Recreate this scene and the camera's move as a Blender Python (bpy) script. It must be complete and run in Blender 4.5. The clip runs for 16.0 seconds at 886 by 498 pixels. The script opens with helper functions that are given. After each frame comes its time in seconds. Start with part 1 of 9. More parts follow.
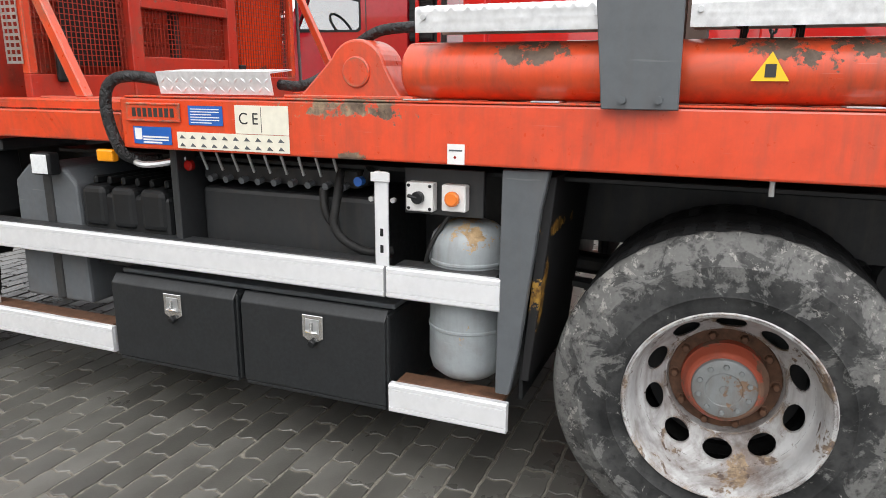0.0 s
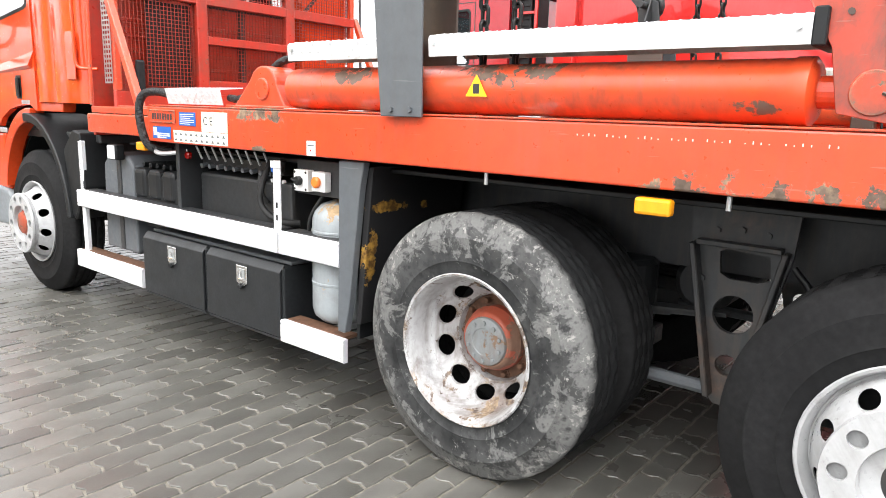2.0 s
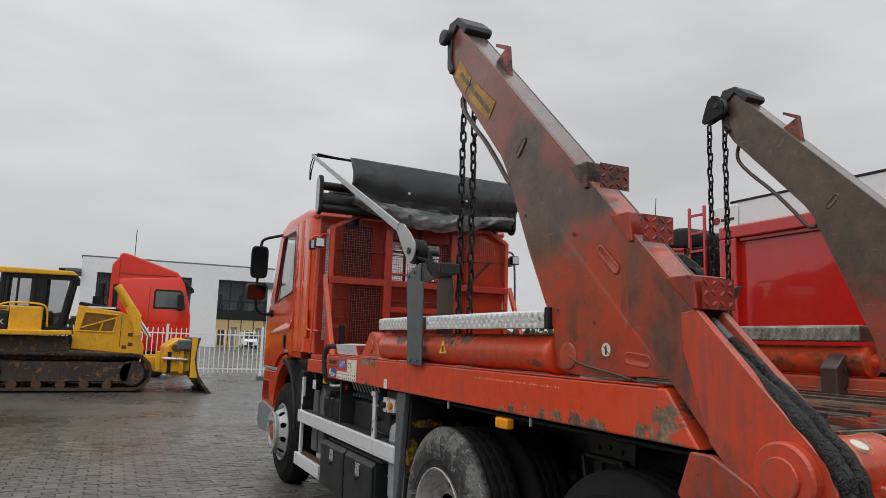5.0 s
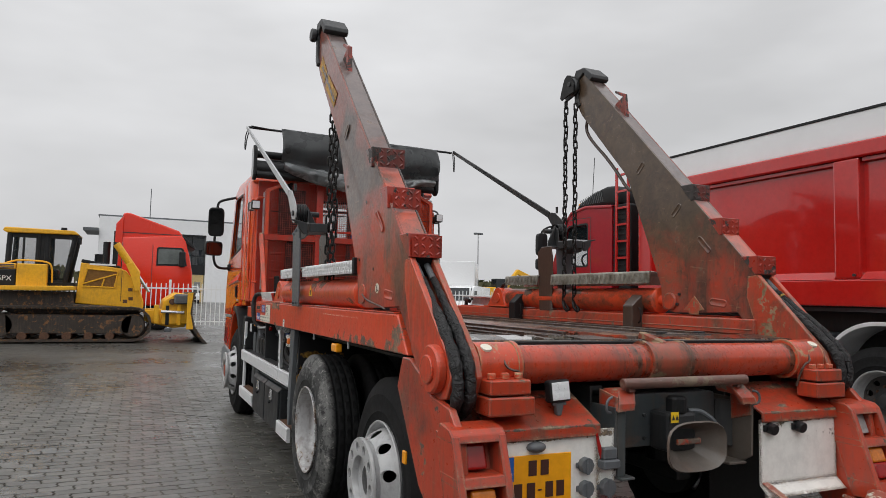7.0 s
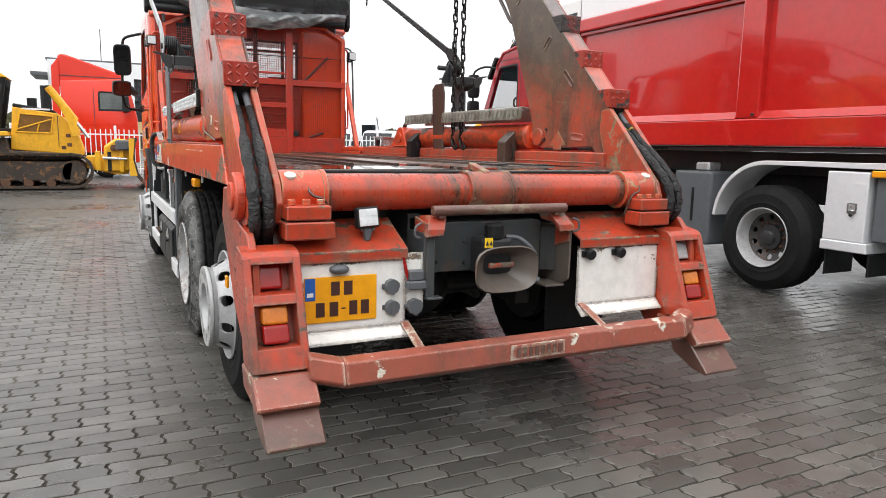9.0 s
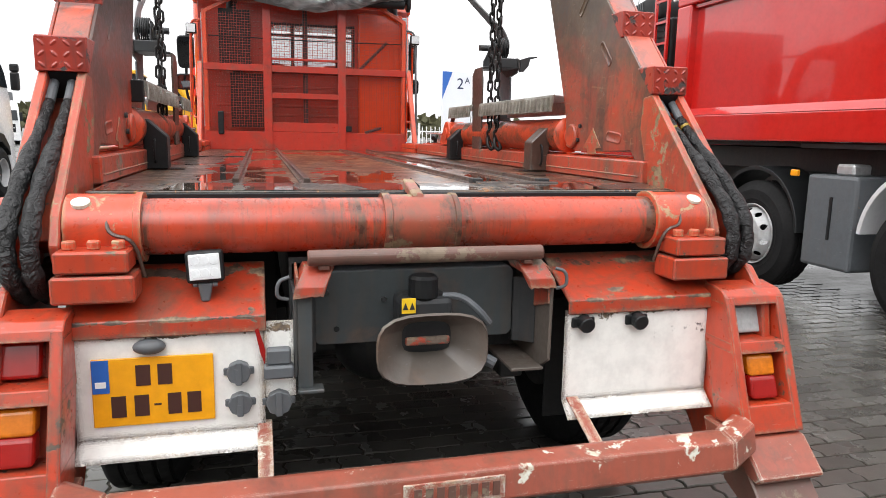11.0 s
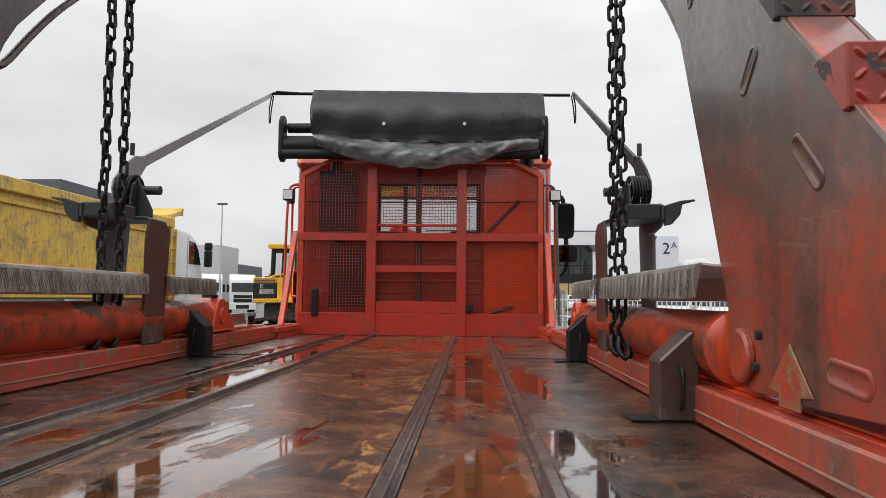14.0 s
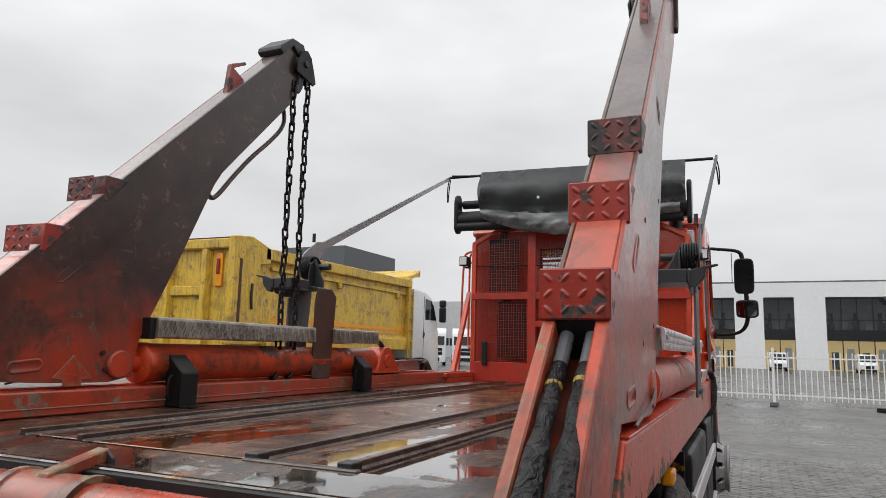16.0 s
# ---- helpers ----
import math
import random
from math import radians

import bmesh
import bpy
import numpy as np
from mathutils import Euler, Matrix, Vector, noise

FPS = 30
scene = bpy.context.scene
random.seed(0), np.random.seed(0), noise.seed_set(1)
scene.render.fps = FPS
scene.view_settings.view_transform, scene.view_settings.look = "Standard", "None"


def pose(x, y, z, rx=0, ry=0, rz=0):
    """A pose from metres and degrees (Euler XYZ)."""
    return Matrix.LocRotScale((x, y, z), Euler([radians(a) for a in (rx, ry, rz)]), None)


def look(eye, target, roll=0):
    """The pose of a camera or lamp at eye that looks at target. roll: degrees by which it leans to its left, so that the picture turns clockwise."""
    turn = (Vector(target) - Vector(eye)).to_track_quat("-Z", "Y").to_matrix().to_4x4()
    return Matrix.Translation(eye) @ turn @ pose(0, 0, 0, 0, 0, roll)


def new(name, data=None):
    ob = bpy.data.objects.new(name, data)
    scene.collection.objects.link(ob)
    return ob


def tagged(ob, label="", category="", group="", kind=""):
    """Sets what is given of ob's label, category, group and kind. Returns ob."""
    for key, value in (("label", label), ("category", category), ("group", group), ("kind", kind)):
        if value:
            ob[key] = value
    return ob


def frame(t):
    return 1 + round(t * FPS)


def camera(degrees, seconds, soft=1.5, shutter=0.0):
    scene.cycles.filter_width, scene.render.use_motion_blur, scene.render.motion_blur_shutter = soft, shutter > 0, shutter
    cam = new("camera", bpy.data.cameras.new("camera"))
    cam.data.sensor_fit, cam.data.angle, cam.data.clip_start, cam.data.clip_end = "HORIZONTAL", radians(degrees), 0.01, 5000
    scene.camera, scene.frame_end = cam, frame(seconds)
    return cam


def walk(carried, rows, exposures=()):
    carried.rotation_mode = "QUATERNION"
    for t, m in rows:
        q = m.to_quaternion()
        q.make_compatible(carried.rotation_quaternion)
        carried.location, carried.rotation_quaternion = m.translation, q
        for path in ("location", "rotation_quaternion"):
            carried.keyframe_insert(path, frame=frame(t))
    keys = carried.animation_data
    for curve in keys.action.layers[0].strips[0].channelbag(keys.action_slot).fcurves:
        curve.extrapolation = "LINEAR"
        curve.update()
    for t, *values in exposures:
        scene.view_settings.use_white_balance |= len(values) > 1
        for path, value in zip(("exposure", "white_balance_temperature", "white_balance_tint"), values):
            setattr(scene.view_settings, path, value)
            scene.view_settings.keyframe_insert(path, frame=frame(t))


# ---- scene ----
cam = camera(65.8, 16.0, soft=0.75)
PATH = [
    (0, (-3.35, 0.057, 1.506), (-1.553, 0.795, 1.03), 0.4),
    (0.5, (-3.368, -0.334, 1.476), (-1.631, 0.557, 1.039), 1.0),
    (1, (-3.275, -0.769, 1.431), (-1.613, 0.266, 1.024), 1.4),
    (1.5, (-3.299, -1.188, 1.41), (-1.689, -0.07, 1.014), 1.6),
    (2, (-3.283, -1.556, 1.453), (-1.763, -0.317, 1.061), 1.8),
    (2.5, (-3.237, -1.899, 1.512), (-1.914, -0.423, 1.247), 1.6),
    (3, (-3.288, -2.248, 1.543), (-2.105, -0.638, 1.437), 1.7),
    (3.5, (-3.251, -2.613, 1.549), (-2.17, -0.93, 1.511), 1.6),
    (4, (-3.176, -2.958, 1.594), (-2.203, -1.219, 1.768), 1.2),
    (4.2, (-3.176, -3.122, 1.589), (-2.24, -1.366, 1.797), 1.4),
    (6.3, (-2.523, -4.639, 1.55), (-1.733, -2.827, 1.853), 0.9),
    (6.5, (-2.466, -4.762, 1.542), (-1.67, -2.941, 1.761), 1.0),
    (7, (-2.423, -5.075, 1.522), (-1.614, -3.251, 1.664), 1.3),
    (7.5, (-2.377, -5.333, 1.528), (-1.523, -3.528, 1.645), 1.2),
    (8, (-2.221, -5.555, 1.475), (-1.336, -3.763, 1.427), 1.0),
    (8.5, (-2.034, -5.581, 1.442), (-1.149, -3.806, 1.19), 1.2),
    (8.7, (-1.938, -5.533, 1.444), (-1.047, -3.765, 1.161), 1.2),
    (10.8, (-0.594, -4.743, 1.5), (-0.04, -2.85, 1.168), 1.0),
    (11, (-0.496, -4.622, 1.527), (-0.004, -2.711, 1.198), 1.1),
    (11.5, (-0.306, -4.272, 1.537), (0.065, -2.334, 1.207), 1.3),
    (12, (-0.099, -3.945, 1.541), (0.196, -1.995, 1.213), 1.1),
    (12.5, (0.04, -3.602, 1.562), (0.236, -1.638, 1.238), 0.9),
    (13, (0.12, -3.25, 1.597), (0.233, -1.279, 1.28), 0.9),
    (13.5, (0.282, -2.974, 1.636), (0.315, -0.983, 1.455), 0.7),
    (14, (0.458, -2.863, 1.657), (0.353, -0.871, 1.8), 0.6),
    (14.5, (0.646, -3.037, 1.667), (0.418, -1.067, 1.925), 0.6),
    (15, (0.901, -3.141, 1.67), (0.51, -1.2, 1.95), 0.7),
    (15.5, (1.226, -3.273, 1.671), (0.604, -1.393, 1.956), 1.1),
    (16, (1.507, -3.503, 1.639), (0.689, -1.701, 1.928), 1.5),
]
# the clip's camera opens and closes with the amount of sky in view
EXPOSURE = [(0, 1.03), (0.5, 1.3), (1.0, 1.62), (1.5, 1.80), (2.0, 1.88), (2.5, 1.60), (3.0, 0.8), (3.5, 0.42), (4.0, 0.22), (6.3, -0.35), (6.5, -0.3), (7.0, 0.0), (7.5, 0.2), (8.0, 0.35), (8.5, 0.68), (10.8, 1.03), (11.5, 1.25), (12.0, 1.48), (12.5, 1.33), (13.0, 0.82), (13.5, 0.6), (14.0, 0.25), (14.5, -0.15), (15.0, -0.1), (15.5, 0.15), (16.0, 0.2)]
walk(cam, [(t, look(eye, target, roll)) for t, eye, target, roll in PATH], exposures=EXPOSURE)

# ---- light: overcast sky ----
world = bpy.data.worlds.new("overcast")
scene.world = world
world.use_nodes = True
wn = world.node_tree.nodes
wl = world.node_tree.links
sky = wn.new("ShaderNodeTexSky")
sky.sky_type = "NISHITA"
sky.sun_disc = False
sky.sun_elevation = radians(50)
sky.sun_rotation = radians(200)
sky.air_density = 1.0
sky.dust_density = 6.0
grey = wn.new("ShaderNodeHueSaturation")
grey.inputs["Saturation"].default_value = 0.08
wtc = wn.new("ShaderNodeTexCoord")
cloud = wn.new("ShaderNodeTexNoise")
cloud.inputs["Scale"].default_value = 2.2
cloud.inputs["Detail"].default_value = 4
cloudmap = wn.new("ShaderNodeMapping")
cloudmap.inputs["Scale"].default_value = (1, 1, 3.0)
cloudramp = wn.new("ShaderNodeMapRange")
cloudramp.inputs[1].default_value = 0.3
cloudramp.inputs[2].default_value = 0.75
cloudramp.inputs[3].default_value = 0.80
cloudramp.inputs[4].default_value = 1.12
veil = wn.new("ShaderNodeMix")
veil.data_type = "RGBA"
veil.blend_type = "MIX"
veil.inputs[0].default_value = 0.75
veil.inputs[7].default_value = (6.72, 6.75, 6.88, 1)
cloudmul = wn.new("ShaderNodeVectorMath")
cloudmul.operation = "SCALE"
wl.new(sky.outputs[0], grey.inputs["Color"])
wl.new(grey.outputs[0], veil.inputs[6])
wl.new(wtc.outputs["Generated"], cloudmap.inputs[0])
wl.new(cloudmap.outputs[0], cloud.inputs["Vector"])
wl.new(cloud.outputs[0], cloudramp.inputs[0])
wl.new(veil.outputs[2], cloudmul.inputs[0])
rise = wn.new("ShaderNodeSeparateXYZ")
lift = wn.new("ShaderNodeMapRange")
lift.inputs[1].default_value, lift.inputs[2].default_value = 0.25, 1.0
lift.inputs[3].default_value, lift.inputs[4].default_value = 1.0, 1.7
both_mul = wn.new("ShaderNodeMath")
both_mul.operation = "MULTIPLY"
wl.new(wtc.outputs["Generated"], rise.inputs[0])
wl.new(rise.outputs[2], lift.inputs[0])
wl.new(cloudramp.outputs[0], both_mul.inputs[0])
wl.new(lift.outputs[0], both_mul.inputs[1])
wl.new(both_mul.outputs[0], cloudmul.inputs["Scale"])
wl.new(cloudmul.outputs[0], wn["Background"].inputs["Color"])
wn["Background"].inputs["Strength"].default_value = 0.12
sun_data = bpy.data.lights.new("sun", "SUN")
sun_data.energy = 0.7
sun_data.angle = radians(40)
sun_data.color = (1.0, 0.98, 0.95)
sun = new("sun", sun_data)
sun.matrix_world = look((0, 0, 0), (0.85, 0.12, -0.9))


# ---- materials ----
class Nodes:
    """A small writer for node materials."""

    def __init__(self, name):
        self.mat = bpy.data.materials.new(name)
        self.mat.use_nodes = True
        self.t = self.mat.node_tree
        self.bsdf = self.t.nodes["Principled BSDF"]
        self.coord = self.t.nodes.new("ShaderNodeTexCoord")

    def put(self, socket, value):
        if isinstance(value, bpy.types.NodeSocket):
            self.t.links.new(value, socket)
        else:
            socket.default_value = value

    def node(self, kind, **values):
        n = self.t.nodes.new(kind)
        for key, value in values.items():
            self.put(n.inputs[key.replace("_", " ")], value)
        return n

    def space(self, scale=(1, 1, 1), turn=(0, 0, 0), shift=(0, 0, 0)):
        n = self.t.nodes.new("ShaderNodeMapping")
        n.inputs["Scale"].default_value = scale
        n.inputs["Rotation"].default_value = turn
        n.inputs["Location"].default_value = shift
        self.t.links.new(self.coord.outputs["Object"], n.inputs[0])
        return n.outputs[0]

    def noise(self, scale, detail=4, rough=0.55, where=None, distort=0.0):
        n = self.node("ShaderNodeTexNoise", Scale=scale, Detail=detail, Roughness=rough, Distortion=distort)
        self.put(n.inputs["Vector"], where or self.coord.outputs["Object"])
        return n.outputs[0]

    def ramp(self, value, a, b, lo=0.0, hi=1.0):
        n = self.t.nodes.new("ShaderNodeMapRange")
        self.put(n.inputs[0], value)
        n.inputs[1].default_value, n.inputs[2].default_value = a, b
        n.inputs[3].default_value, n.inputs[4].default_value = lo, hi
        return n.outputs[0]

    def math(self, op, a, b=0.0):
        n = self.t.nodes.new("ShaderNodeMath")
        n.operation = op
        self.put(n.inputs[0], a)
        self.put(n.inputs[1], b)
        return n.outputs[0]

    def mix(self, fac, a, b, how="MIX"):
        n = self.t.nodes.new("ShaderNodeMix")
        n.data_type = "RGBA"
        n.blend_type = how
        self.put(n.inputs[0], fac)
        self.put(n.inputs[6], a if isinstance(a, bpy.types.NodeSocket) else (*a, 1))
        self.put(n.inputs[7], b if isinstance(b, bpy.types.NodeSocket) else (*b, 1))
        return n.outputs[2]

    def bump(self, height, strength=0.3, distance=0.002):
        n = self.node("ShaderNodeBump", Strength=strength, Distance=distance)
        self.put(n.inputs["Height"], height)
        self.put(self.bsdf.inputs["Normal"], n.outputs[0])

    def done(self, color, rough=0.5, metal=0.0, **more):
        self.put(self.bsdf.inputs["Base Color"], color if isinstance(color, bpy.types.NodeSocket) else (*color, 1))
        self.put(self.bsdf.inputs["Roughness"], rough)
        self.put(self.bsdf.inputs["Metallic"], metal)
        for key, value in more.items():
            self.put(self.bsdf.inputs[key.replace("_", " ")], value)
        return self.mat


def spots(m, where, edge):
    """Worn places of a surface: a mask of one near the listed points (y, z, reach), ragged by noise."""
    sep = m.node("ShaderNodeSeparateXYZ", Vector=m.coord.outputs["Object"])
    total = None
    for y, z, reach in where:
        dy = m.math("POWER", m.math("DIVIDE", m.math("SUBTRACT", sep.outputs[1], y), reach), 2.0)
        dz = m.math("POWER", m.math("DIVIDE", m.math("SUBTRACT", sep.outputs[2], z), reach * 0.35), 2.0)
        d = m.ramp(m.math("ADD", dy, dz), 0.0, 1.6, 1.0, 0.0)
        total = d if total is None else m.math("MAXIMUM", total, d)
    return m.ramp(m.math("ADD", total, edge), 0.88, 0.95)


def paint(name, base, chips=0.62, chip_color=(0.07, 0.045, 0.03), grime=0.35, rough=0.32, fade=0.25, grime_color=(0.10, 0.07, 0.05), wet=0.35, worn=(), runs=0.0, edge=0.0, soot=0.0, bands=(), band_grain=(3.2, 0.7, 0.7), scratch=0.18, film_rough=(0.10, 0.26), relief=0.35):
    """Sprayed paint over steel, wet from rain: faded, with chips down to the primer and rust."""
    m = Nodes(name)
    big = m.noise(1.7, 5, 0.6)
    fine = m.noise(38, 5, 0.6)
    blot = m.noise(6.5, 8, 0.68, distort=0.4)
    faded = tuple(min(1, c * 0.80 + 0.045) for c in base)
    color = m.mix(m.ramp(big, 0.35, 0.75, 0, fade), base, faded)
    color = m.mix(m.ramp(m.noise(14, 6, 0.7), 0.42, 0.72, 0, 0.35), color, tuple(c * 0.55 for c in base))
    streak = m.noise(9, 4, 0.6, where=m.space((3.0, 3.0, 0.35)))
    dirt = m.math("MULTIPLY", m.ramp(streak, 0.45, 0.75, 0, grime), m.ramp(big, 0.3, 0.6))
    color = m.mix(dirt, color, grime_color)
    if soot:
        smear = m.ramp(m.noise(2.6, 9, 0.72, distort=0.6), 0.50, 0.66, 0, soot)
        color = m.mix(smear, color, m.mix(m.ramp(blot, 0.4, 0.65), (0.045, 0.032, 0.026), (0.17, 0.095, 0.06)))
    if bands:
        across = m.node("ShaderNodeSeparateXYZ", Vector=m.coord.outputs["Object"]).outputs[0]
        near = None
        for x, reach, amount in bands:
            b = m.ramp(m.math("ABSOLUTE", m.math("SUBTRACT", across, x)), 0.0, reach, amount, 0.0)
            near = b if near is None else m.math("MAXIMUM", near, b)
        ragged = m.math("ADD", near, m.math("MULTIPLY", m.math("SUBTRACT", m.noise(9, 10, 0.76, where=m.space(band_grain), distort=0.2), 0.5), 2.8))
        color = m.mix(m.ramp(ragged, 0.48, 0.95, 0, 0.93), color, m.mix(m.ramp(fine, 0.35, 0.65), (0.030, 0.018, 0.013), (0.135, 0.075, 0.042)))
    if runs:
        run = m.noise(1.0, 3, 0.6, where=m.space((60.0, 5.0, 5.0)))
        run = m.math("MULTIPLY", m.ramp(run, 0.52, 0.66), m.ramp(m.noise(2.6, 4, 0.6), 0.47, 0.60, 0, runs))
        color = m.mix(run, color, (0.05, 0.032, 0.026))
    chip = m.ramp(m.math("ADD", m.math("MULTIPLY", blot, 0.8), m.math("MULTIPLY", fine, 0.2)), chips, chips + 0.025)
    if worn:
        chip = m.math("MAXIMUM", chip, spots(m, worn, m.math("MULTIPLY", m.math("SUBTRACT", m.noise(11, 8, 0.72), 0.5), 2.6)))
    if edge:
        geo = m.t.nodes.new("ShaderNodeNewGeometry")
        bev = m.t.nodes.new("ShaderNodeBevel")
        bev.samples = 8
        bev.inputs["Radius"].default_value = 0.034
        dot = m.t.nodes.new("ShaderNodeVectorMath")
        dot.operation = "DOT_PRODUCT"
        m.put(dot.inputs[0], bev.outputs[0])
        m.put(dot.inputs[1], geo.outputs["Normal"])
        rim = m.math("ADD", m.ramp(dot.outputs["Value"], 0.80, 0.999, 0.45, 0.0), m.math("MULTIPLY", m.noise(17, 10, 0.78), 1.0))
        chip = m.math("MAXIMUM", chip, m.ramp(rim, 1.185 - 0.30 * edge, 1.215 - 0.30 * edge))
    chip_tone = m.mix(m.ramp(m.noise(7, 6, 0.65), 0.44, 0.58), chip_color, (0.36, 0.26, 0.16) if edge else tuple(min(0.6, c * 1.7 + 0.02) for c in chip_color))
    color = m.mix(chip, color, m.mix(m.ramp(fine, 0.35, 0.65), chip_tone, tuple(min(0.6, c * 1.7 + 0.02) for c in chip_color)))
    if scratch:
        line = m.ramp(m.noise(60, 2, 0.5, where=m.space((0.4, 0.08, 1.4), (0.3, 0.2, 0.1))), 0.70, 0.73, 0, scratch)
        color = m.mix(line, color, tuple(min(1, c * 0.5 + 0.25) for c in base))
    m.bump(m.math("SUBTRACT", m.math("MULTIPLY", fine, 0.25), chip), relief, 0.0025)
    r = m.math("ADD", m.ramp(fine, 0.3, 0.7, rough - 0.06, rough + 0.12), m.math("MULTIPLY", chip, 0.35))
    film = m.ramp(m.math("SUBTRACT", big, m.math("MULTIPLY", chip, 0.4)), 0.25, 0.6, wet * 0.5, wet)
    return m.done(color, r, Coat_Weight=film, Coat_Roughness=m.ramp(fine, 0.3, 0.7, *film_rough))


def plain(name, base, rough=0.5, metal=0.0, vary=0.25, bump=0.15, scale=25, gloss=0.5):
    """A material of one colour with grain and stains."""
    m = Nodes(name)
    fine = m.noise(scale, 5, 0.6)
    big = m.noise(scale / 9, 4, 0.6)
    dark = tuple(c * (1 - vary) for c in base)
    light = tuple(min(1, c * (1 + vary * 0.5)) for c in base)
    color = m.mix(m.ramp(fine, 0.3, 0.7), dark, light)
    color = m.mix(m.ramp(big, 0.4, 0.7, 0, 0.5), color, dark)
    m.bump(fine, bump, 0.002)
    return m.done(color, m.ramp(big, 0.3, 0.7, max(0.02, rough - 0.08), min(1, rough + 0.1)), metal, Specular_IOR_Level=gloss)


M = {}
M["orange"] = paint("worn orange truck paint", (0.68, 0.060, 0.013), chips=0.63, edge=0.95, soot=0.5)
M["orange_rear"] = paint("knocked and greasy orange rear paint", (0.47, 0.044, 0.012), chips=0.59, chip_color=(0.05, 0.035, 0.025), wet=0.25, edge=1.12, soot=0.75, grime=0.8)
M["hood"] = paint("orange hood paint with black oil", (0.45, 0.042, 0.012), chips=0.60, chip_color=(0.045, 0.028, 0.020), edge=1.28, soot=0.85, grime=0.75, wet=0.28, worn=((-2.33, 1.005, 0.07), (-2.535, 0.905, 0.03)))
M["guide"] = paint("orange guide paint dragged dirty", (0.52, 0.056, 0.020), chips=0.575, chip_color=(0.13, 0.085, 0.06), edge=1.05, soot=0.9, grime=0.9, fade=0.6, grime_color=(0.20, 0.11, 0.08))
M["wall_mesh"] = paint("orange mesh paint", (0.30, 0.024, 0.009), chips=0.7)
M["step"] = paint("red tread step blackened by boots", (0.36, 0.028, 0.012), chips=0.525, chip_color=(0.020, 0.014, 0.012), soot=0.6, grime=0.9, fade=0.1, grime_color=(0.03, 0.022, 0.018))
M["step_black"] = paint("tread step worn black", (0.16, 0.020, 0.012), chips=0.46, chip_color=(0.018, 0.014, 0.012), soot=0.9, grime=0.9, fade=0.1, grime_color=(0.03, 0.022, 0.018))
# darker orange that also paints the shade on the cab's rear wall
M["headboard"] = paint("deep orange headboard and shaded cab rear paint", (0.44, 0.024, 0.009), chips=0.64, edge=0.7, soot=0.55)
M["orange_beam"] = paint("orange beam paint with rust patches", (0.70, 0.064, 0.014), chips=0.68, edge=0.75, soot=0.14, worn=((1.40, 1.355, 0.26), (1.20, 1.355, 0.30), (1.28, 1.175, 0.09), (-0.88, 1.160, 0.30), (-1.02, 1.160, 0.34), (-1.38, 1.165, 0.26), (-1.75, 1.18, 0.30), (-1.88, 1.26, 0.25)))
M["orange_cylinder"] = paint("orange cylinder paint scraped bare", (0.70, 0.074, 0.018), chips=0.64, grime=0.5, soot=0.3, bands=((-1.01, 0.11, 0.95), (1.01, 0.11, 0.95)), worn=((-0.20, 1.53, 0.24), (0.0, 1.53, 0.16), (0.66, 1.535, 0.20), (-0.98, 1.42, 0.10)))
M["collar"] = paint("rubbed brown orange collar", (0.34, 0.058, 0.024), chips=0.545, chip_color=(0.17, 0.115, 0.065), grime=0.9, rough=0.36, fade=0.5, soot=0.95, grime_color=(0.11, 0.08, 0.048), band_grain=(5.0, 2.0, 2.0), bands=((0.11, 0.13, 0.80), (-0.11, 0.10, 0.70)), worn=((-2.345, 1.262, 0.07),))
M["orange_arm"] = paint("scuffed orange arm paint", (0.60, 0.055, 0.014), chips=0.60, grime=0.75, fade=0.3, rough=0.36, edge=1.0, soot=0.8, grime_color=(0.11, 0.065, 0.045))
M["arm_flange"] = paint("scraped orange flange paint with olive dirt", (0.50, 0.050, 0.016), chips=0.545, chip_color=(0.15, 0.10, 0.05), grime=1.0, fade=0.7, rough=0.34, edge=1.22, soot=0.95, grime_color=(0.14, 0.10, 0.055))
M["orange_tube"] = paint("rubbed orange tube paint", (0.50, 0.050, 0.014), chips=0.61, chip_color=(0.035, 0.022, 0.016), grime=0.45, rough=0.28, runs=0.55, soot=0.55, fade=0.2, band_grain=(7.0, 0.9, 0.9), bands=((-0.21, 0.26, 0.80), (0.16, 0.14, 0.70), (-0.88, 0.16, 0.85), (0.87, 0.14, 1.15), (-0.56, 0.16, 0.45)))
M["tube_end"] = paint("orange end collar paint with rubbed patches", (0.62, 0.060, 0.015), chips=0.545, chip_color=(0.24, 0.16, 0.085), grime=0.5, rough=0.3, soot=0.6, edge=1.1, fade=0.2)
M["bar"] = paint("rubbed brown guide bar steel", (0.036, 0.020, 0.015), chips=0.57, chip_color=(0.030, 0.020, 0.016), grime=0.6, rough=0.30, soot=0.7, edge=0.8, wet=0.6)
M["bracket_worn"] = paint("orange bracket paint knocked to bare iron", (0.40, 0.042, 0.014), chips=0.535, chip_color=(0.085, 0.062, 0.046), grime=0.9, rough=0.4, edge=1.22, soot=0.6)
M["cross_grey"] = paint("blue grey frame paint with grease", (0.046, 0.056, 0.060), chips=0.68, chip_color=(0.10, 0.08, 0.06), grime=0.6, rough=0.42, fade=0.3, soot=0.7, scratch=0.0, wet=0.25)
M["tape"] = plain("worn yellow tape", (0.42, 0.28, 0.03), 0.5, 0, 0.6, 0.2, 90)
# pale base colour stands in for light reflected in the pane
M["cabglass"] = plain("cab glass with the pale reflection painted in", (0.16, 0.18, 0.175), 0.08, 0, 0.4, 0.0, 2)
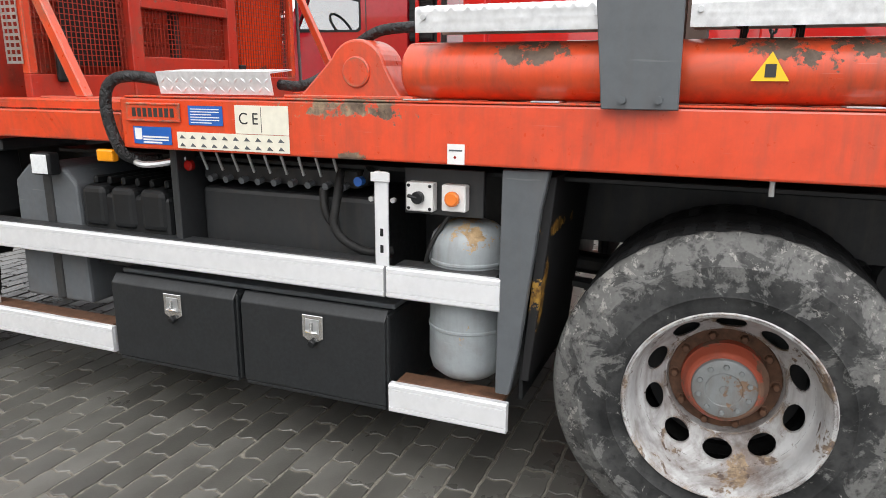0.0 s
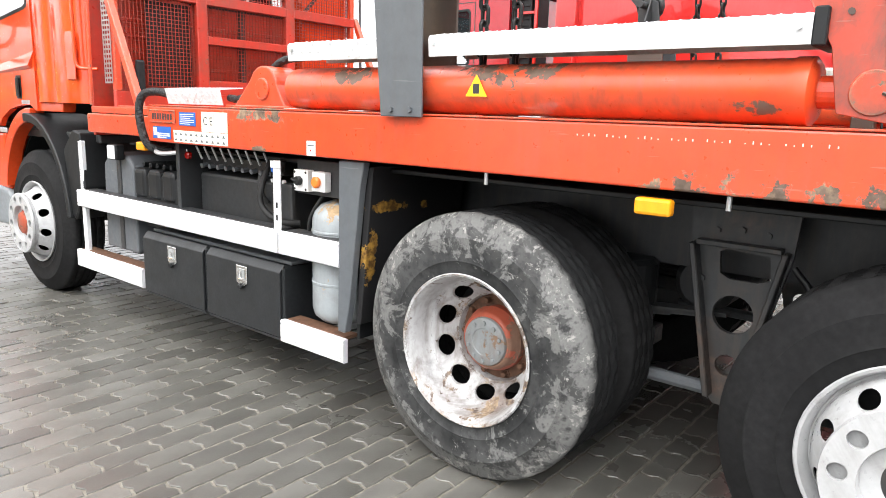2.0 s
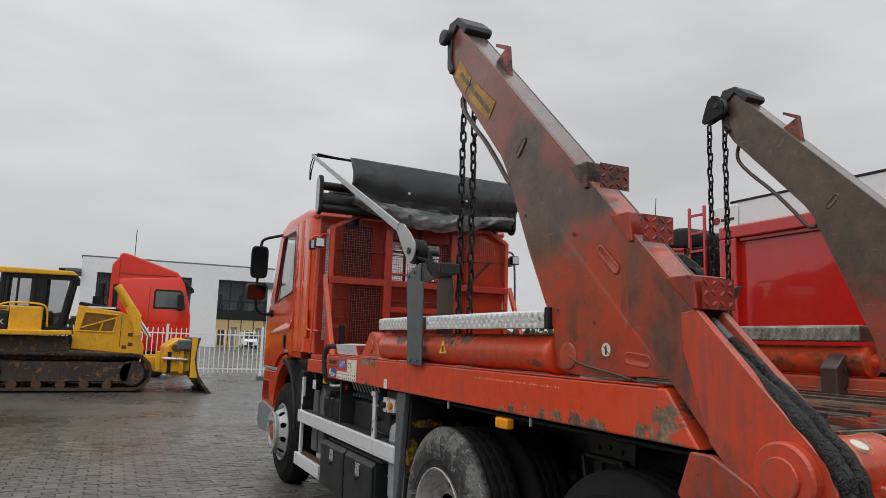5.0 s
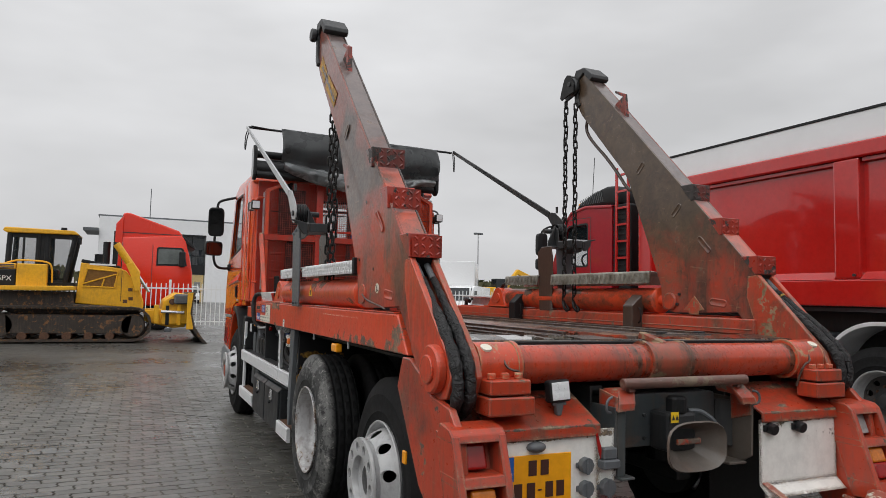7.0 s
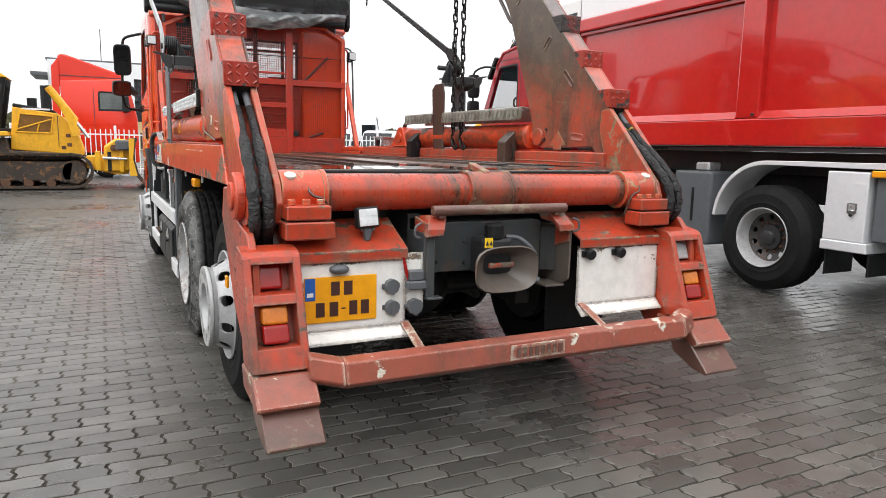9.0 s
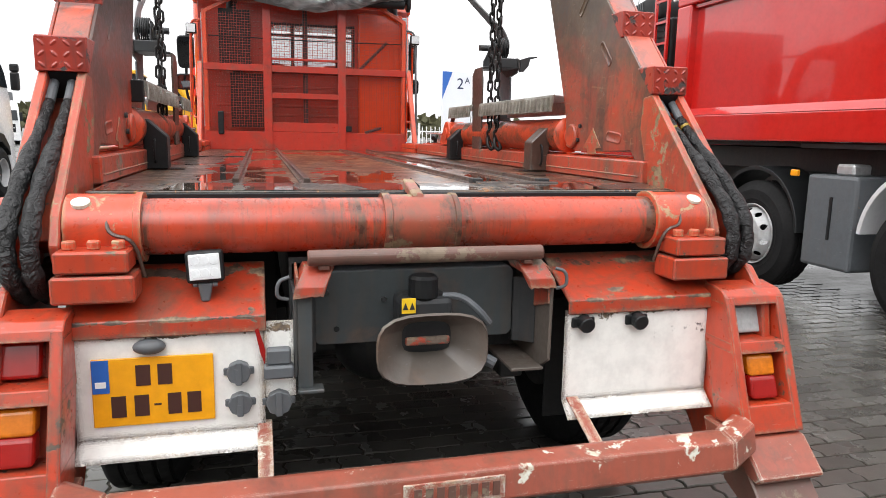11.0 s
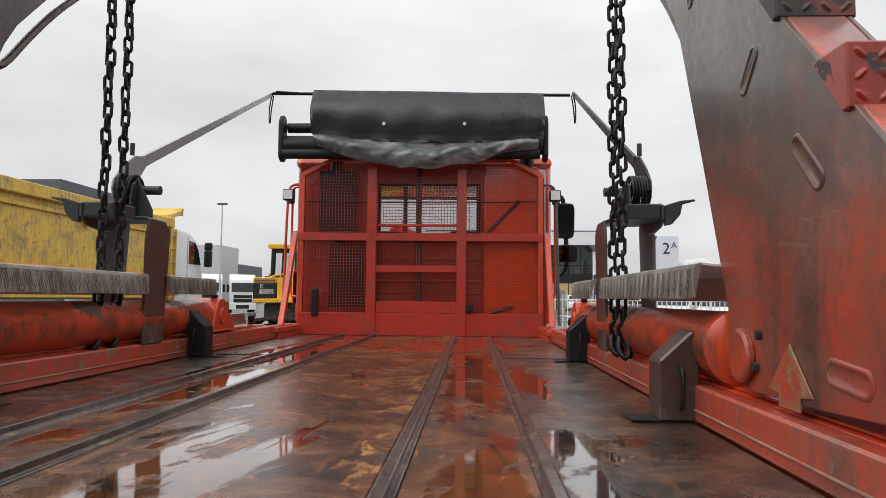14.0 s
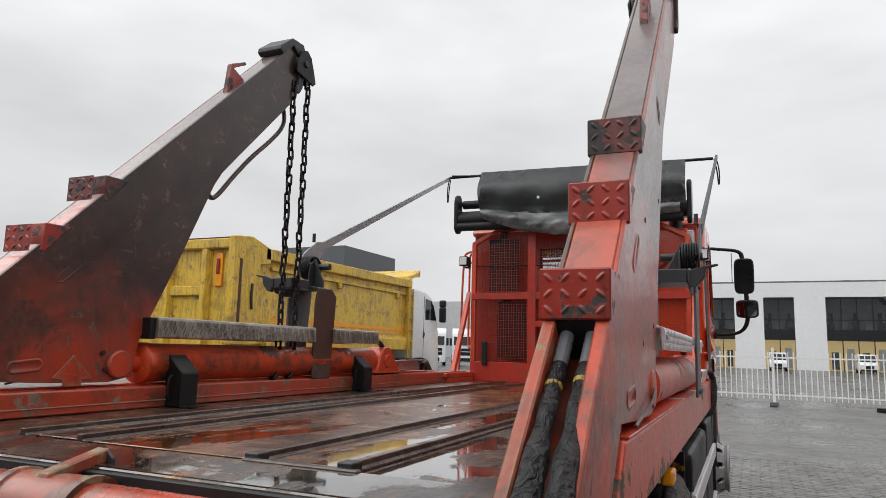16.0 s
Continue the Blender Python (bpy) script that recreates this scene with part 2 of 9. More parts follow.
M["roller"] = paint("rusty red roller bar", (0.135, 0.056, 0.040), chips=0.54, chip_color=(0.105, 0.075, 0.050), grime=0.8, rough=0.42, soot=0.85, fade=0.3, wet=0.45)
M["orange_cab"] = paint("glossy orange cab paint", (0.74, 0.070, 0.014), chips=0.85, grime=0.10, rough=0.16, fade=0.1, scratch=0.0, wet=0.55, film_rough=(0.02, 0.06), relief=0.04)
M["primer"] = paint("bare rear bumper paint", (0.31, 0.072, 0.042), chips=0.585, chip_color=(0.50, 0.42, 0.30), grime=0.6, rough=0.42, edge=1.05, soot=0.6)
M["red"] = paint("glossy red body paint", (0.50, 0.014, 0.011), chips=0.95, grime=0.08, rough=0.10, fade=0.08, scratch=0.0, wet=1.0, film_rough=(0.015, 0.04), relief=0.02)
M["red_cab"] = paint("dark red cab paint", (0.36, 0.010, 0.018), chips=0.95, grime=0.08, rough=0.13, fade=0.08, scratch=0.0, wet=0.8, film_rough=(0.02, 0.05), relief=0.03)
M["red_far"] = paint("bright red cab paint", (0.72, 0.028, 0.008), chips=0.95, grime=0.05, rough=0.2, fade=0.05, scratch=0.0, wet=0.12)
M["yellow"] = paint("yellow machine paint", (0.82, 0.42, 0.006), chips=0.66, chip_color=(0.10, 0.04, 0.015), grime=0.25, soot=0.15, edge=0.6, rough=0.45, wet=0.15)
M["yellow_old"] = paint("scraped yellow body paint", (0.78, 0.50, 0.040), chips=0.572, chip_color=(0.20, 0.13, 0.06), grime=0.85, rough=0.5, edge=1.05, scratch=0.0, soot=0.55)
M["white"] = paint("white coach paint", (0.78, 0.79, 0.80), chips=0.95, grime=0.10, rough=0.2, fade=0.0, grime_color=(0.35, 0.34, 0.32), scratch=0.0)
M["board"] = paint("chipped white board paint", (0.84, 0.83, 0.79), chips=0.605, chip_color=(0.04, 0.03, 0.025), grime=0.10, rough=0.45, fade=0.0, edge=1.16, soot=0.0, worn=((-2.521, 0.866, 0.075),), grime_color=(0.5, 0.47, 0.42))
M["alu"] = plain("anodised aluminium rail", (0.82, 0.83, 0.85), 0.38, 0.35, 0.06, 0.05)
M["plate_alu"] = plain("aluminium tread plate", (0.82, 0.83, 0.84), 0.40, 0.30, 0.22, 0.2, 30)
M["galv"] = plain("galvanised steel", (0.62, 0.63, 0.64), 0.4, 0.8, 0.25, 0.1)
M["chrome"] = plain("bright latch steel", (0.75, 0.75, 0.74), 0.2, 0.9, 0.15, 0.05)
M["dark"] = paint("dark grey chassis paint", (0.020, 0.022, 0.024), chips=0.70, chip_color=(0.14, 0.085, 0.045), grime=0.3, rough=0.5, fade=0.2, scratch=0.0, wet=0.10)
M["slate"] = paint("slate grey steel paint", (0.095, 0.105, 0.115), chips=0.68, chip_color=(0.16, 0.10, 0.06), grime=0.25, rough=0.5, fade=0.2, wet=0.10)
mu = Nodes("dark mudguard with peeling rust")
MUD_BLOTS = ((1.135, 0.74, 0.040, 0.15), (1.04, 0.96, 0.12, 0.035), (0.80, 0.95, 0.03, 0.03))
at_mu = mu.node("ShaderNodeSeparateXYZ", Vector=mu.coord.outputs["Object"])
out_mu = mu.math("ABSOLUTE", at_mu.outputs[0])
blots = None
for x, z, wide, tall in MUD_BLOTS:
    far = mu.math("ADD", mu.math("POWER", mu.math("DIVIDE", mu.math("SUBTRACT", out_mu, x), wide), 2.0), mu.math("POWER", mu.math("DIVIDE", mu.math("SUBTRACT", at_mu.outputs[2], z), tall), 2.0))
    near = mu.ramp(far, 0.0, 1.8, 0.40, 0.0)
    blots = near if blots is None else mu.math("MAXIMUM", blots, near)
peel = mu.ramp(mu.math("ADD", mu.noise(15, 8, 0.74), blots), 0.74, 0.76)
mu.bump(peel, 0.4, 0.003)
M["wornmud"] = mu.done(mu.mix(peel, (0.014, 0.014, 0.015), mu.mix(mu.ramp(mu.noise(24, 4, 0.6), 0.4, 0.6), (0.09, 0.045, 0.012), (0.34, 0.19, 0.035))), 0.62, 0.0, Specular_IOR_Level=0.3)
M["bell"] = paint("brown grey coupling steel", (0.105, 0.088, 0.074), chips=0.62, grime=0.7, rough=0.5, edge=0.35, soot=0.7)
M["black"] = plain("black plastic", (0.010, 0.011, 0.012), 0.48, 0, 0.35, 0.2, 40, 0.35)
M["box"] = plain("black powder coat", (0.016, 0.018, 0.020), 0.45, 0, 0.4, 0.35, 60)
M["brown"] = paint("brown oily steel", (0.060, 0.034, 0.024), chips=0.58, chip_color=(0.05, 0.035, 0.028), grime=0.5, rough=0.36, soot=0.5)
M["cladding"] = plain("dull grey sheet cladding", (0.12, 0.125, 0.13), 0.6, 0, 0.2, 0.1, 3)
M["chain"] = plain("oily black chain steel", (0.014, 0.013, 0.0125), 0.42, 0.5, 0.4, 0.3, 80)
M["hose"] = plain("black hose sleeve", (0.011, 0.011, 0.011), 0.65, 0, 0.5, 0.6, 120)
sl = Nodes("wrinkled black hose sleeve")
wr = sl.math("ADD", sl.noise(26, 4, 0.6, distort=1.2), sl.math("MULTIPLY", sl.noise(9, 3, 0.5, where=sl.space((2.0, 1.0, 1.0))), 0.8))
sl.bump(wr, 1.0, 0.030)
M["sleeve"] = sl.done(sl.mix(sl.ramp(wr, 0.7, 1.1), (0.005, 0.005, 0.0055), (0.015, 0.015, 0.016)), 0.5)
M["frame_grey"] = paint("grimy dark grey frame paint", (0.028, 0.031, 0.033), chips=0.66, chip_color=(0.09, 0.065, 0.045), grime=0.5, rough=0.5, edge=0.35, soot=0.6, scratch=0.0, wet=0.10)
M["frame_light"] = paint("grimy grey hub paint", (0.20, 0.215, 0.22), chips=0.56, chip_color=(0.10, 0.06, 0.035), grime=0.6, rough=0.5, soot=0.6)
M["tarp"] = plain("grey black tarpaulin", (0.066, 0.072, 0.075), 0.30, 0, 0.3, 0.4, 14, 0.8)
fl = Nodes("crumpled clear flap")
crease = fl.noise(3.4, 5, 0.55, where=fl.space((1.0, 1.0, 2.6)), distort=1.2)
fl.bump(crease, 0.35, 0.02)
M["flap"] = fl.done(fl.mix(fl.ramp(crease, 0.44, 0.62), (0.20, 0.215, 0.22), (0.50, 0.52, 0.53)), 0.22)
M["bumper_grey"] = plain("grey bumper plastic", (0.20, 0.22, 0.235), 0.5, 0, 0.15, 0.1, 30)
da = Nodes("dirty aluminium tread plate")
rain = da.ramp(da.noise(5, 6, 0.65), 0.38, 0.66)
M["plate_dirty"] = da.done(da.mix(rain, (0.44, 0.43, 0.39), (0.20, 0.185, 0.15)), 0.42, 0.55)
M["tank"] = paint("grey tank paint", (0.30, 0.33, 0.345), chips=0.64, chip_color=(0.24, 0.16, 0.08), grime=0.5, rough=0.4, worn=((0.905, 0.945, 0.30),), soot=0.3)
M["net"] = plain("dull grey net arm steel", (0.42, 0.43, 0.44), 0.36, 0.3, 0.2, 0.1)
M["hub_rust"] = paint("rusty orange hub", (0.34, 0.060, 0.026), chips=0.50, chip_color=(0.10, 0.05, 0.03), rough=0.6)
M["rust"] = plain("brown rust", (0.13, 0.062, 0.034), 0.75, 0.1, 0.5, 0.6, 30)
M["rim"] = paint("chipped silver rim", (0.47, 0.475, 0.48), chips=0.555, chip_color=(0.045, 0.03, 0.024), grime=0.7, edge=0.9, soot=0.75, rough=0.34, fade=0.0)
M["rim_clean"] = paint("silver rim", (0.43, 0.435, 0.44), chips=0.74, grime=0.35, rough=0.3, fade=0.0)
M["amber"] = plain("amber lamp lens", (0.90, 0.34, 0.012), 0.2, 0, 0.1, 0.0)
M["amber_lamp"] = plain("dark amber rear lamp lens", (0.62, 0.17, 0.008), 0.14, 0, 0.3, 0.1, 50)
M["redlens"] = plain("red lamp lens", (0.30, 0.008, 0.006), 0.16, 0, 0.15, 0.0)
M["lens"] = plain("clear lamp lens", (0.74, 0.76, 0.77), 0.15, 0, 0.12, 0.25, 60)
M["reverse"] = plain("grey reversing lamp lens", (0.36, 0.37, 0.37), 0.15, 0, 0.2, 0.2, 60)
M["numberplate"] = plain("yellow number plate", (0.86, 0.37, 0.005), 0.35, 0, 0.12, 0.05)
M["blue"] = plain("blue sticker", (0.02, 0.11, 0.42), 0.4, 0, 0.08, 0.0)
M["cream"] = plain("cream sticker", (0.74, 0.71, 0.60), 0.45, 0, 0.1, 0.0)
M["ink"] = plain("black print", (0.03, 0.03, 0.03), 0.5, 0, 0.1, 0.0)
M["inkred"] = plain("dark brown print", (0.055, 0.018, 0.012), 0.5, 0, 0.1, 0.0)
M["signyellow"] = plain("yellow warning sticker", (0.85, 0.55, 0.02), 0.4, 0, 0.05, 0.0)
M["sticker_faded"] = plain("faded amber sticker", (0.50, 0.26, 0.03), 0.5, 0, 0.5, 0.0, 18)
M["whiteplastic"] = plain("white plastic", (0.78, 0.78, 0.77), 0.4, 0, 0.08, 0.0)
M["orangeknob"] = plain("orange button", (0.80, 0.20, 0.03), 0.35, 0, 0.05, 0.0)
M["navy"] = plain("navy blue panel", (0.018, 0.028, 0.085), 0.35, 0, 0.2, 0.0)
M["facade"] = plain("white rendered facade", (0.78, 0.79, 0.80), 0.7, 0, 0.06, 0.1, 2)
M["concrete"] = plain("grey concrete", (0.34, 0.34, 0.33), 0.85, 0, 0.25, 0.3, 12)
M["trackmud"] = paint("muddy track steel", (0.032, 0.024, 0.018), chips=0.55, chip_color=(0.12, 0.055, 0.018), grime=0.6, rough=0.7, wet=0.1)
M["grille_shade"] = plain("shaded yellow grille mesh", (0.22, 0.095, 0.006), 0.6, 0, 0.6, 0.6, 60)
M["foliage"] = plain("autumn foliage", (0.085, 0.082, 0.035), 0.8, 0, 0.5, 0.3, 3)

# emission makes the shop wall glow in place of lamps inside
g = Nodes("lit shop interior")
M["shoplight"] = g.done((0.75, 0.6, 0.32), 0.7, 0.0, Emission_Color=(1.0, 0.75, 0.35, 1), Emission_Strength=0.35)
M["signwhite"] = plain("white sign sheet", (0.70, 0.72, 0.76), 0.4, 0, 0.05, 0.0)

g = Nodes("window glass")
M["glass"] = g.done((0.03, 0.04, 0.045), 0.04, 0.0, IOR=1.5, Alpha=0.16)
g = Nodes("tinted showroom glass")
M["showglass"] = g.done((0.02, 0.026, 0.03), 0.04, 0.0, IOR=1.5, Alpha=0.45)
g = Nodes("dark window glass")
M["darkglass"] = g.done((0.012, 0.016, 0.019), 0.04, 0.0, IOR=1.5)
g = Nodes("mirror")
M["mirror"] = g.done((0.10, 0.10, 0.105), 0.03, 1.0)

# tyre rubber with scrubbed grey sidewalls
t = Nodes("scrubbed tyre rubber")
blot = t.noise(9, 9, 0.72, distort=0.5)
ring = t.noise(30, 5, 0.6)
side = t.node("ShaderNodeSeparateXYZ", Vector=t.coord.outputs["Object"])
wall = t.ramp(side.outputs[0], -0.085, -0.03)
radius = t.math("SQRT", t.math("ADD", t.math("POWER", side.outputs[1], 2.0), t.math("POWER", side.outputs[2], 2.0)))
outer = t.ramp(radius, 0.37, 0.50)
scrub = t.math("MULTIPLY", t.ramp(t.math("ADD", blot, t.math("MULTIPLY", outer, 0.12)), 0.555, 0.60, 0, 0.9), t.ramp(ring, 0.3, 0.6, 0.55, 1.0))
brushed = t.noise(6, 6, 0.6)
col = t.mix(t.math("MULTIPLY", wall, t.ramp(brushed, 0.36, 0.64)), (0.013, 0.0135, 0.014), (0.055, 0.056, 0.056))
col = t.mix(t.math("MULTIPLY", wall, t.ramp(outer, 0.1, 0.9, 0, 0.55)), col, (0.085, 0.085, 0.083))
col = t.mix(t.math("MULTIPLY", wall, scrub), col, (0.165, 0.165, 0.160))
col = t.mix(t.math("MULTIPLY", wall, t.ramp(t.math("ADD", t.noise(17, 9, 0.78, distort=0.3), t.math("MULTIPLY", outer, 0.07)), 0.63, 0.645)), col, (0.27, 0.262, 0.248))
col = t.mix(t.ramp(ring, 0.5, 0.68, 0, 0.8), col, (0.018, 0.018, 0.019))
t.bump(t.math("ADD", ring, scrub), 0.3, 0.003)
M["tyre_worn"] = t.done(col, 0.78, 0.0, Specular_IOR_Level=t.ramp(wall, 0, 1, 0.08, 0.25))
M["tyre"] = plain("black tyre rubber", (0.012, 0.012, 0.0125), 0.8, 0, 0.4, 0.3, 40, 0.2)

# wet rusty deck with standing water
d = Nodes("wet rusty deck steel")
big = d.noise(1.6, 6, 0.6)
mid = d.noise(6.0, 7, 0.68, distort=0.6)
fine = d.noise(45, 5, 0.6)
place = d.node("ShaderNodeSeparateXYZ", Vector=d.coord.outputs["Object"])
across = d.math("ABSOLUTE", d.math("ADD", place.outputs[0], 0.015))
col = d.mix(d.ramp(mid, 0.40, 0.62), (0.034, 0.012, 0.006), (0.190, 0.068, 0.018))
grit = d.mix(d.ramp(mid, 0.42, 0.60), (0.024, 0.024, 0.022), (0.075, 0.066, 0.054))
sides = d.math("MAXIMUM", d.ramp(across, 0.60, 0.66), d.ramp(place.outputs[1], -2.06, -2.03, 1.0, 0.0))
col = d.mix(d.math("MULTIPLY", sides, d.ramp(big, 0.42, 0.54, 1.0, 0.6)), col, grit)
col = d.mix(d.ramp(d.noise(3.4, 8, 0.72, where=d.space((1.3, 0.6, 1.0), shift=(2.1, 0.4, 0))), 0.56, 0.64, 0, 0.6), col, grit)
weld = d.math("MULTIPLY", d.ramp(d.math("ABSOLUTE", d.math("SUBTRACT", place.outputs[0], 0.265)), 0.0, 0.09, 0.12, 0.0), d.ramp(big, 0.38, 0.60))
flake = d.noise(12, 9, 0.78, where=d.space((1.6, 0.7, 1.0)), distort=0.4)
col = d.mix(d.ramp(d.math("ADD", flake, weld), 0.585, 0.635), col, d.mix(d.ramp(fine, 0.35, 0.65), (0.24, 0.085, 0.020), (0.46, 0.23, 0.075)))
drag = d.noise(5.0, 7, 0.7, where=d.space((5.0, 0.5, 1.0)), distort=0.4)
col = d.mix(d.ramp(drag, 0.56, 0.68, 0, 0.7), col, (0.26, 0.10, 0.028))
col = d.mix(d.ramp(drag, 0.30, 0.42, 0.8, 0), col, (0.020, 0.017, 0.015))
hollow = d.noise(1.9, 10, 0.70, where=d.space((1.0, 0.55, 1.0), shift=(0.4, 1.3, 0)), distort=0.5)
low_x = d.math("POWER", d.math("DIVIDE", d.math("ADD", place.outputs[0], 0.14), 0.24), 2.0)
low_y = d.math("POWER", d.math("DIVIDE", d.math("ADD", place.outputs[1], 1.55), 0.75), 2.0)
dish = d.ramp(d.math("ADD", low_x, low_y), 0.0, 1.6, 0.17, 0.0)
strip = d.ramp(d.math("ABSOLUTE", d.math("SUBTRACT", across, 0.475)), 0.08, 0.12, 0.125, 0.0)
gutter = d.ramp(d.math("ABSOLUTE", d.math("SUBTRACT", across, 0.68)), 0.02, 0.11, 0.115, 0.0)
tail = d.ramp(place.outputs[1], -2.06, -2.03, 0.09, 0.0)
puddle = d.ramp(d.math("ADD", d.math("ADD", hollow, d.math("MAXIMUM", dish, d.math("MAXIMUM", strip, tail))), gutter), 0.565, 0.592)
rough = d.math("ADD", d.ramp(puddle, 0, 1, 0.28, 0.045), d.math("MULTIPLY", d.ramp(fine, 0.4, 0.7, 0, 0.14), d.ramp(puddle, 0, 1, 1, 0.0)))
dry = d.math("MULTIPLY", d.ramp(puddle, 0, 1, 1.0, 0.04), d.math("ADD", d.math("ADD", fine, mid), d.math("MULTIPLY", flake, 1.6)))
ripple = d.math("MULTIPLY", d.noise(7, 3, 0.5, distort=0.6), d.ramp(puddle, 0, 1, 0.0, 1.1))
d.bump(d.math("ADD", dry, ripple), 0.32, 0.003)
M["deck"] = d.done(col, rough, 0.0, IOR=1.45, Specular_IOR_Level=d.ramp(puddle, 0, 1, 0.40, 0.5), Coat_Weight=d.ramp(puddle, 0, 1, 0.32, 1.0), Coat_Roughness=d.math("ADD", d.ramp(puddle, 0, 1, 0.11, 0.03), d.math("MULTIPLY", d.ramp(puddle, 0, 1, 1, 0), d.ramp(mid, 0.35, 0.65, 0, 0.25))))

# wet concrete pavers, each with its own shade
def paver_material(name, textured):
    p = Nodes(name)
    fine = p.noise(90, 5, 0.6)
    big = p.noise(0.35, 5, 0.6)
    mid = p.noise(4.0, 5, 0.6)
    if textured:
        b = p.t.nodes.new("ShaderNodeTexBrick")
        b.inputs["Scale"].default_value = 1.0
        b.inputs["Brick Width"].default_value = 0.247
        b.inputs["Row Height"].default_value = 0.1235
        b.inputs["Mortar Size"].default_value = 0.006
        b.inputs["Mortar Smooth"].default_value = 0.2
        b.inputs["Color1"].default_value = (0.115, 0.112, 0.102, 1)
        b.inputs["Color2"].default_value = (0.080, 0.078, 0.071, 1)
        b.inputs["Mortar"].default_value = (0.035, 0.032, 0.028, 1)
        b.offset = 0.5
        p.put(b.inputs["Vector"], p.coord.outputs["Object"])
        col = b.outputs["Color"]
        height = p.math("SUBTRACT", p.math("MULTIPLY", fine, 0.2), b.outputs["Fac"])
    else:
        info = p.t.nodes.new("ShaderNodeObjectInfo")
        geo = p.t.nodes.new("ShaderNodeNewGeometry")
        shade = p.math("FRACT", p.math("ADD", info.outputs["Random"], geo.outputs["Random Per Island"]))
        col = p.mix(shade, (0.070, 0.068, 0.060), (0.142, 0.138, 0.124))
        height = p.math("MULTIPLY", fine, 0.3)
    col = p.mix(p.ramp(mid, 0.45, 0.7, 0, 0.45), col, (0.050, 0.045, 0.038))
    col = p.mix(p.ramp(fine, 0.55, 0.8, 0, 0.3), col, (0.16, 0.15, 0.14))
    wet = p.ramp(big, 0.38, 0.62)
    col = p.mix(p.math("MULTIPLY", wet, 0.35), col, (0.034, 0.033, 0.032))
    p.bump(height, 0.5, 0.003)
    return p.done(col, p.math("ADD", p.ramp(wet, 0, 1, 0.42, 0.20), p.ramp(mid, 0.3, 0.7, -0.06, 0.10)))


sand = Nodes("wet sand joint")
place = sand.node("ShaderNodeSeparateXYZ", Vector=sand.coord.outputs["Object"])
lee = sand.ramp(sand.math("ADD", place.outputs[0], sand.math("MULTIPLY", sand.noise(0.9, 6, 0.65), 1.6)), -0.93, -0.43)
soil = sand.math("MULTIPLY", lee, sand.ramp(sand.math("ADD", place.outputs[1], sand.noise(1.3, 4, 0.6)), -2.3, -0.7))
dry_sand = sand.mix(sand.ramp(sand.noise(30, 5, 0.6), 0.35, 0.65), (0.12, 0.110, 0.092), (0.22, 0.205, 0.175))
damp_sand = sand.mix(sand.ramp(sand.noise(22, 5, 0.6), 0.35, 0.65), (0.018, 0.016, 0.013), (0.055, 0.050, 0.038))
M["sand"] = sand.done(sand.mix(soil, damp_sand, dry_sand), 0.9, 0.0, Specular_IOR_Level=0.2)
M["paver"] = paver_material("wet concrete paver", False)
M["paving"] = paver_material("distant paving", True)


# ---- builders ----
def finish(bm, bevel=0.0, segments=1):
    bmesh.ops.recalc_face_normals(bm, faces=bm.faces)
    if bevel:
        edges = [e for e in bm.edges if len(e.link_faces) == 2 and e.calc_face_angle(0) > 0.5]
        bmesh.ops.bevel(bm, geom=edges, offset=bevel, segments=segments, affect="EDGES", profile=0.5, clamp_overlap=True)
    return bm


def part(name, bm, mat, parent=None, label="", smooth=None, at=None):
    """Links a bmesh, or a finished mesh, as one object under a thing or a part."""
    if isinstance(bm, bmesh.types.BMesh):
        me = bpy.data.meshes.new(name)
        if smooth is not None:
            lim = radians(smooth)
            for f in bm.faces:
                f.smooth = True
            for e in bm.edges:
                if len(e.link_faces) == 2 and e.calc_face_angle(0) > lim:
                    e.smooth = False
        bm.to_mesh(me)
        bm.free()
        me.materials.append(M[mat] if isinstance(mat, str) else mat)
    else:
        me = bm
    ob = new(name, me)
    if parent is not None:
        ob.parent = parent
    if at is not None:
        ob.matrix_basis = at
    if label:
        tagged(ob, label)
    return ob


def thing(name, label, category, at=None, group="", kind=""):
    """An empty at a thing's base, to hold its parts."""
    ob = new(name)
    ob.empty_display_size = 0.2
    if at is not None:
        ob.matrix_basis = at
    return tagged(ob, label, category, group, kind)


def block(bm, x0, x1, y0, y1, z0, z1, m=None):
    vs = [bm.verts.new((x, y, z)) for x in (x0, x1) for y in (y0, y1) for z in (z0, z1)]
    for q in ((0, 1, 3, 2), (4, 6, 7, 5), (0, 4, 5, 1), (2, 3, 7, 6), (0, 2, 6, 4), (1, 5, 7, 3)):
        bm.faces.new([vs[i] for i in q])
    if m is not None:
        bmesh.ops.transform(bm, matrix=m, verts=vs)
    return vs


def slab(x0, x1, y0, y1, z0, z1, bevel=0.006, seg=1):
    bm = bmesh.new()
    block(bm, min(x0, x1), max(x0, x1), min(y0, y1), max(y0, y1), min(z0, z1), max(z0, z1))
    return finish(bm, bevel, seg)


def prism(bm, outline, a, b, axis="x"):
    """A straight prism over an outline: (y, z) along x, (x, z) along y, (x, y) along z."""
    def p(u, v, w):
        return {"x": (w, u, v), "y": (u, w, v), "z": (u, v, w)}[axis]
    lo = [bm.verts.new(p(u, v, a)) for u, v in outline]
    hi = [bm.verts.new(p(u, v, b)) for u, v in outline]
    n = len(outline)
    bm.faces.new(lo)
    bm.faces.new(list(reversed(hi)))
    for i in range(n):
        bm.faces.new((lo[i], hi[i], hi[(i + 1) % n], lo[(i + 1) % n]))
    return lo + hi


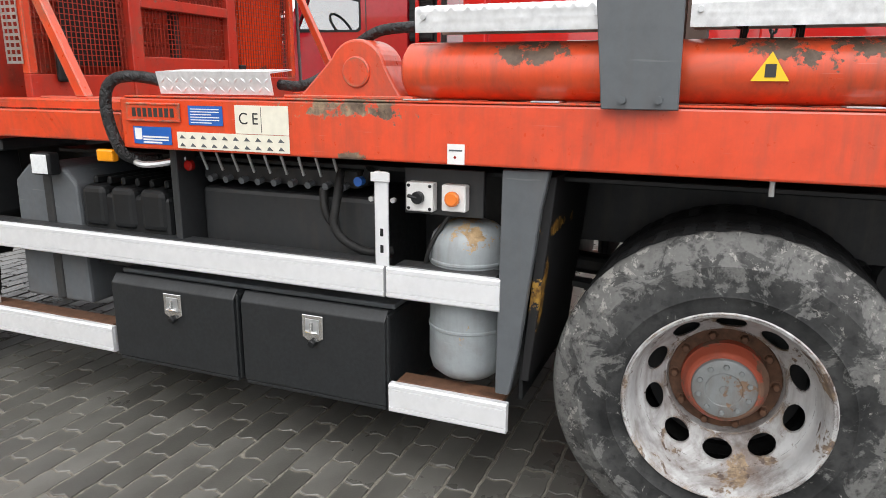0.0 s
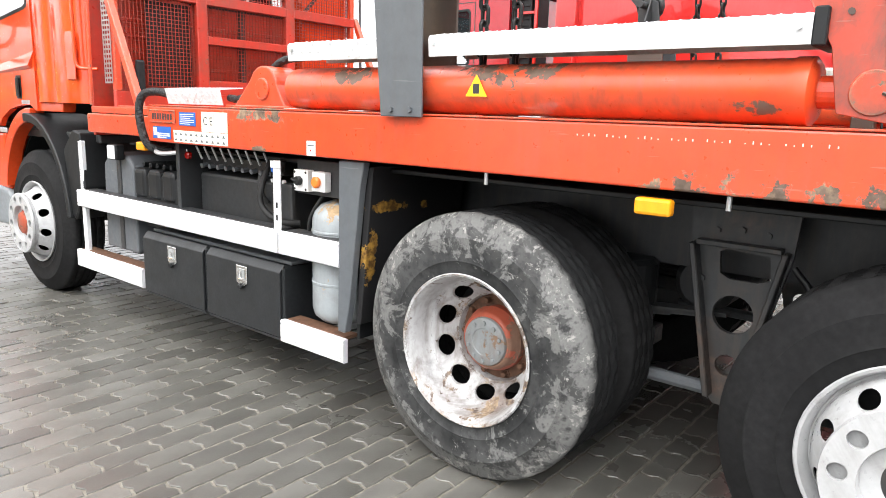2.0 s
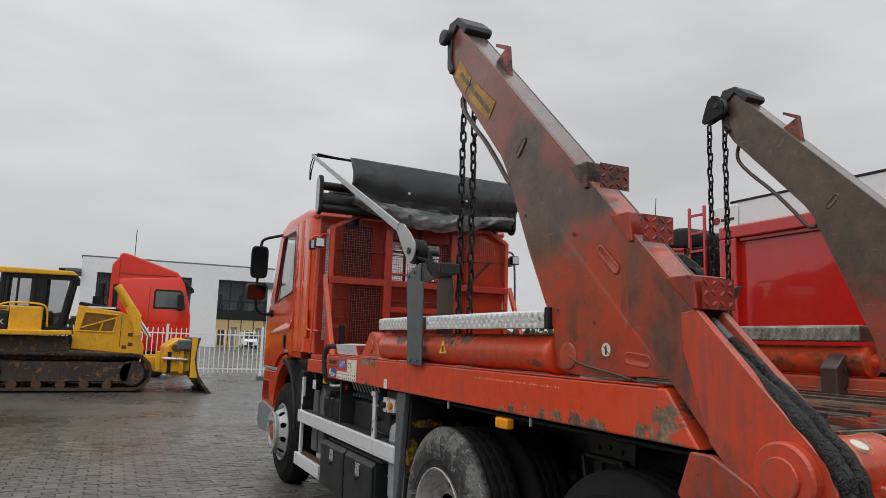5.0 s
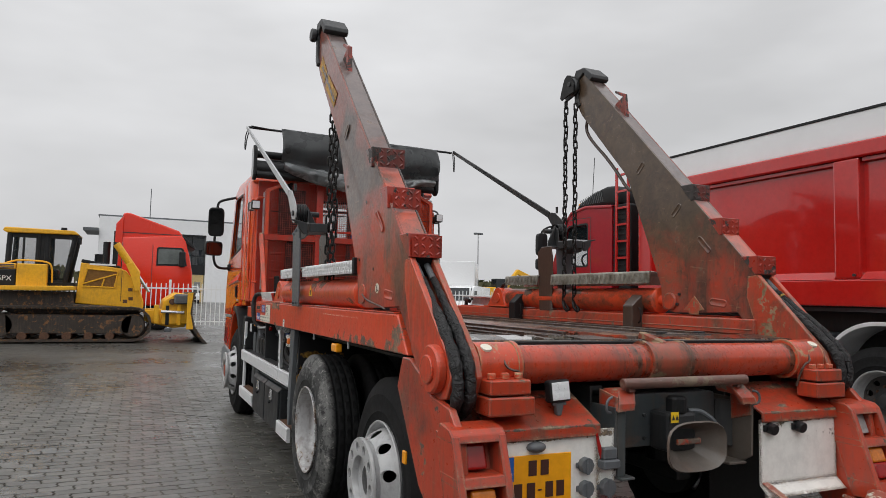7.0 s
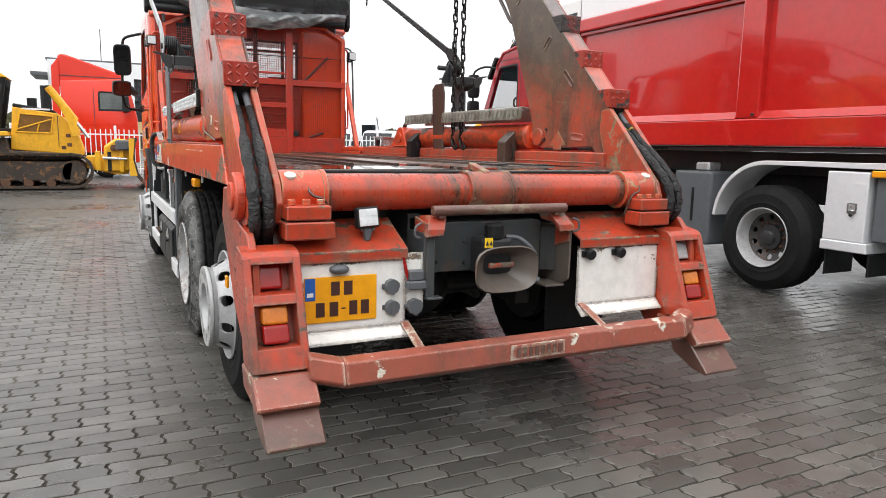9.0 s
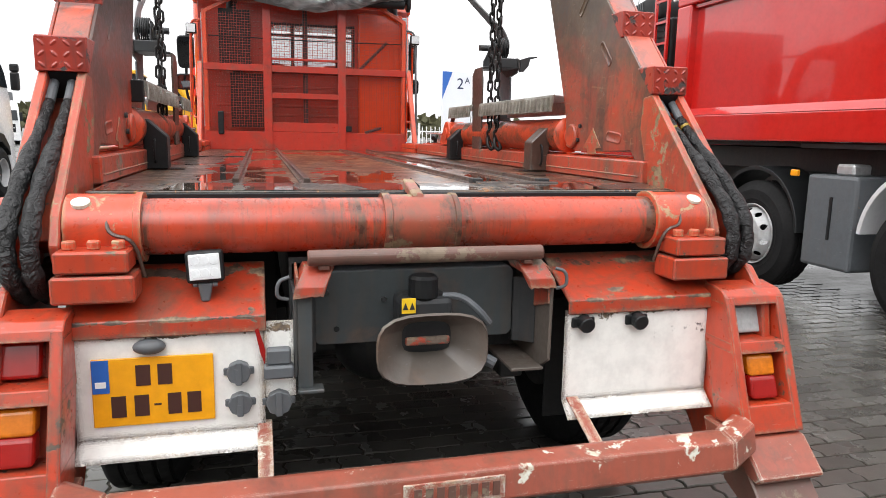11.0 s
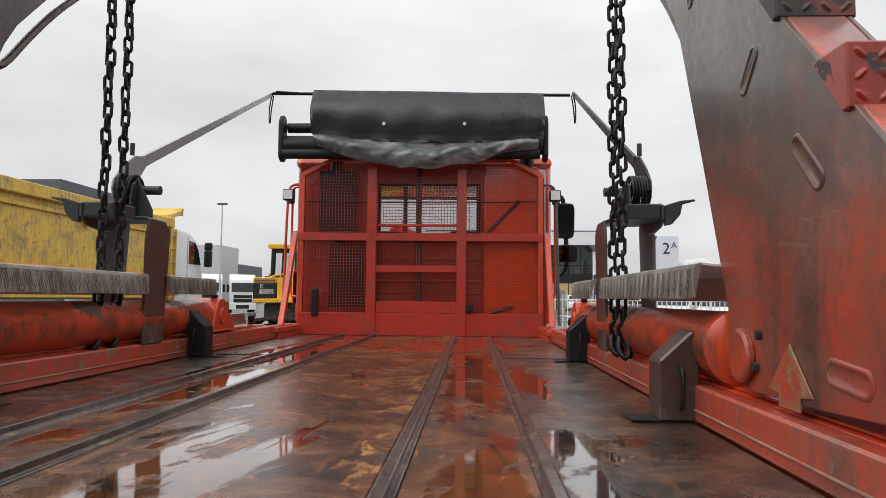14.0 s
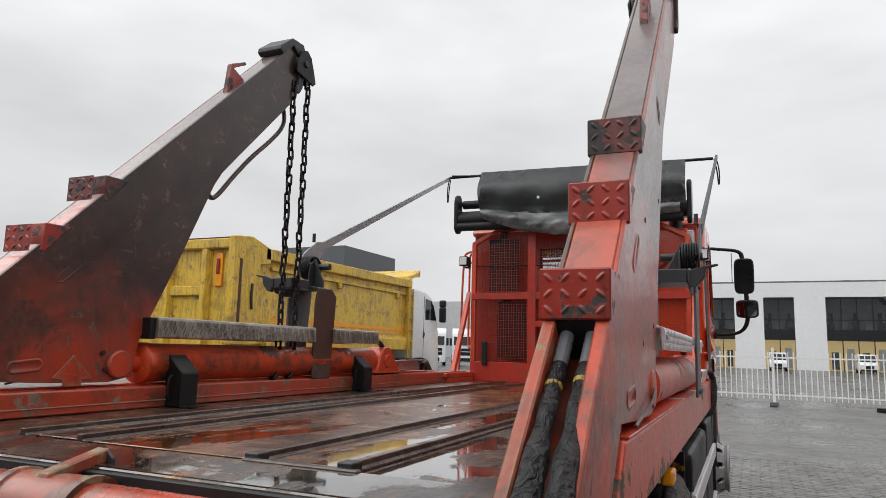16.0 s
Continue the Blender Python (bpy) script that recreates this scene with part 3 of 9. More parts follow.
def prismed(outline, a, b, axis="x", bevel=0.006, seg=1):
    bm = bmesh.new()
    prism(bm, outline, a, b, axis)
    return finish(bm, bevel, seg)


def rod(bm, p, q, r, n=12, r2=None):
    p, q = Vector(p), Vector(q)
    m = Matrix.Translation((p + q) / 2) @ (q - p).to_track_quat("Z", "Y").to_matrix().to_4x4()
    return bmesh.ops.create_cone(bm, cap_ends=True, segments=n, radius1=r, radius2=r if r2 is None else r2, depth=(q - p).length, matrix=m)["verts"]


def rodded(p, q, r, n=16, bevel=0.0, r2=None):
    bm = bmesh.new()
    rod(bm, p, q, r, n, r2)
    return finish(bm, bevel)


def tube(bm, points, r, n=8, rounds=4):
    """A bent round bar through points, smoothed."""
    pts = [Vector(p) for p in points]
    for _ in range(rounds if len(pts) > 2 else 0):
        out = [pts[0]]
        for a, b in zip(pts, pts[1:]):
            out += [a.lerp(b, 0.25), a.lerp(b, 0.75)]
        pts = out + [pts[-1]]
        if len(pts) > 60:
            break
    rings = []
    side = None
    for i, p in enumerate(pts):
        d = (pts[min(i + 1, len(pts) - 1)] - pts[max(i - 1, 0)]).normalized()
        if side is None:
            side = d.orthogonal().normalized()
        side = (side - d * side.dot(d)).normalized()
        up = d.cross(side)
        rr = r(i / (len(pts) - 1)) if callable(r) else r
        rings.append([bm.verts.new(p + rr * (math.cos(a) * side + math.sin(a) * up)) for a in (2 * math.pi * k / n for k in range(n))])
    for a, b in zip(rings, rings[1:]):
        for k in range(n):
            bm.faces.new((a[k], a[(k + 1) % n], b[(k + 1) % n], b[k]))
    bm.faces.new(list(reversed(rings[0])))
    bm.faces.new(rings[-1])


def tubed(points, r, n=8, rounds=3):
    bm = bmesh.new()
    tube(bm, points, r, n, rounds)
    return finish(bm)


def lathe(bm, profile, n=48, m=None):
    """Turns a profile of (radius, x) round the x axis."""
    rings = [[bm.verts.new((x, r * math.cos(2 * math.pi * k / n), r * math.sin(2 * math.pi * k / n))) for k in range(n)] for r, x in profile]
    for a, b in zip(rings, rings[1:]):
        for k in range(n):
            bm.faces.new((a[k], a[(k + 1) % n], b[(k + 1) % n], b[k]))
    vs = [v for ring in rings for v in ring]
    if m is not None:
        bmesh.ops.transform(bm, matrix=m, verts=vs)
    return rings


def lozenges(bm, origin, u, v, nu, nv, pitch, size=0.012, lift=0.0022):
    """Raised tread marks on a plate: origin, two unit directions, counts."""
    u, v = Vector(u).normalized(), Vector(v).normalized()
    n = u.cross(v)
    for i in range(nu):
        for j in range(nv):
            c = Vector(origin) + u * pitch * (i + 0.5) + v * pitch * (j + 0.5)
            a = (u + v if (i + j) % 2 else u - v).normalized()
            b = n.cross(a)
            ring = [bm.verts.new(c + a * size), bm.verts.new(c + b * size * 0.32), bm.verts.new(c - a * size), bm.verts.new(c - b * size * 0.32)]
            top = bm.verts.new(c + n * lift)
            for k in range(4):
                bm.faces.new((ring[k], ring[(k + 1) % 4], top))


def text_part(name, words, size, mat, parent, m, extrude=0.0006):
    cu = bpy.data.curves.new(name, "FONT")
    cu.body = words
    cu.size = size
    cu.extrude = extrude
    cu.align_x, cu.align_y = "CENTER", "CENTER"
    tmp = bpy.data.objects.new(name, cu)
    scene.collection.objects.link(tmp)
    me = bpy.data.meshes.new_from_object(tmp.evaluated_get(bpy.context.evaluated_depsgraph_get()))
    bpy.data.objects.remove(tmp)
    me.materials.clear()
    me.materials.append(M[mat])
    return part(name, me, mat, parent, at=m)


# ---- ground ----
bm = bmesh.new()
bmesh.ops.create_grid(bm, x_segments=2, y_segments=2, size=900)
ground = part("ground", bm, "paving", at=pose(0, 0, -0.006))
bm = bmesh.new()
bmesh.ops.create_grid(bm, x_segments=1, y_segments=1, size=1, matrix=Matrix.Diagonal((6.34, 7.86, 1, 1)))
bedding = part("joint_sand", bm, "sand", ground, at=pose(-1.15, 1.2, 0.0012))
tagged(ground, "wet grey concrete block paving of the open truck yard", "ground", kind="structure")


# ---- wheels ----
def tyre_mesh(name, mat, r=0.541, width=0.30):
    """Tyre with shoulder, sidewall ridges and tread grooves; the outer face looks along +x, at x = 0."""
    bm = bmesh.new()
    prof = [(0.288, -0.035), (0.300, -0.012), (0.325, -0.006), (0.352, 0.000), (0.356, 0.003), (0.362, 0.000), (0.405, 0.004), (0.448, 0.002), (0.452, -0.003), (0.478, -0.012), (0.482, -0.018), (r - 0.018, -0.034), (r - 0.004, -0.048)]
    w = width - 0.10
    for k in range(4):
        a = -0.050 - k * w / 4
        prof += [(r, a - 0.006), (r, a - w / 4 + 0.016), (r - 0.014, a - w / 4 + 0.014), (r - 0.014, a - w / 4 + 0.002)]
    prof += [(r, -width + 0.05), (0.478, -width + 0.012), (0.405, -width), (0.30, -width + 0.02), (0.288, -width + 0.05)]
    rings = lathe(bm, prof, 144)
    for i, ring in enumerate(rings):
        if prof[i][0] > r - 0.010:
            for k, v in enumerate(ring):
                if (k // 2 + i // 2) % 2 == 0 and prof[i][1] < -0.08:
                    v.co.y *= 0.990
                    v.co.z *= 0.990
    bm.normal_update()
    finish(bm)
    for f in bm.faces:
        f.smooth = True
    for e in bm.edges:
        if len(e.link_faces) == 2 and e.calc_face_angle(0) > 0.7:
            e.smooth = False
    me = bpy.data.meshes.new(name)
    bm.to_mesh(me)
    bm.free()
    me.materials.append(M[mat])
    return me


def rim_mesh(name, mat, disc_x, bowl, hole_r, r_in=0.165, r_out=0.262, stretch=0.62, well=0.0, barrel=True):
    """Steel wheel: flange, barrel down to the disc at disc_x, ten hand holes cut through the disc."""
    bm = bmesh.new()
    prof = [(0.286, -0.06), (0.300, -0.016), (0.309, 0.002), (0.305, 0.008), (0.296, 0.004), (0.286, -0.016), (0.280, -0.04)]
    prof += [(0.275, -0.09), (0.268, -0.118), (r_out, -0.124)] if disc_x < -0.05 else [(0.278, -0.05), (0.272, -0.045), (r_out, disc_x * 0.3 - 0.02)]
    if barrel:
        lathe(bm, prof, 60)
    rim_x = prof[-1][1]
    n = 16
    for k in range(10):
        mid = 2 * math.pi * (k + 0.5) / 10
        half = math.pi / 10
        outer, inner, back = [], [], []
        for j in range(n):
            a = 2 * math.pi * j / n
            cu, cv = math.cos(a), math.sin(a)
            big = max(abs(cu), abs(cv))

            def point(u, v, dx=0.0):
                rr = (r_in + r_out) / 2 + v * (r_out - r_in) / 2
                th = mid + u * half
                tt = max(0.0, (rr - r_in) / (r_out - r_in))
                x = bowl + (rim_x - bowl) * tt ** (1.6 if bowl > 0 else 1.0) + dx
                return bm.verts.new((x, rr * math.cos(th), rr * math.sin(th)))
            e = hole_r / ((r_out - r_in) / 2)
            outer.append(point(cu / big, cv / big))
            inner.append(point(cu * e * stretch, cv * e))
            back.append(point(cu * e * stretch, cv * e, -0.014))
        for j in range(n):
            i2 = (j + 1) % n
            bm.faces.new((outer[j], outer[i2], inner[i2], inner[j]))
            bm.faces.new((inner[j], inner[i2], back[i2], back[j]))
    bmesh.ops.remove_doubles(bm, verts=bm.verts, dist=0.0008)
    if well:
        lathe(bm, [(r_in, bowl), (r_in - 0.005, bowl - 0.003), (r_in - 0.010, bowl - well), (0.10, bowl - well - 0.004)], 60)
    else:
        lathe(bm, [(r_in, bowl), (0.150, bowl + 0.004), (0.128, bowl + 0.002), (0.05, bowl - 0.01)], 60)
    bmesh.ops.recalc_face_normals(bm, faces=bm.faces)
    me = bpy.data.meshes.new(name)
    for f in bm.faces:
        f.smooth = True
    for e in bm.edges:
        if len(e.link_faces) == 2 and e.calc_face_angle(0) > 0.6:
            e.smooth = False
    bm.to_mesh(me)
    bm.free()
    me.materials.append(M[mat])
    return me


def lathed(profile, mat, name, n=40):
    bm = bmesh.new()
    lathe(bm, profile, n)
    finish(bm)
    me = bpy.data.meshes.new(name)
    for f in bm.faces:
        f.smooth = True
    for e in bm.edges:
        if len(e.link_faces) == 2 and e.calc_face_angle(0) > 0.6:
            e.smooth = False
    bm.to_mesh(me)
    bm.free()
    me.materials.append(M[mat])
    return me


def holed_plate(outline, holes, x0, x1):
    """A flat plate in the plane of y and z, with round or square holes cut through it."""
    bm = bmesh.new()
    for loop in [outline] + holes:
        vs = [bm.verts.new((x0, y, z)) for y, z in loop]
        for a, b in zip(vs, vs[1:] + vs[:1]):
            bm.edges.new((a, b))
    bmesh.ops.triangle_fill(bm, edges=bm.edges[:], use_beauty=True, use_dissolve=False)
    grown = bmesh.ops.extrude_face_region(bm, geom=bm.faces[:])
    bmesh.ops.translate(bm, vec=(x1 - x0, 0, 0), verts=[v for v in grown["geom"] if isinstance(v, bmesh.types.BMVert)])
    return finish(bm)


def circle(y, z, r, n=24):
    return [(y + r * math.cos(2 * math.pi * k / n), z + r * math.sin(2 * math.pi * k / n)) for k in range(n)]


def nut_ring_mesh():
    """A pressed ring with ten oval holes that stands out over the wheel nuts."""
    r_in, r_out = 0.132, 0.222
    holes = [circle(0, 0, r_in, 40)] + [circle(0.177 * math.cos(a), 0.177 * math.sin(a), 0.026, 14) for a in [2 * math.pi * k / 10 for k in range(10)]]
    bm = holed_plate(circle(0, 0, r_out, 60), holes, 0.104, 0.118)
    lathe(bm, [(r_out - 0.0005, 0.118), (r_out + 0.003, 0.112), (r_out + 0.003, 0.100), (r_out - 0.004, 0.094), (r_out - 0.008, 0.070)], 60)
    lathe(bm, [(r_in + 0.0005, 0.118), (r_in - 0.003, 0.112), (r_in - 0.002, 0.050)], 60)
    bmesh.ops.recalc_face_normals(bm, faces=bm.faces)
    me = bpy.data.meshes.new("nut ring")
    for f in bm.faces:
        f.smooth = True
    for e in bm.edges:
        if len(e.link_faces) == 2 and e.calc_face_angle(0) > 0.6:
            e.smooth = False
    bm.to_mesh(me)
    bm.free()
    me.materials.append(M["rim_clean"])
    return me


WHEEL = {
    "ring": nut_ring_mesh(),
    "worn": tyre_mesh("worn tyre", "tyre_worn"), "tyre": tyre_mesh("tyre", "tyre"), "wide": tyre_mesh("wide tyre", "tyre", 0.541, 0.34),
    "dish": rim_mesh("dished rim", "rim", -0.125, -0.215, 0.026, 0.190, 0.262, 0.92, 0.035), "bulge": rim_mesh("front rim", "rim_clean", -0.02, 0.080, 0.021, 0.205, 0.268),
    "plain": lathed([(0.286, -0.06), (0.300, -0.016), (0.309, 0.002), (0.305, 0.008), (0.296, 0.004), (0.286, -0.016), (0.280, -0.04), (0.275, -0.09), (0.255, -0.12), (0.250, -0.19)], "rim_clean", "deep rim", 60),
    "plain_disc": rim_mesh("dark wheel disc", "frame_grey", -0.125, -0.165, 0.029, 0.165, 0.254, 0.7, 0.0, False),
    "hub_drive": lathed([(0.0001, -0.160), (0.110, -0.160), (0.117, -0.165), (0.122, -0.172), (0.130, -0.205), (0.137, -0.212), (0.139, -0.252)], "hub_rust", "drive hub"),
    "cap_drive": lathed([(0.0001, -0.142), (0.012, -0.142), (0.014, -0.145), (0.055, -0.145), (0.058, -0.142), (0.090, -0.144), (0.099, -0.149), (0.102, -0.156), (0.103, -0.162)], "frame_light", "drive hub cap", 40),
    "cap_bolt": lathed([(0.0001, 0.008), (0.008, 0.008), (0.0095, 0.005), (0.0095, -0.004)], "frame_light", "cap bolt", 6),
    "hub_front": lathed([(0.0001, 0.118), (0.060, 0.116), (0.080, 0.106), (0.088, 0.085), (0.120, 0.072), (0.130, 0.055)], "hub_rust", "front hub"),
    "hub_tag": lathed([(0.0001, 0.080), (0.075, 0.078), (0.095, 0.066), (0.130, 0.058)], "frame_grey", "tag hub"),
    "rust_ring": lathed([(0.179, -0.249), (0.176, -0.246), (0.13, -0.246), (0.12, -0.249)], "rust", "bolt ring"),
    "drum": lathed([(0.0001, -0.290), (0.255, -0.290), (0.255, -0.36), (0.0001, -0.36)], "dark", "brake drum"),
    "nut": lathed([(0.0001, 0.028), (0.010, 0.028), (0.0135, 0.024), (0.0135, 0.004), (0.020, 0.002), (0.020, -0.004)], "rust", "wheel nut", 6),
    "hub_dark": lathed([(0.0001, -0.075), (0.060, -0.075), (0.068, -0.08), (0.085, -0.115), (0.13, -0.122), (0.14, -0.17)], "dark", "dark hub"),
}


def wheel(parent, x, y, s, kind, mat="tyre", z=0.469, label=""):
    """A wheel on side s (-1: the truck's left), its outer face at x."""
    m = pose(s * x, y, z, 0, 0, 0 if s > 0 else 180) @ Matrix.Rotation(y * 1.7, 4, "X")
    w = part("wheel", WHEEL[mat], None, parent, label, at=m)
    if kind == "drive":
        part("inner_tyre", WHEEL["tyre"], None, w, at=pose(-0.335, 0, 0))
        part("rim", WHEEL["dish"], None, w, "silver dished rim with chipped paint")
        hub = part("hub", WHEEL["hub_drive"], None, w, "rusty orange hub with a grey cap")
        part("hub_cap", WHEEL["cap_drive"], None, w)
        part("rust_ring", WHEEL["rust_ring"], None, w, "brown rusty bolt ring")
        for k in range(10):
            a = 2 * math.pi * (k + 0.5) / 10
            part("cap_bolt", WHEEL["cap_bolt"], None, w, at=pose(-0.145, 0.080 * math.cos(a), 0.080 * math.sin(a)))
        ring, face = 0.159, -0.246
    elif kind == "plain":
        part("rim", WHEEL["plain"], None, w)
        part("wheel_disc", WHEEL["plain_disc"], None, w)
        part("hub", WHEEL["hub_dark"], None, w, "dark grey hub")
        ring, face = 0.156, -0.165
    else:
        part("rim", WHEEL["bulge"], None, w, "silver rim with ten holes")
        part("hub", WHEEL["hub_front" if kind == "front" else "hub_tag"], None, w, "faded red hub cap" if kind == "front" else "silver hub flange")
        part("nut_ring", WHEEL["ring"], None, w, "silver wheel nut ring with ten holes")
        ring, face = 0.135, 0.078
    part("brake_drum", WHEEL["drum"], None, w)
    for k in range(10 if face < 0 else 0):
        a = 2 * math.pi * k / 10
        part("wheel_nut", WHEEL["nut"], None, w, at=pose(face, ring * math.cos(a), ring * math.sin(a)))
    return w


# ---- the skip loader truck ----
truck = thing("skip_loader_truck", "orange skip loader truck with raised lifting arms on wet paving", "truck", pose(-0.023, 0, 0.07, 0, 0, 0.55))
W = 1.232
wheel(truck, W - 0.005, 0.0, -1, "drive", "worn", label="scuffed grey drive tyre with a chipped silver rim")
wheel(truck, W - 0.005, 0.0, 1, "drive", "worn")
for s in (-1, 1):
    wheel(truck, W - 0.045, 4.12, s, "front")
    wheel(truck, W - 0.065, -1.485, s, "tag", "wide")

# chassis
for s in (-1, 1):
    bm = bmesh.new()
    prism(bm, [(s * 0.365, 0.78), (s * 0.435, 0.78), (s * 0.435, 1.05), (s * 0.365, 1.05), (s * 0.365, 1.03), (s * 0.425, 1.03), (s * 0.425, 0.80), (s * 0.365, 0.80)], -2.35, 5.2, "y")
    part("chassis_rail", finish(bm), "dark", truck)
for y in (3.6, 2.2, 0.75, -0.75, -2.0):
    part("cross_member", slab(-0.39, 0.39, y - 0.05, y + 0.05, 0.82, 1.0), "dark", truck)
for y in (4.12, 0.0, -1.485):
    part("axle", rodded((-0.9, y, 0.5), (0.9, y, 0.5), 0.075, 16, 0.01), "dark", truck)
for y in (0.0, -1.485):
    bm = bmesh.new()
    bmesh.ops.create_uvsphere(bm, u_segments=20, v_segments=12, radius=0.22, matrix=pose(0, y, 0.52))
    part("differential", finish(bm), "dark", truck, smooth=40)
    for s in (-1, 1):
        part("air_spring", rodded((s * 0.5, y - 0.35, 0.52), (s * 0.5, y - 0.35, 0.80), 0.12, 20, 0.02), "black", truck)
        part("spring_beam", slab(s * 0.45, s * 0.55, y - 0.5, y + 0.45, 0.44, 0.52), "dark", truck)

# gearbox, shaft and black sheets under the frame
part("gearbox", slab(-0.28, 0.28, 2.5, 3.5, 0.45, 0.98, 0.05, 2), "dark", truck)
part("drive_shaft", rodded((0, 2.5, 0.68), (0, 0.2, 0.54), 0.055, 16), "dark", truck)
# unseen black sheets and right-side boxes, added to block light under the truck
part("frame_floor", slab(-1.05, 1.05, -1.95, 2.9, 1.11, 1.13, 0.004), "black", truck)
part("fuel_tank", slab(0.50, 1.19, 0.80, 2.30, 0.32, 1.02, 0.05, 3), "black", truck)
part("battery_locker", slab(0.50, 1.19, 2.36, 3.20, 0.34, 1.05, 0.02, 2), "black", truck)
for s in (-1, 1):
    for y in (0.66, -2.02):
        part("splash_sheet", slab(s * 0.47, s * 1.15, y - 0.008, y + 0.008, 0.34 if y > 0 else 0.62, 1.10, 0.003), "black", truck)

# suspension hanger between the rear axles, a tapered casting with holes through it
for s in (-1, 1):
    outer = [(-1.02, 1.06), (-1.01, 0.91), (-0.885, 0.36), (-0.86, 0.30), (-0.79, 0.30), (-0.765, 0.33), (-0.65, 0.89), (-0.64, 1.06)]
    square = [(-0.945, 0.817), (-0.935, 0.905), (-0.775, 0.912), (-0.757, 0.90), (-0.765, 0.82), (-0.80, 0.80), (-0.90, 0.80)]
    hang = part("suspension_hanger", holed_plate(outer, [square, circle(-0.827, 0.665, 0.075), circle(-0.824, 0.464, 0.042)], s * 0.615, s * 0.640), "frame_grey", truck, "dark cast suspension hanger with round holes")
    for a, b in ((-1.005, -0.885), (-0.655, -0.765)):
        d = 0.022 if a < b else -0.022
        part("hanger_flange", prismed([(a, 0.93), (b, 0.34), (b + d, 0.34), (a + d, 0.93)], s * 0.6405, s * 0.70, "x", 0.004), "frame_grey", hang)
    part("hanger_lip", slab(s * 0.6405, s * 0.69, -0.98, -0.68, 0.925, 0.945, 0.003), "frame_grey", hang)
    for y, z in ((-0.74, 0.98), (-0.83, 0.99), (-0.92, 0.98), (-0.97, 0.80), (-0.70, 0.79)):
        part("hanger_bolt", rodded((s * 0.640, y, z), (s * 0.655, y, z), 0.014, 6), "frame_grey", hang)
    part("air_line", tubed([(s * 0.66, -1.02, 0.88), (s * 0.68, -1.10, 0.80), (s * 0.66, -1.12, 0.62), (s * 0.64, -1.05, 0.45)], 0.012, 8, 2), "black", truck, smooth=60)
    part("torque_rod", tubed([(s * 0.6, -1.25, 0.34), (s * 0.6, -0.2, 0.34)], 0.028, 10), "slate", truck)

# side beams of the tipping frame
for s in (-1, 1):
    bm = bmesh.new()
    prism(bm, [(2.31, 1.168), (2.31, 1.366), (-1.84, 1.366), (-1.99, 1.172)], s * 1.10, s * W)
    beam = part("side_beam", finish(bm, 0.008, 2), "orange_beam", truck, "orange side beam with rust patches along its edges")
    bm = bmesh.new()
    block(bm, s * 1.175 - 0.06, s * 1.175 + 0.06, -1.80, 2.28, 1.367, 1.374)
    part("beam_cap", finish(bm, 0.002), "orange_beam", beam)
    bm = bmesh.new()
    block(bm, min(s * 1.02, s * 1.19), max(s * 1.02, s * 1.19), 2.35, 3.16, 1.185, 1.305)
    block(bm, min(s * 1.02, s * 1.16), max(s * 1.02, s * 1.16), 2.32, 3.16, 1.307, 1.352)
    part("front_beam", finish(bm, 0.006), "orange", truck)
    part("inner_guide", slab(s * 1.05, s * 1.114, -2.0, 2.9, 1.264, 1.362), "guide", truck)
    part("weld_seam", rodded((s * 1.0495, -1.98, 1.296), (s * 1.0495, 2.88, 1.296), 0.0035, 8), "guide", truck)
    for k, y in enumerate((-0.30, 0.55, 0.98)):
        part("weld_strip", slab(s * (W - 0.10), s * (W + 0.004), y, y + 0.09, 1.374, 1.379, 0.001), "galv", beam)

# springs, brake chambers and reservoir added behind the wheels to darken the underbody
for s in (-1, 1):
    for k in range(5):
        half = 0.78 - 0.11 * k
        bm = bmesh.new()
        sweep = [(-half, 0.640 - 0.018 * k), (-half * 0.5, 0.605 - 0.020 * k), (0.0, 0.585 - 0.021 * k), (half * 0.5, 0.605 - 0.020 * k), (half, 0.640 - 0.018 * k)]
        prism(bm, sweep + [(y, z - 0.015) for y, z in reversed(sweep)], s * 0.47, s * 0.55)
        part("spring_leaf", finish(bm), "dark", truck)
    for y in (0.16, -1.22):
        part("brake_chamber", rodded((s * 0.50, y, 0.62), (s * 0.50, y + 0.20, 0.66), 0.085, 20, 0.015), "dark", truck, "dark round brake chamber")
part("air_reservoir", rodded((-0.36, -0.62, 0.70), (0.36, -0.62, 0.70), 0.13, 24, 0.03), "dark", truck, "dark air reservoir across the frame")

# deck with its guide bars, standing water on it
part("deck", slab(-1.05, 1.05, -2.265, 3.0, 1.215, 1.262, 0.004), "deck", truck, "wet rusty steel deck with shallow puddles")
for x0, x1, y0, y1 in ((-0.325, 0.285, -1.99, 2.75), (-0.585, -0.375, -1.98, 2.75), (0.335, 0.570, -1.98, 2.75), (-1.02, -0.63, 0.9, 2.8), (0.62, 1.02, 0.9, 2.8), (-1.03, 1.03, -2.255, -2.05)):
    if y1 < -2.0:
        part("deck_lip", prismed([(y0, 1.2625), (y0, 1.2640), (y1, 1.2735), (y1, 1.2625)], x0, x1, "x", 0.0), "deck", truck, "wet rear deck lip")
        continue
    part("deck_plate", slab(x0, x1, y0, y1, 1.2625, 1.2675, 0.002), "deck", truck)
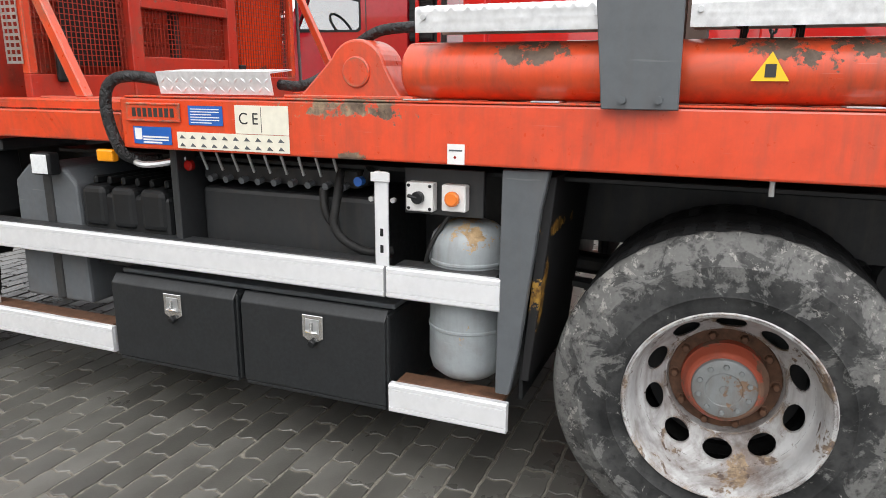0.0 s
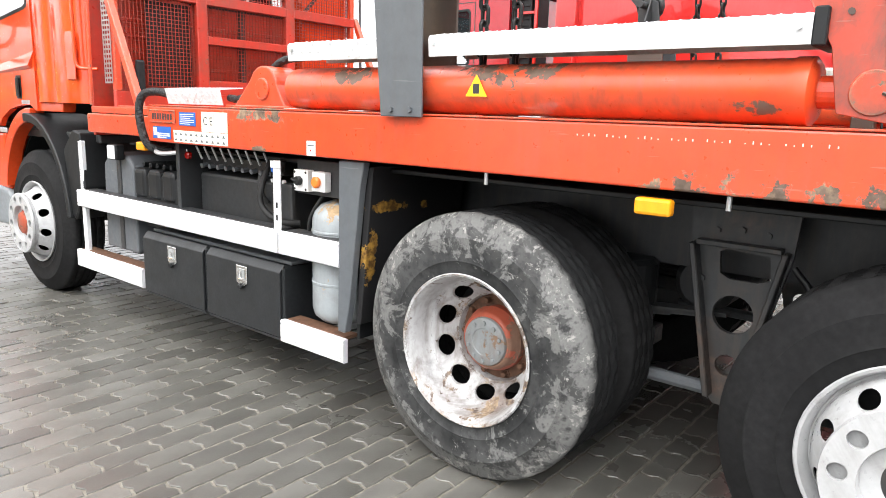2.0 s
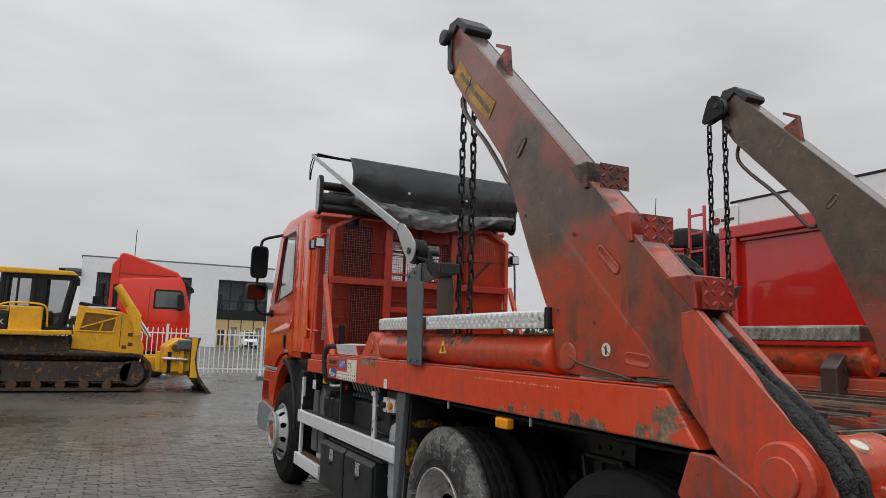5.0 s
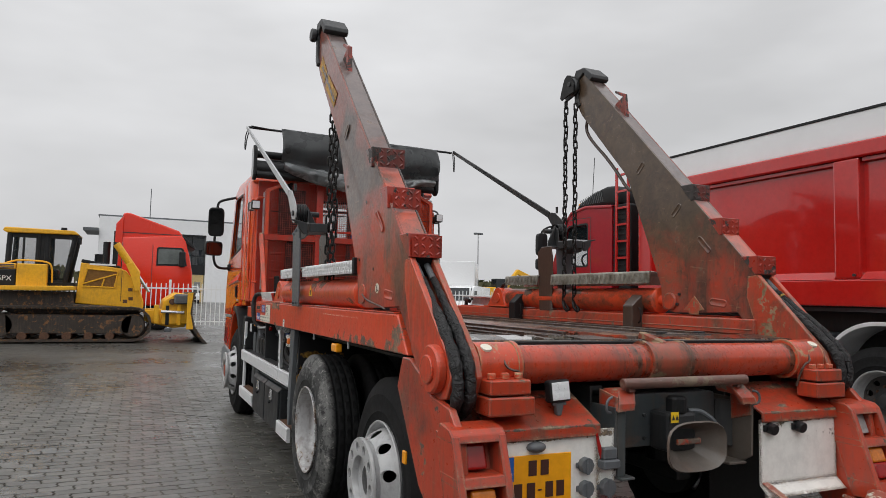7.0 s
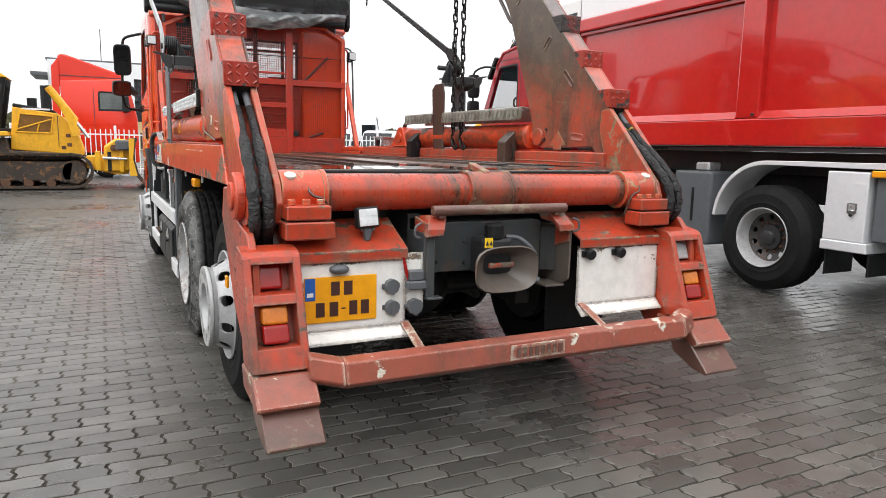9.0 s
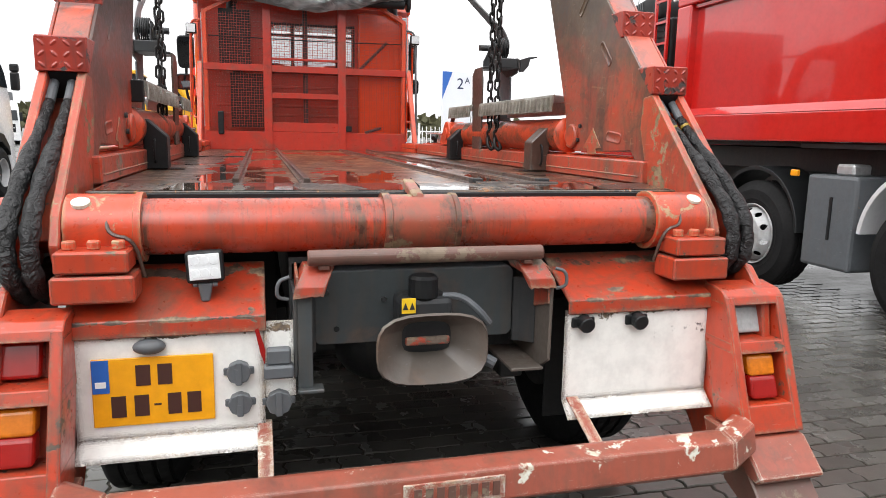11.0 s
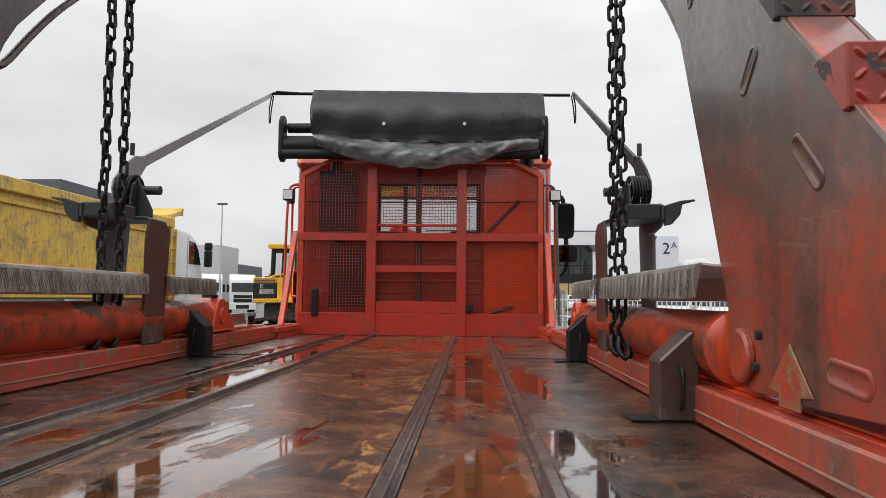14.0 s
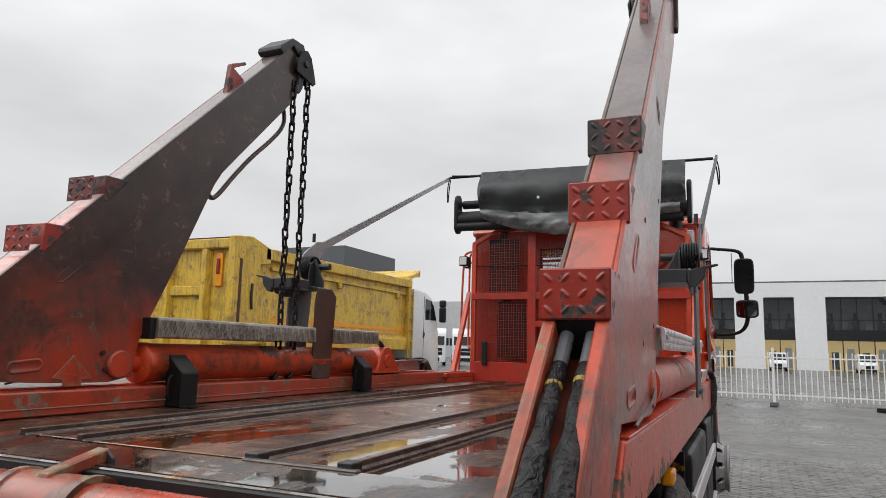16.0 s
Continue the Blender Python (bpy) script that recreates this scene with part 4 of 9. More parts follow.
for x in (-0.605, -0.350, 0.310, 0.592):
    bm = bmesh.new()
    prism(bm, [(x - 0.024, 1.262), (x + 0.024, 1.262), (x + 0.022, 1.2700), (x + 0.012, 1.2715), (x + 0.011, 1.2880), (x - 0.011, 1.2880), (x - 0.012, 1.2715), (x - 0.022, 1.2700)], -2.01, 2.77, "y")
    bar = part("guide_bar", finish(bm, 0.002), "bar", truck, "worn brown steel guide bar along the deck")
    if x > 0:
        part("bar_end", slab(x - 0.020, x + 0.024, -2.035, -1.985, 1.264, 1.2900, 0.003), "dark", bar)
part("cross_bar", slab(0.30, 0.645, -2.060, -2.036, 1.265, 1.2790, 0.004), "bar", truck, "short steel bar across the deck")
part("deck_edge", slab(-0.90, 0.90, -2.285, -2.266, 1.212, 1.256, 0.003), "black", truck)
bm = bmesh.new()
prism(bm, [(-2.385, 1.236), (-2.375, 1.262), (-2.215, 1.300), (-2.205, 1.268), (-2.24, 1.258)], -0.028, 0.012)
stop = part("deck_stop", finish(bm, 0.004), "collar", truck, "worn steel stop welded to the tube collar")
part("stop_gusset", prismed([(-0.005, 1.264), (0.034, 1.264), (0.034, 1.276), (0.0, 1.304)], -2.222, -2.212, "y", 0.002), "dark", stop)
for s in (-1, 1):
    for y in (-0.935, 0.78):
        bm = bmesh.new()
        prism(bm, [(s * 0.955, 1.264), (s * 1.065, 1.264), (s * 1.065, 1.505), (s * 1.045, 1.508), (s * 0.955, 1.425)], y - 0.055, y + 0.055, "y")
        finish(bm, 0.006)
        stake = part("guide_post", bm, "brown" if (s > 0 and y < 0) else "black", truck, "bent steel guide post with a sloping top")
        part("post_eye", tubed([(s * 1.01, y - 0.062, 1.30), (s * 1.01, y - 0.085, 1.31), (s * 1.01, y - 0.085, 1.40), (s * 1.01, y - 0.062, 1.41)], 0.006, 6, 2), "black", stake)
        part("deck_slot", slab(s * 0.88, s * 0.95, y - 0.07, y + 0.03, 1.268, 1.2700, 0.0), "black", truck)

# lifting cylinders beside the deck
CX, CZ = 1.135, 1.468
for s in (-1, 1):
    bm = bmesh.new()
    lathe(bm, [(0.0001, 1.09), (0.07, 1.09), (0.090, 1.075), (0.092, 1.06), (0.092, -1.05), (0.096, -1.055), (0.096, -1.10), (0.075, -1.115), (0.0001, -1.115)], 40, pose(s * CX, 0, CZ, 0, 0, 90))
    cyl = part("lift_cylinder", finish(bm), "orange_cylinder", truck, "orange hydraulic lift cylinder with scraped paint", smooth=40)
    part("piston_rod", rodded((s * CX, -1.11, CZ), (s * CX, -1.26, CZ - 0.005), 0.045, 20), "orange", cyl)
    ring = [(1.252 + 0.108 * math.cos(a), 1.464 + 0.108 * math.sin(a)) for a in (math.pi * (0.14 + 0.80 * k / 14) for k in range(15))]
    bm = bmesh.new()
    prism(bm, [(1.49, 1.375)] + ring + [(1.11, 1.42), (1.08, 1.375)], s * 1.06, s * 1.215)
    lug = part("cylinder_lug", finish(bm, 0.008, 2), "orange", truck, "orange cylinder mounting lug")
    part("pivot_pin", rodded((s * 1.05, 1.252, 1.464), (s * 1.224, 1.252, 1.464), 0.052, 28, 0.004), "orange", lug)
    part("lug_base", slab(s * 1.05, s * 1.228, 1.04, 1.54, 1.374, 1.386, 0.003), "orange", lug)
    # tread plate cover
    bm = bmesh.new()
    for y0, y1 in ((0.425, 1.02), (-1.10, 0.195)):
        prism(bm, [(s * 1.245, 1.585), (s * 1.250, 1.646), (s * 1.246, 1.658), (s * 1.236, 1.664), (s * 1.036, 1.684), (s * 1.036, 1.679), (s * 1.234, 1.658), (s * 1.240, 1.585)], y0, y1, "y")
        nu = int((y1 - y0) / 0.034)
        for k in range(int((y1 - y0) / 0.027)):
            for j in range(3):
                lean = 45 if (k + j) % 2 else -45
                for d in (-0.0072, -0.0024, 0.0024, 0.0072):
                    block(bm, -0.0016, 0.0016, -0.0011, 0.0011, -0.0095, 0.0095, pose(s * (1.2462 + 0.0019 * j), y0 + 0.014 + 0.027 * k, 1.600 + 0.0235 * j, lean, 0, 0) @ Matrix.Translation((0, d, 0)))
        lozenges(bm, (s * 1.24, y0, 1.6635), (-s, 0, 0.10), (0, 1, 0), 6, nu, 0.034, 0.016, 0.0035) if s < 0 else lozenges(bm, (s * 1.24, y1, 1.6635), (-s, 0, 0.10), (0, -1, 0), 6, nu, 0.034, 0.016, 0.0035)
    cover = part("tread_cover", bm, "plate_alu", truck, "bright aluminium tread plate cover")
    for y0, y1 in ((0.425, 1.02), (-1.10, 0.195)):
        bm = bmesh.new()
        prism(bm, [(s * 1.0355, 1.6845), (s * 1.022, 1.680), (s * 1.018, 1.670), (s * 1.014, 1.592), (s * 1.019, 1.592), (s * 1.0355, 1.6795)], y0, y1, "y")
        for k in range(int((y1 - y0) / 0.029)):
            y = y0 + 0.015 + 0.029 * k
            lean = 17 if k % 2 else -17
            for d in (-0.009, 0.0, 0.009):
                block(bm, -0.0030, 0.0030, -0.0018, 0.0018, -0.038, 0.038, pose(s * 1.0152, y + d, 1.632, lean, s * 2.5, 0))
        part("inner_face", bm, "plate_dirty", cover, "rain-stained ribbed inner face")
    for y in (-1.07, 0.17, 0.45, 0.99):
        part("cover_bolt", rodded((s * 1.24, y, 1.63), (s * 1.257, y, 1.63), 0.009, 6), "galv", cover)
    if s < 0:
        part("cover_end", slab(s * 1.03, s * 1.247, -1.135, -1.10, 1.58, 1.68, 0.004), "black", cover)
    # short cover over the hoses at the front
    bm = bmesh.new()
    prism(bm, [(s * 1.205, 1.382), (s * 1.225, 1.465), (s * 1.08, 1.475), (s * 1.08, 1.47), (s * 1.218, 1.458), (s * 1.199, 1.382)], 1.60, 2.12, "y")
    if s < 0:
        lozenges(bm, (s * 1.2065, 2.11, 1.384), (0, -1, 0), (-0.02, 0, 0.083), 15, 2, 0.034, 0.016, 0.0035)
    else:
        lozenges(bm, (s * 1.2065, 1.61, 1.384), (0, 1, 0), (0.02, 0, 0.083), 15, 2, 0.034, 0.016, 0.0035)
    part("hose_cover", bm, "plate_alu", truck, "bright aluminium tread plate hose cover")
    bm = bmesh.new()
    tube(bm, [(s * 1.16, 1.60, 1.42), (s * 1.17, 1.50, 1.41), (s * 1.14, 1.40, 1.46), (s * 1.12, 1.25, 1.60), (s * 1.10, 1.13, 1.615), (s * 1.10, 1.03, 1.615)], 0.019, 10)
    part("hydraulic_hose", finish(bm), "sleeve", truck, "sleeved black hydraulic hose", smooth=50)
    bm = bmesh.new()
    tube(bm, [(s * 1.16, 2.10, 1.42), (s * 1.19, 2.24, 1.45), (s * 1.24, 2.34, 1.44), (s * 1.255, 2.37, 1.34), (s * 1.25, 2.33, 1.18), (s * 1.22, 2.30, 1.12), (s * 1.10, 2.25, 1.11)], 0.023, 10)
    part("hydraulic_hose", finish(bm), "sleeve", truck, "sleeved black hydraulic hose", smooth=50)
    part("hose_fitting", rodded((s * 1.10, 1.14, 1.615), (s * 1.10, 0.98, 1.615), 0.016, 8), "galv", truck)

# bracket posts that carry the net arms
for s in (-1, 1):
    bm = bmesh.new()
    prism(bm, [(0.205, 1.36), (0.420, 1.36), (0.475, 1.93), (0.465, 1.955), (0.275, 2.010), (0.262, 2.0), (0.262, 1.89), (0.215, 1.88)], s * 1.258, s * 1.270)
    post = part("arm_bracket", finish(bm, 0.003), "slate", truck, "grey steel bracket post bolted to the beam")
    for y, z in ((0.26, 1.388), (0.36, 1.388), (0.43, 1.935), (0.34, 1.955)):
        part("bracket_bolt", rodded((s * 1.268, y, z), (s * 1.282, y, z), 0.012, 6), "slate", post)
    bm = bmesh.new()
    prism(bm, [(0.215, 1.36), (0.42, 1.36), (0.46, 1.90), (0.40, 1.945), (0.24, 1.945), (0.215, 1.85)], s * 1.045, s * 1.057)
    part("inner_post", finish(bm, 0.003), "brown", post)
    bm = bmesh.new()
    prism(bm, [(0.455, 1.955), (0.28, 2.008), (0.06, 1.998), (0.02, 1.985), (0.02, 1.93), (0.06, 1.895), (0.16, 1.880), (0.26, 1.880)], s * 1.245, s * 1.2575)
    part("channel_side", finish(bm, 0.003), "frame_grey", post)
    hookp = [(1.271, 1.90), (1.30, 1.905), (1.335, 1.945), (1.345, 1.99), (1.40, 2.005), (1.395, 2.012), (1.335, 2.005), (1.271, 1.985)]
    part("cradle_hook", prismed([(s * (x - 0.012), z) for x, z in hookp], 0.022, 0.050, "y", 0.003), "dark", post)
    part("cross_plate", slab(s * 1.058, s * 1.244, 0.22, 0.42, 1.935, 1.950, 0.004), "dark", post)
    part("channel_end", slab(s * 1.105, s * 1.244, 0.024, 0.22, 1.925, 1.992, 0.006), "dark", post)
    coil = [(s * (1.195 + 0.00095 * k), 0.400 + 0.078 * math.cos(k * 0.4488), 2.095 + 0.078 * math.sin(k * 0.4488)) for k in range(78)]
    part("return_spring", tubed(coil, 0.0062, 6), "black", post, smooth=50)
    bm = bmesh.new()
    prism(bm, [(s * 1.100, 1.950), (s * 1.200, 1.950), (s * 1.192, 2.150), (s * 1.180, 2.160), (s * 1.100, 2.000)], 0.37, 0.382, "y")
    prism(bm, [(0.30, 1.950), (0.46, 1.950), (0.46, 2.10), (0.40, 2.16), (0.33, 2.12)], s * 1.180, s * 1.190)
    part("spring_bracket", finish(bm, 0.004), "dark", post)
    # the net arm
    bm = bmesh.new()
    bar = prism(bm, [(2.962, 3.335), (2.955, 3.372), (0.62, 2.318), (0.64, 2.262)], s * 1.272, s * 1.290)
    for v in bar:
        if v.co.y > 2:
            v.co.x += s * 0.030
    arm = part("net_arm", finish(bm, 0.002), "net" if s < 0 else "dark", truck, "flat steel net arm reaching to the cab roof")
    part("arm_plate", prismed([(0.66, 2.272), (0.60, 2.312), (0.53, 2.300), (0.40, 2.212), (0.330, 2.146), (0.322, 2.105), (0.333, 2.062), (0.370, 2.028), (0.411, 2.020), (0.445, 2.035), (0.497, 2.090)], s * 1.276, s * 1.286, "x", 0.003), "net" if s < 0 else "dark", arm)
    part("arm_stop", rodded((s * 1.265, 0.475, 2.29), (s * 1.265, 0.475, 2.35), 0.012, 8), "dark", arm)
    part("arm_pin", rodded((s * 1.08, 0.409, 2.10), (s * 1.298, 0.409, 2.10), 0.022, 16), "dark", arm)
    part("tie_strap", tubed([(s * 1.30, 2.93, 3.35), (s * 1.33, 2.95, 3.25), (s * 1.33, 2.95, 3.10), (s * 1.32, 2.955, 3.09), (s * 1.315, 2.95, 3.20), (s * 1.29, 2.93, 3.33)], 0.006, 6, 2), "black", arm)

# rolled net tarpaulin above the cab
bm = bmesh.new()
tube(bm, [(-1.30, 2.94, 3.355), (1.28, 2.94, 3.335)], 0.014, 8)
tube(bm, [(-1.27, 2.93, 3.37), (-0.96, 2.90, 3.34)], 0.008, 6)
part("net_bar", finish(bm), "black", truck)
bm = bmesh.new()
rows = []
NU, NV = 60, 18
for i in range(NU + 1):
    u = i / NU
    x = -0.93 + 1.98 * u
    row = []
    drop = 0.40 + 0.07 * math.sin(math.pi * u) + 0.012 * math.sin(9 * u)
    for j in range(NV + 1):
        v = j / NV
        z = 3.375 - 0.035 * u - drop * v
        y = 2.90 - 0.11 * math.sin(math.pi * min(1, v * 0.9)) + 0.012 * noise.noise((x * 3, z * 5, 0)) - 0.018 * math.sin(31 * u + 4 * v) * v * v - 0.02 * (v > 0.93)
        row.append(bm.verts.new((x, y, z)))
    rows.append(row)
for a, b in zip(rows, rows[1:]):
    for j in range(NV):
        bm.faces.new((a[j], b[j], b[j + 1], a[j + 1]))
bmesh.ops.solidify(bm, geom=bm.faces[:], thickness=0.012)
sheet = part("tarpaulin", finish(bm), "tarp", truck, "dark grey tarpaulin hanging in folds from its bar", smooth=60)
# the crumpled clear flap below its hem
bm = bmesh.new()
rows = []
NU, NV = 80, 14
for i in range(NU + 1):
    u = i / NU
    x = -0.90 + 1.90 * u
    sag = 0.10 + 0.115 * math.sin(math.pi * min(1, u * 1.15)) ** 0.8 + 0.02 * noise.noise((x * 5, 1, 0))
    row = []
    for j in range(NV + 1):
        v = j / NV
        z = 2.985 - 0.035 * u - 0.07 * math.sin(math.pi * u) - sag * v
        y = 2.855 - 0.075 * math.sin(math.pi * v) + 0.035 * noise.noise((x * 7 + 2 * v, z * 9, 2)) + 0.018 * noise.noise((x * 19, z * 24, 5))
        row.append(bm.verts.new((x, y, z)))
    rows.append(row)
for a, b in zip(rows, rows[1:]):
    for j in range(NV):
        bm.faces.new((a[j], b[j], b[j + 1], a[j + 1]))
bmesh.ops.solidify(bm, geom=bm.faces[:], thickness=0.004)
part("clear_flap", finish(bm), "flap", sheet, "crumpled translucent flap under the hem", smooth=40)
for x in (-0.30, 0.38):
    part("eyelet", rodded((x, 2.788, 3.05), (x, 2.80, 3.05), 0.014, 12), "galv", sheet)
bm = bmesh.new()
for k in range(3):
    rod(bm, (-1.19, 2.93 + 0.07 * k, 2.82 + 0.13 * (k % 3)), (1.02, 2.93 + 0.07 * k, 2.82 + 0.13 * (k % 3)), 0.045, 14)
rod(bm, (-1.19, 2.98, 2.90), (1.05, 2.98, 2.90), 0.075, 18)
part("net_roll", finish(bm), "black", truck, smooth=40)
for x in (-1.21, 1.07):
    oval = [(2.97 + 0.075 * math.cos(a), (3.08 if math.sin(a) > 0 else 2.84) + 0.085 * math.sin(a)) for a in (2 * math.pi * k / 20 for k in range(20))]
    end_plate = part("roll_end", prismed(oval, x - 0.02, x + 0.02, "x", 0.012, 2), "black", truck)
    part("end_face", prismed([(2.97 + (y - 2.97) * 0.8, 2.96 + (z - 2.96) * 0.9) for y, z in oval], x + 0.0205 * (1 if x > 0 else -1), x + 0.024 * (1 if x > 0 else -1), "x", 0.0), "net", end_plate)

# headboard
HY = 3.03
bm = bmesh.new()
for x in (-0.42, 0.36):
    block(bm, x - 0.042, x + 0.042, HY - 0.035, HY + 0.03, 1.262, 2.78)
posts = part("headboard", finish(bm, 0.005), "headboard", truck, "orange steel headboard frame with wire mesh")
for name, x0, x1, z0, z1, dy in (("rail", -1.06, 1.06, 2.075, 2.145, 0.030), ("rail", -0.38, 0.32, 1.805, 1.862, 0.036), ("kick_plate", -1.06, 1.06, 1.262, 1.455, 0.022), ("kick_plate", -0.378, 0.318, 1.456, 1.555, 0.022), ("rail", -0.76, 0.76, 2.775, 2.815, 0.024), ("rail", -0.378, 0.318, 2.20, 2.225, 0.012)):
    part(name, slab(x0, x1, HY - dy, HY + dy, z0, z1, 0.004), "headboard", posts)
for s in (-1, 1):
    bm = bmesh.new()
    prism(bm, [(s * 1.06, 1.455), (s * 1.06, 2.665), (s * 0.76, 2.815), (s * 0.72, 2.80), (s * 1.015, 2.64), (s * 1.015, 1.455)], HY - 0.022, HY + 0.022, "y")
    part("side_post", finish(bm, 0.004), "orange", posts)
    bm = bmesh.new()
    prism(bm, [(2.62, 1.36), (2.68, 1.36), (3.02, 2.06), (3.02, 2.16)], s * 1.07, s * 1.115)
    part("side_brace", finish(bm, 0.004), "orange", posts)
    # perforated side strip
    bm = bmesh.new()
    z = 1.50
    while z < 2.62:
        block(bm, s * 1.068 - 0.002, s * 1.068 + 0.002, HY, HY + 0.10, z, z + 0.012)
        z += 0.030
    for y in (HY, HY + 0.033, HY + 0.066, HY + 0.095):
        block(bm, s * 1.068 - 0.002, s * 1.068 + 0.002, y, y + 0.007, 1.5, 2.64)
    part("perforated_strip", finish(bm), "galv" if s < 0 else "slate", posts)
bm = bmesh.new()
x = -1.01
while x < 1.01:
    if abs(x + 0.42) > 0.045 and abs(x - 0.36) > 0.045:
        block(bm, x - 0.0019, x + 0.0019, HY - 0.0019, HY + 0.0019, 1.456 if abs(x + 0.03) > 0.36 else 1.556, 2.775 if abs(x) < 0.76 else 2.66)
    x += 0.0265
z = 1.47
while z < 2.775:
    block(bm, -1.01 if z < 2.66 else -0.76, 1.01 if z < 2.66 else 0.76, HY + 0.0020, HY + 0.0058, z - 0.0019, z + 0.0019)
    z += 0.0265
part("wire_mesh", bm, "wall_mesh", posts, "orange painted welded wire mesh")
# the square tube behind the mesh and the strut across it
part("inner_tube", slab(-0.045, 0.005, HY + 0.06, HY + 0.11, 1.50, 2.775), "dark", posts)
# black sheets give the gap behind the mesh its shade
part("mesh_panel", slab(-0.80, -0.465, HY + 0.05, HY + 0.058, 1.50, 2.06, 0.002), "black", posts, "black sheet standing in for the dark space behind the mesh")
part("mesh_panel", slab(-0.90, -0.58, HY + 0.05, HY + 0.058, 2.08, 2.70, 0.002), "black", posts, "black sheet standing in for the dark space behind the mesh")
bm = bmesh.new()
tube(bm, [(0.52, HY + 0.05, 2.10), (0.86, HY + 0.05, 2.44)], 0.016, 8)
part("strut", finish(bm), "dark", posts)
bm = bmesh.new()
tube(bm, [(0.62, HY + 0.05, 1.46), (0.80, HY + 0.05, 1.52)], 0.016, 8)
part("strut", finish(bm), "dark", posts)
part("cable", tubed([(-1.0, HY - 0.03, 2.415), (0.2, HY - 0.03, 2.405), (1.0, HY - 0.03, 2.42)], 0.005, 6), "black", posts)
part("broom_holder", slab(-0.93, -0.87, HY - 0.055, HY - 0.025, 1.42, 1.66, 0.012, 2), "black", posts)
part("socket_box", slab(0.40, 0.46, HY - 0.05, HY - 0.023, 1.47, 1.53), "black", posts)
for s in (-1, 1):
    bm = bmesh.new()
    tube(bm, [(s * 1.20, HY + 0.03, 1.36), (s * 1.19, HY + 0.03, 1.75), (s * 1.175, HY + 0.03, 2.53), (s * 1.13, HY + 0.04, 2.575), (s * 1.06, HY + 0.04, 2.575)], 0.012, 8)
    stalk = part("lamp_pole", finish(bm), "orange" if s < 0 else "slate", truck, smooth=60)
    part("work_lamp", slab(s * 1.115, s * 1.215, HY - 0.01, HY + 0.06, 2.43, 2.53, 0.012, 2), "black", stalk, "small square work lamp")
    part("lens", slab(s * 1.125, s * 1.205, HY - 0.016, HY - 0.011, 2.44, 2.52, 0.002), "lens", stalk)

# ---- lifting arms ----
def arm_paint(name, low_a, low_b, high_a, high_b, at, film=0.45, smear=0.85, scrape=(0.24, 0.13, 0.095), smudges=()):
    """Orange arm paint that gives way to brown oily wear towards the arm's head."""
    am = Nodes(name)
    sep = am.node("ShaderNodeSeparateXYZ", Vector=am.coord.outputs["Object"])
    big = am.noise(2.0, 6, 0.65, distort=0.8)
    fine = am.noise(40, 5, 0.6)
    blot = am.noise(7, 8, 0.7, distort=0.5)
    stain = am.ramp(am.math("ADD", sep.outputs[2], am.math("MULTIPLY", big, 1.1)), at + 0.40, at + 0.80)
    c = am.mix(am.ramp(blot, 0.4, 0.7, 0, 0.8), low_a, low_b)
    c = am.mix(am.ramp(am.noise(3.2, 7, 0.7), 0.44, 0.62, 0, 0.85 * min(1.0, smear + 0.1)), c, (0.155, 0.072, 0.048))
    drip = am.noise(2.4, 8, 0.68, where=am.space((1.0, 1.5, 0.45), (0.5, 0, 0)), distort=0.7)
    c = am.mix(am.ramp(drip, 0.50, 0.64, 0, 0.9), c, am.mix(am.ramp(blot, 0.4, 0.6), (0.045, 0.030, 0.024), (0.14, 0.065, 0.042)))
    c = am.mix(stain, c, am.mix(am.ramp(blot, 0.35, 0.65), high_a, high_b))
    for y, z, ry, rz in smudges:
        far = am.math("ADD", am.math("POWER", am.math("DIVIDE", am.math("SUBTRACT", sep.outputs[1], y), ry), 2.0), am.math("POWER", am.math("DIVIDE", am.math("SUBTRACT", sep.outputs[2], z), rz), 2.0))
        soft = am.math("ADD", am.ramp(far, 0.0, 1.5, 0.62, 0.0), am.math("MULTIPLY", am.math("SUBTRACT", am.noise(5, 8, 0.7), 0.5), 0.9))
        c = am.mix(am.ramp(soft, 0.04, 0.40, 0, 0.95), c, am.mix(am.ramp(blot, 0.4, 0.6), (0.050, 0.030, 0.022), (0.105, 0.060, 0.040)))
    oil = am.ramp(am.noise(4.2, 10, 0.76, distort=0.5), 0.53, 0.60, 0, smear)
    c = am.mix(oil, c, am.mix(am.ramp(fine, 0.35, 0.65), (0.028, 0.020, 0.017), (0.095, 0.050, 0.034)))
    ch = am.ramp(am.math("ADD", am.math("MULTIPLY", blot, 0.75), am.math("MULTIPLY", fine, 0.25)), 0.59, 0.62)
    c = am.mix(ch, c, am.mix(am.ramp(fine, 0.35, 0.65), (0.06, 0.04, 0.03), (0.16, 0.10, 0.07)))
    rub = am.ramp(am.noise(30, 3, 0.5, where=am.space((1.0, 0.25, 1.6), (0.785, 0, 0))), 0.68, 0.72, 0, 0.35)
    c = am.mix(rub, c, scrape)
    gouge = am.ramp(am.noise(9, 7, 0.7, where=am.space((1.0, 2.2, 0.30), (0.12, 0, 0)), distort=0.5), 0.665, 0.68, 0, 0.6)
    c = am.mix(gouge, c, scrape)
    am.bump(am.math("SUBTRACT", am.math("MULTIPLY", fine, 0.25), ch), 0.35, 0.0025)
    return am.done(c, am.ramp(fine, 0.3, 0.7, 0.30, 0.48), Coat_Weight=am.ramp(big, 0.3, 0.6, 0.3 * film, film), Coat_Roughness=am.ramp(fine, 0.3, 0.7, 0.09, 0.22))


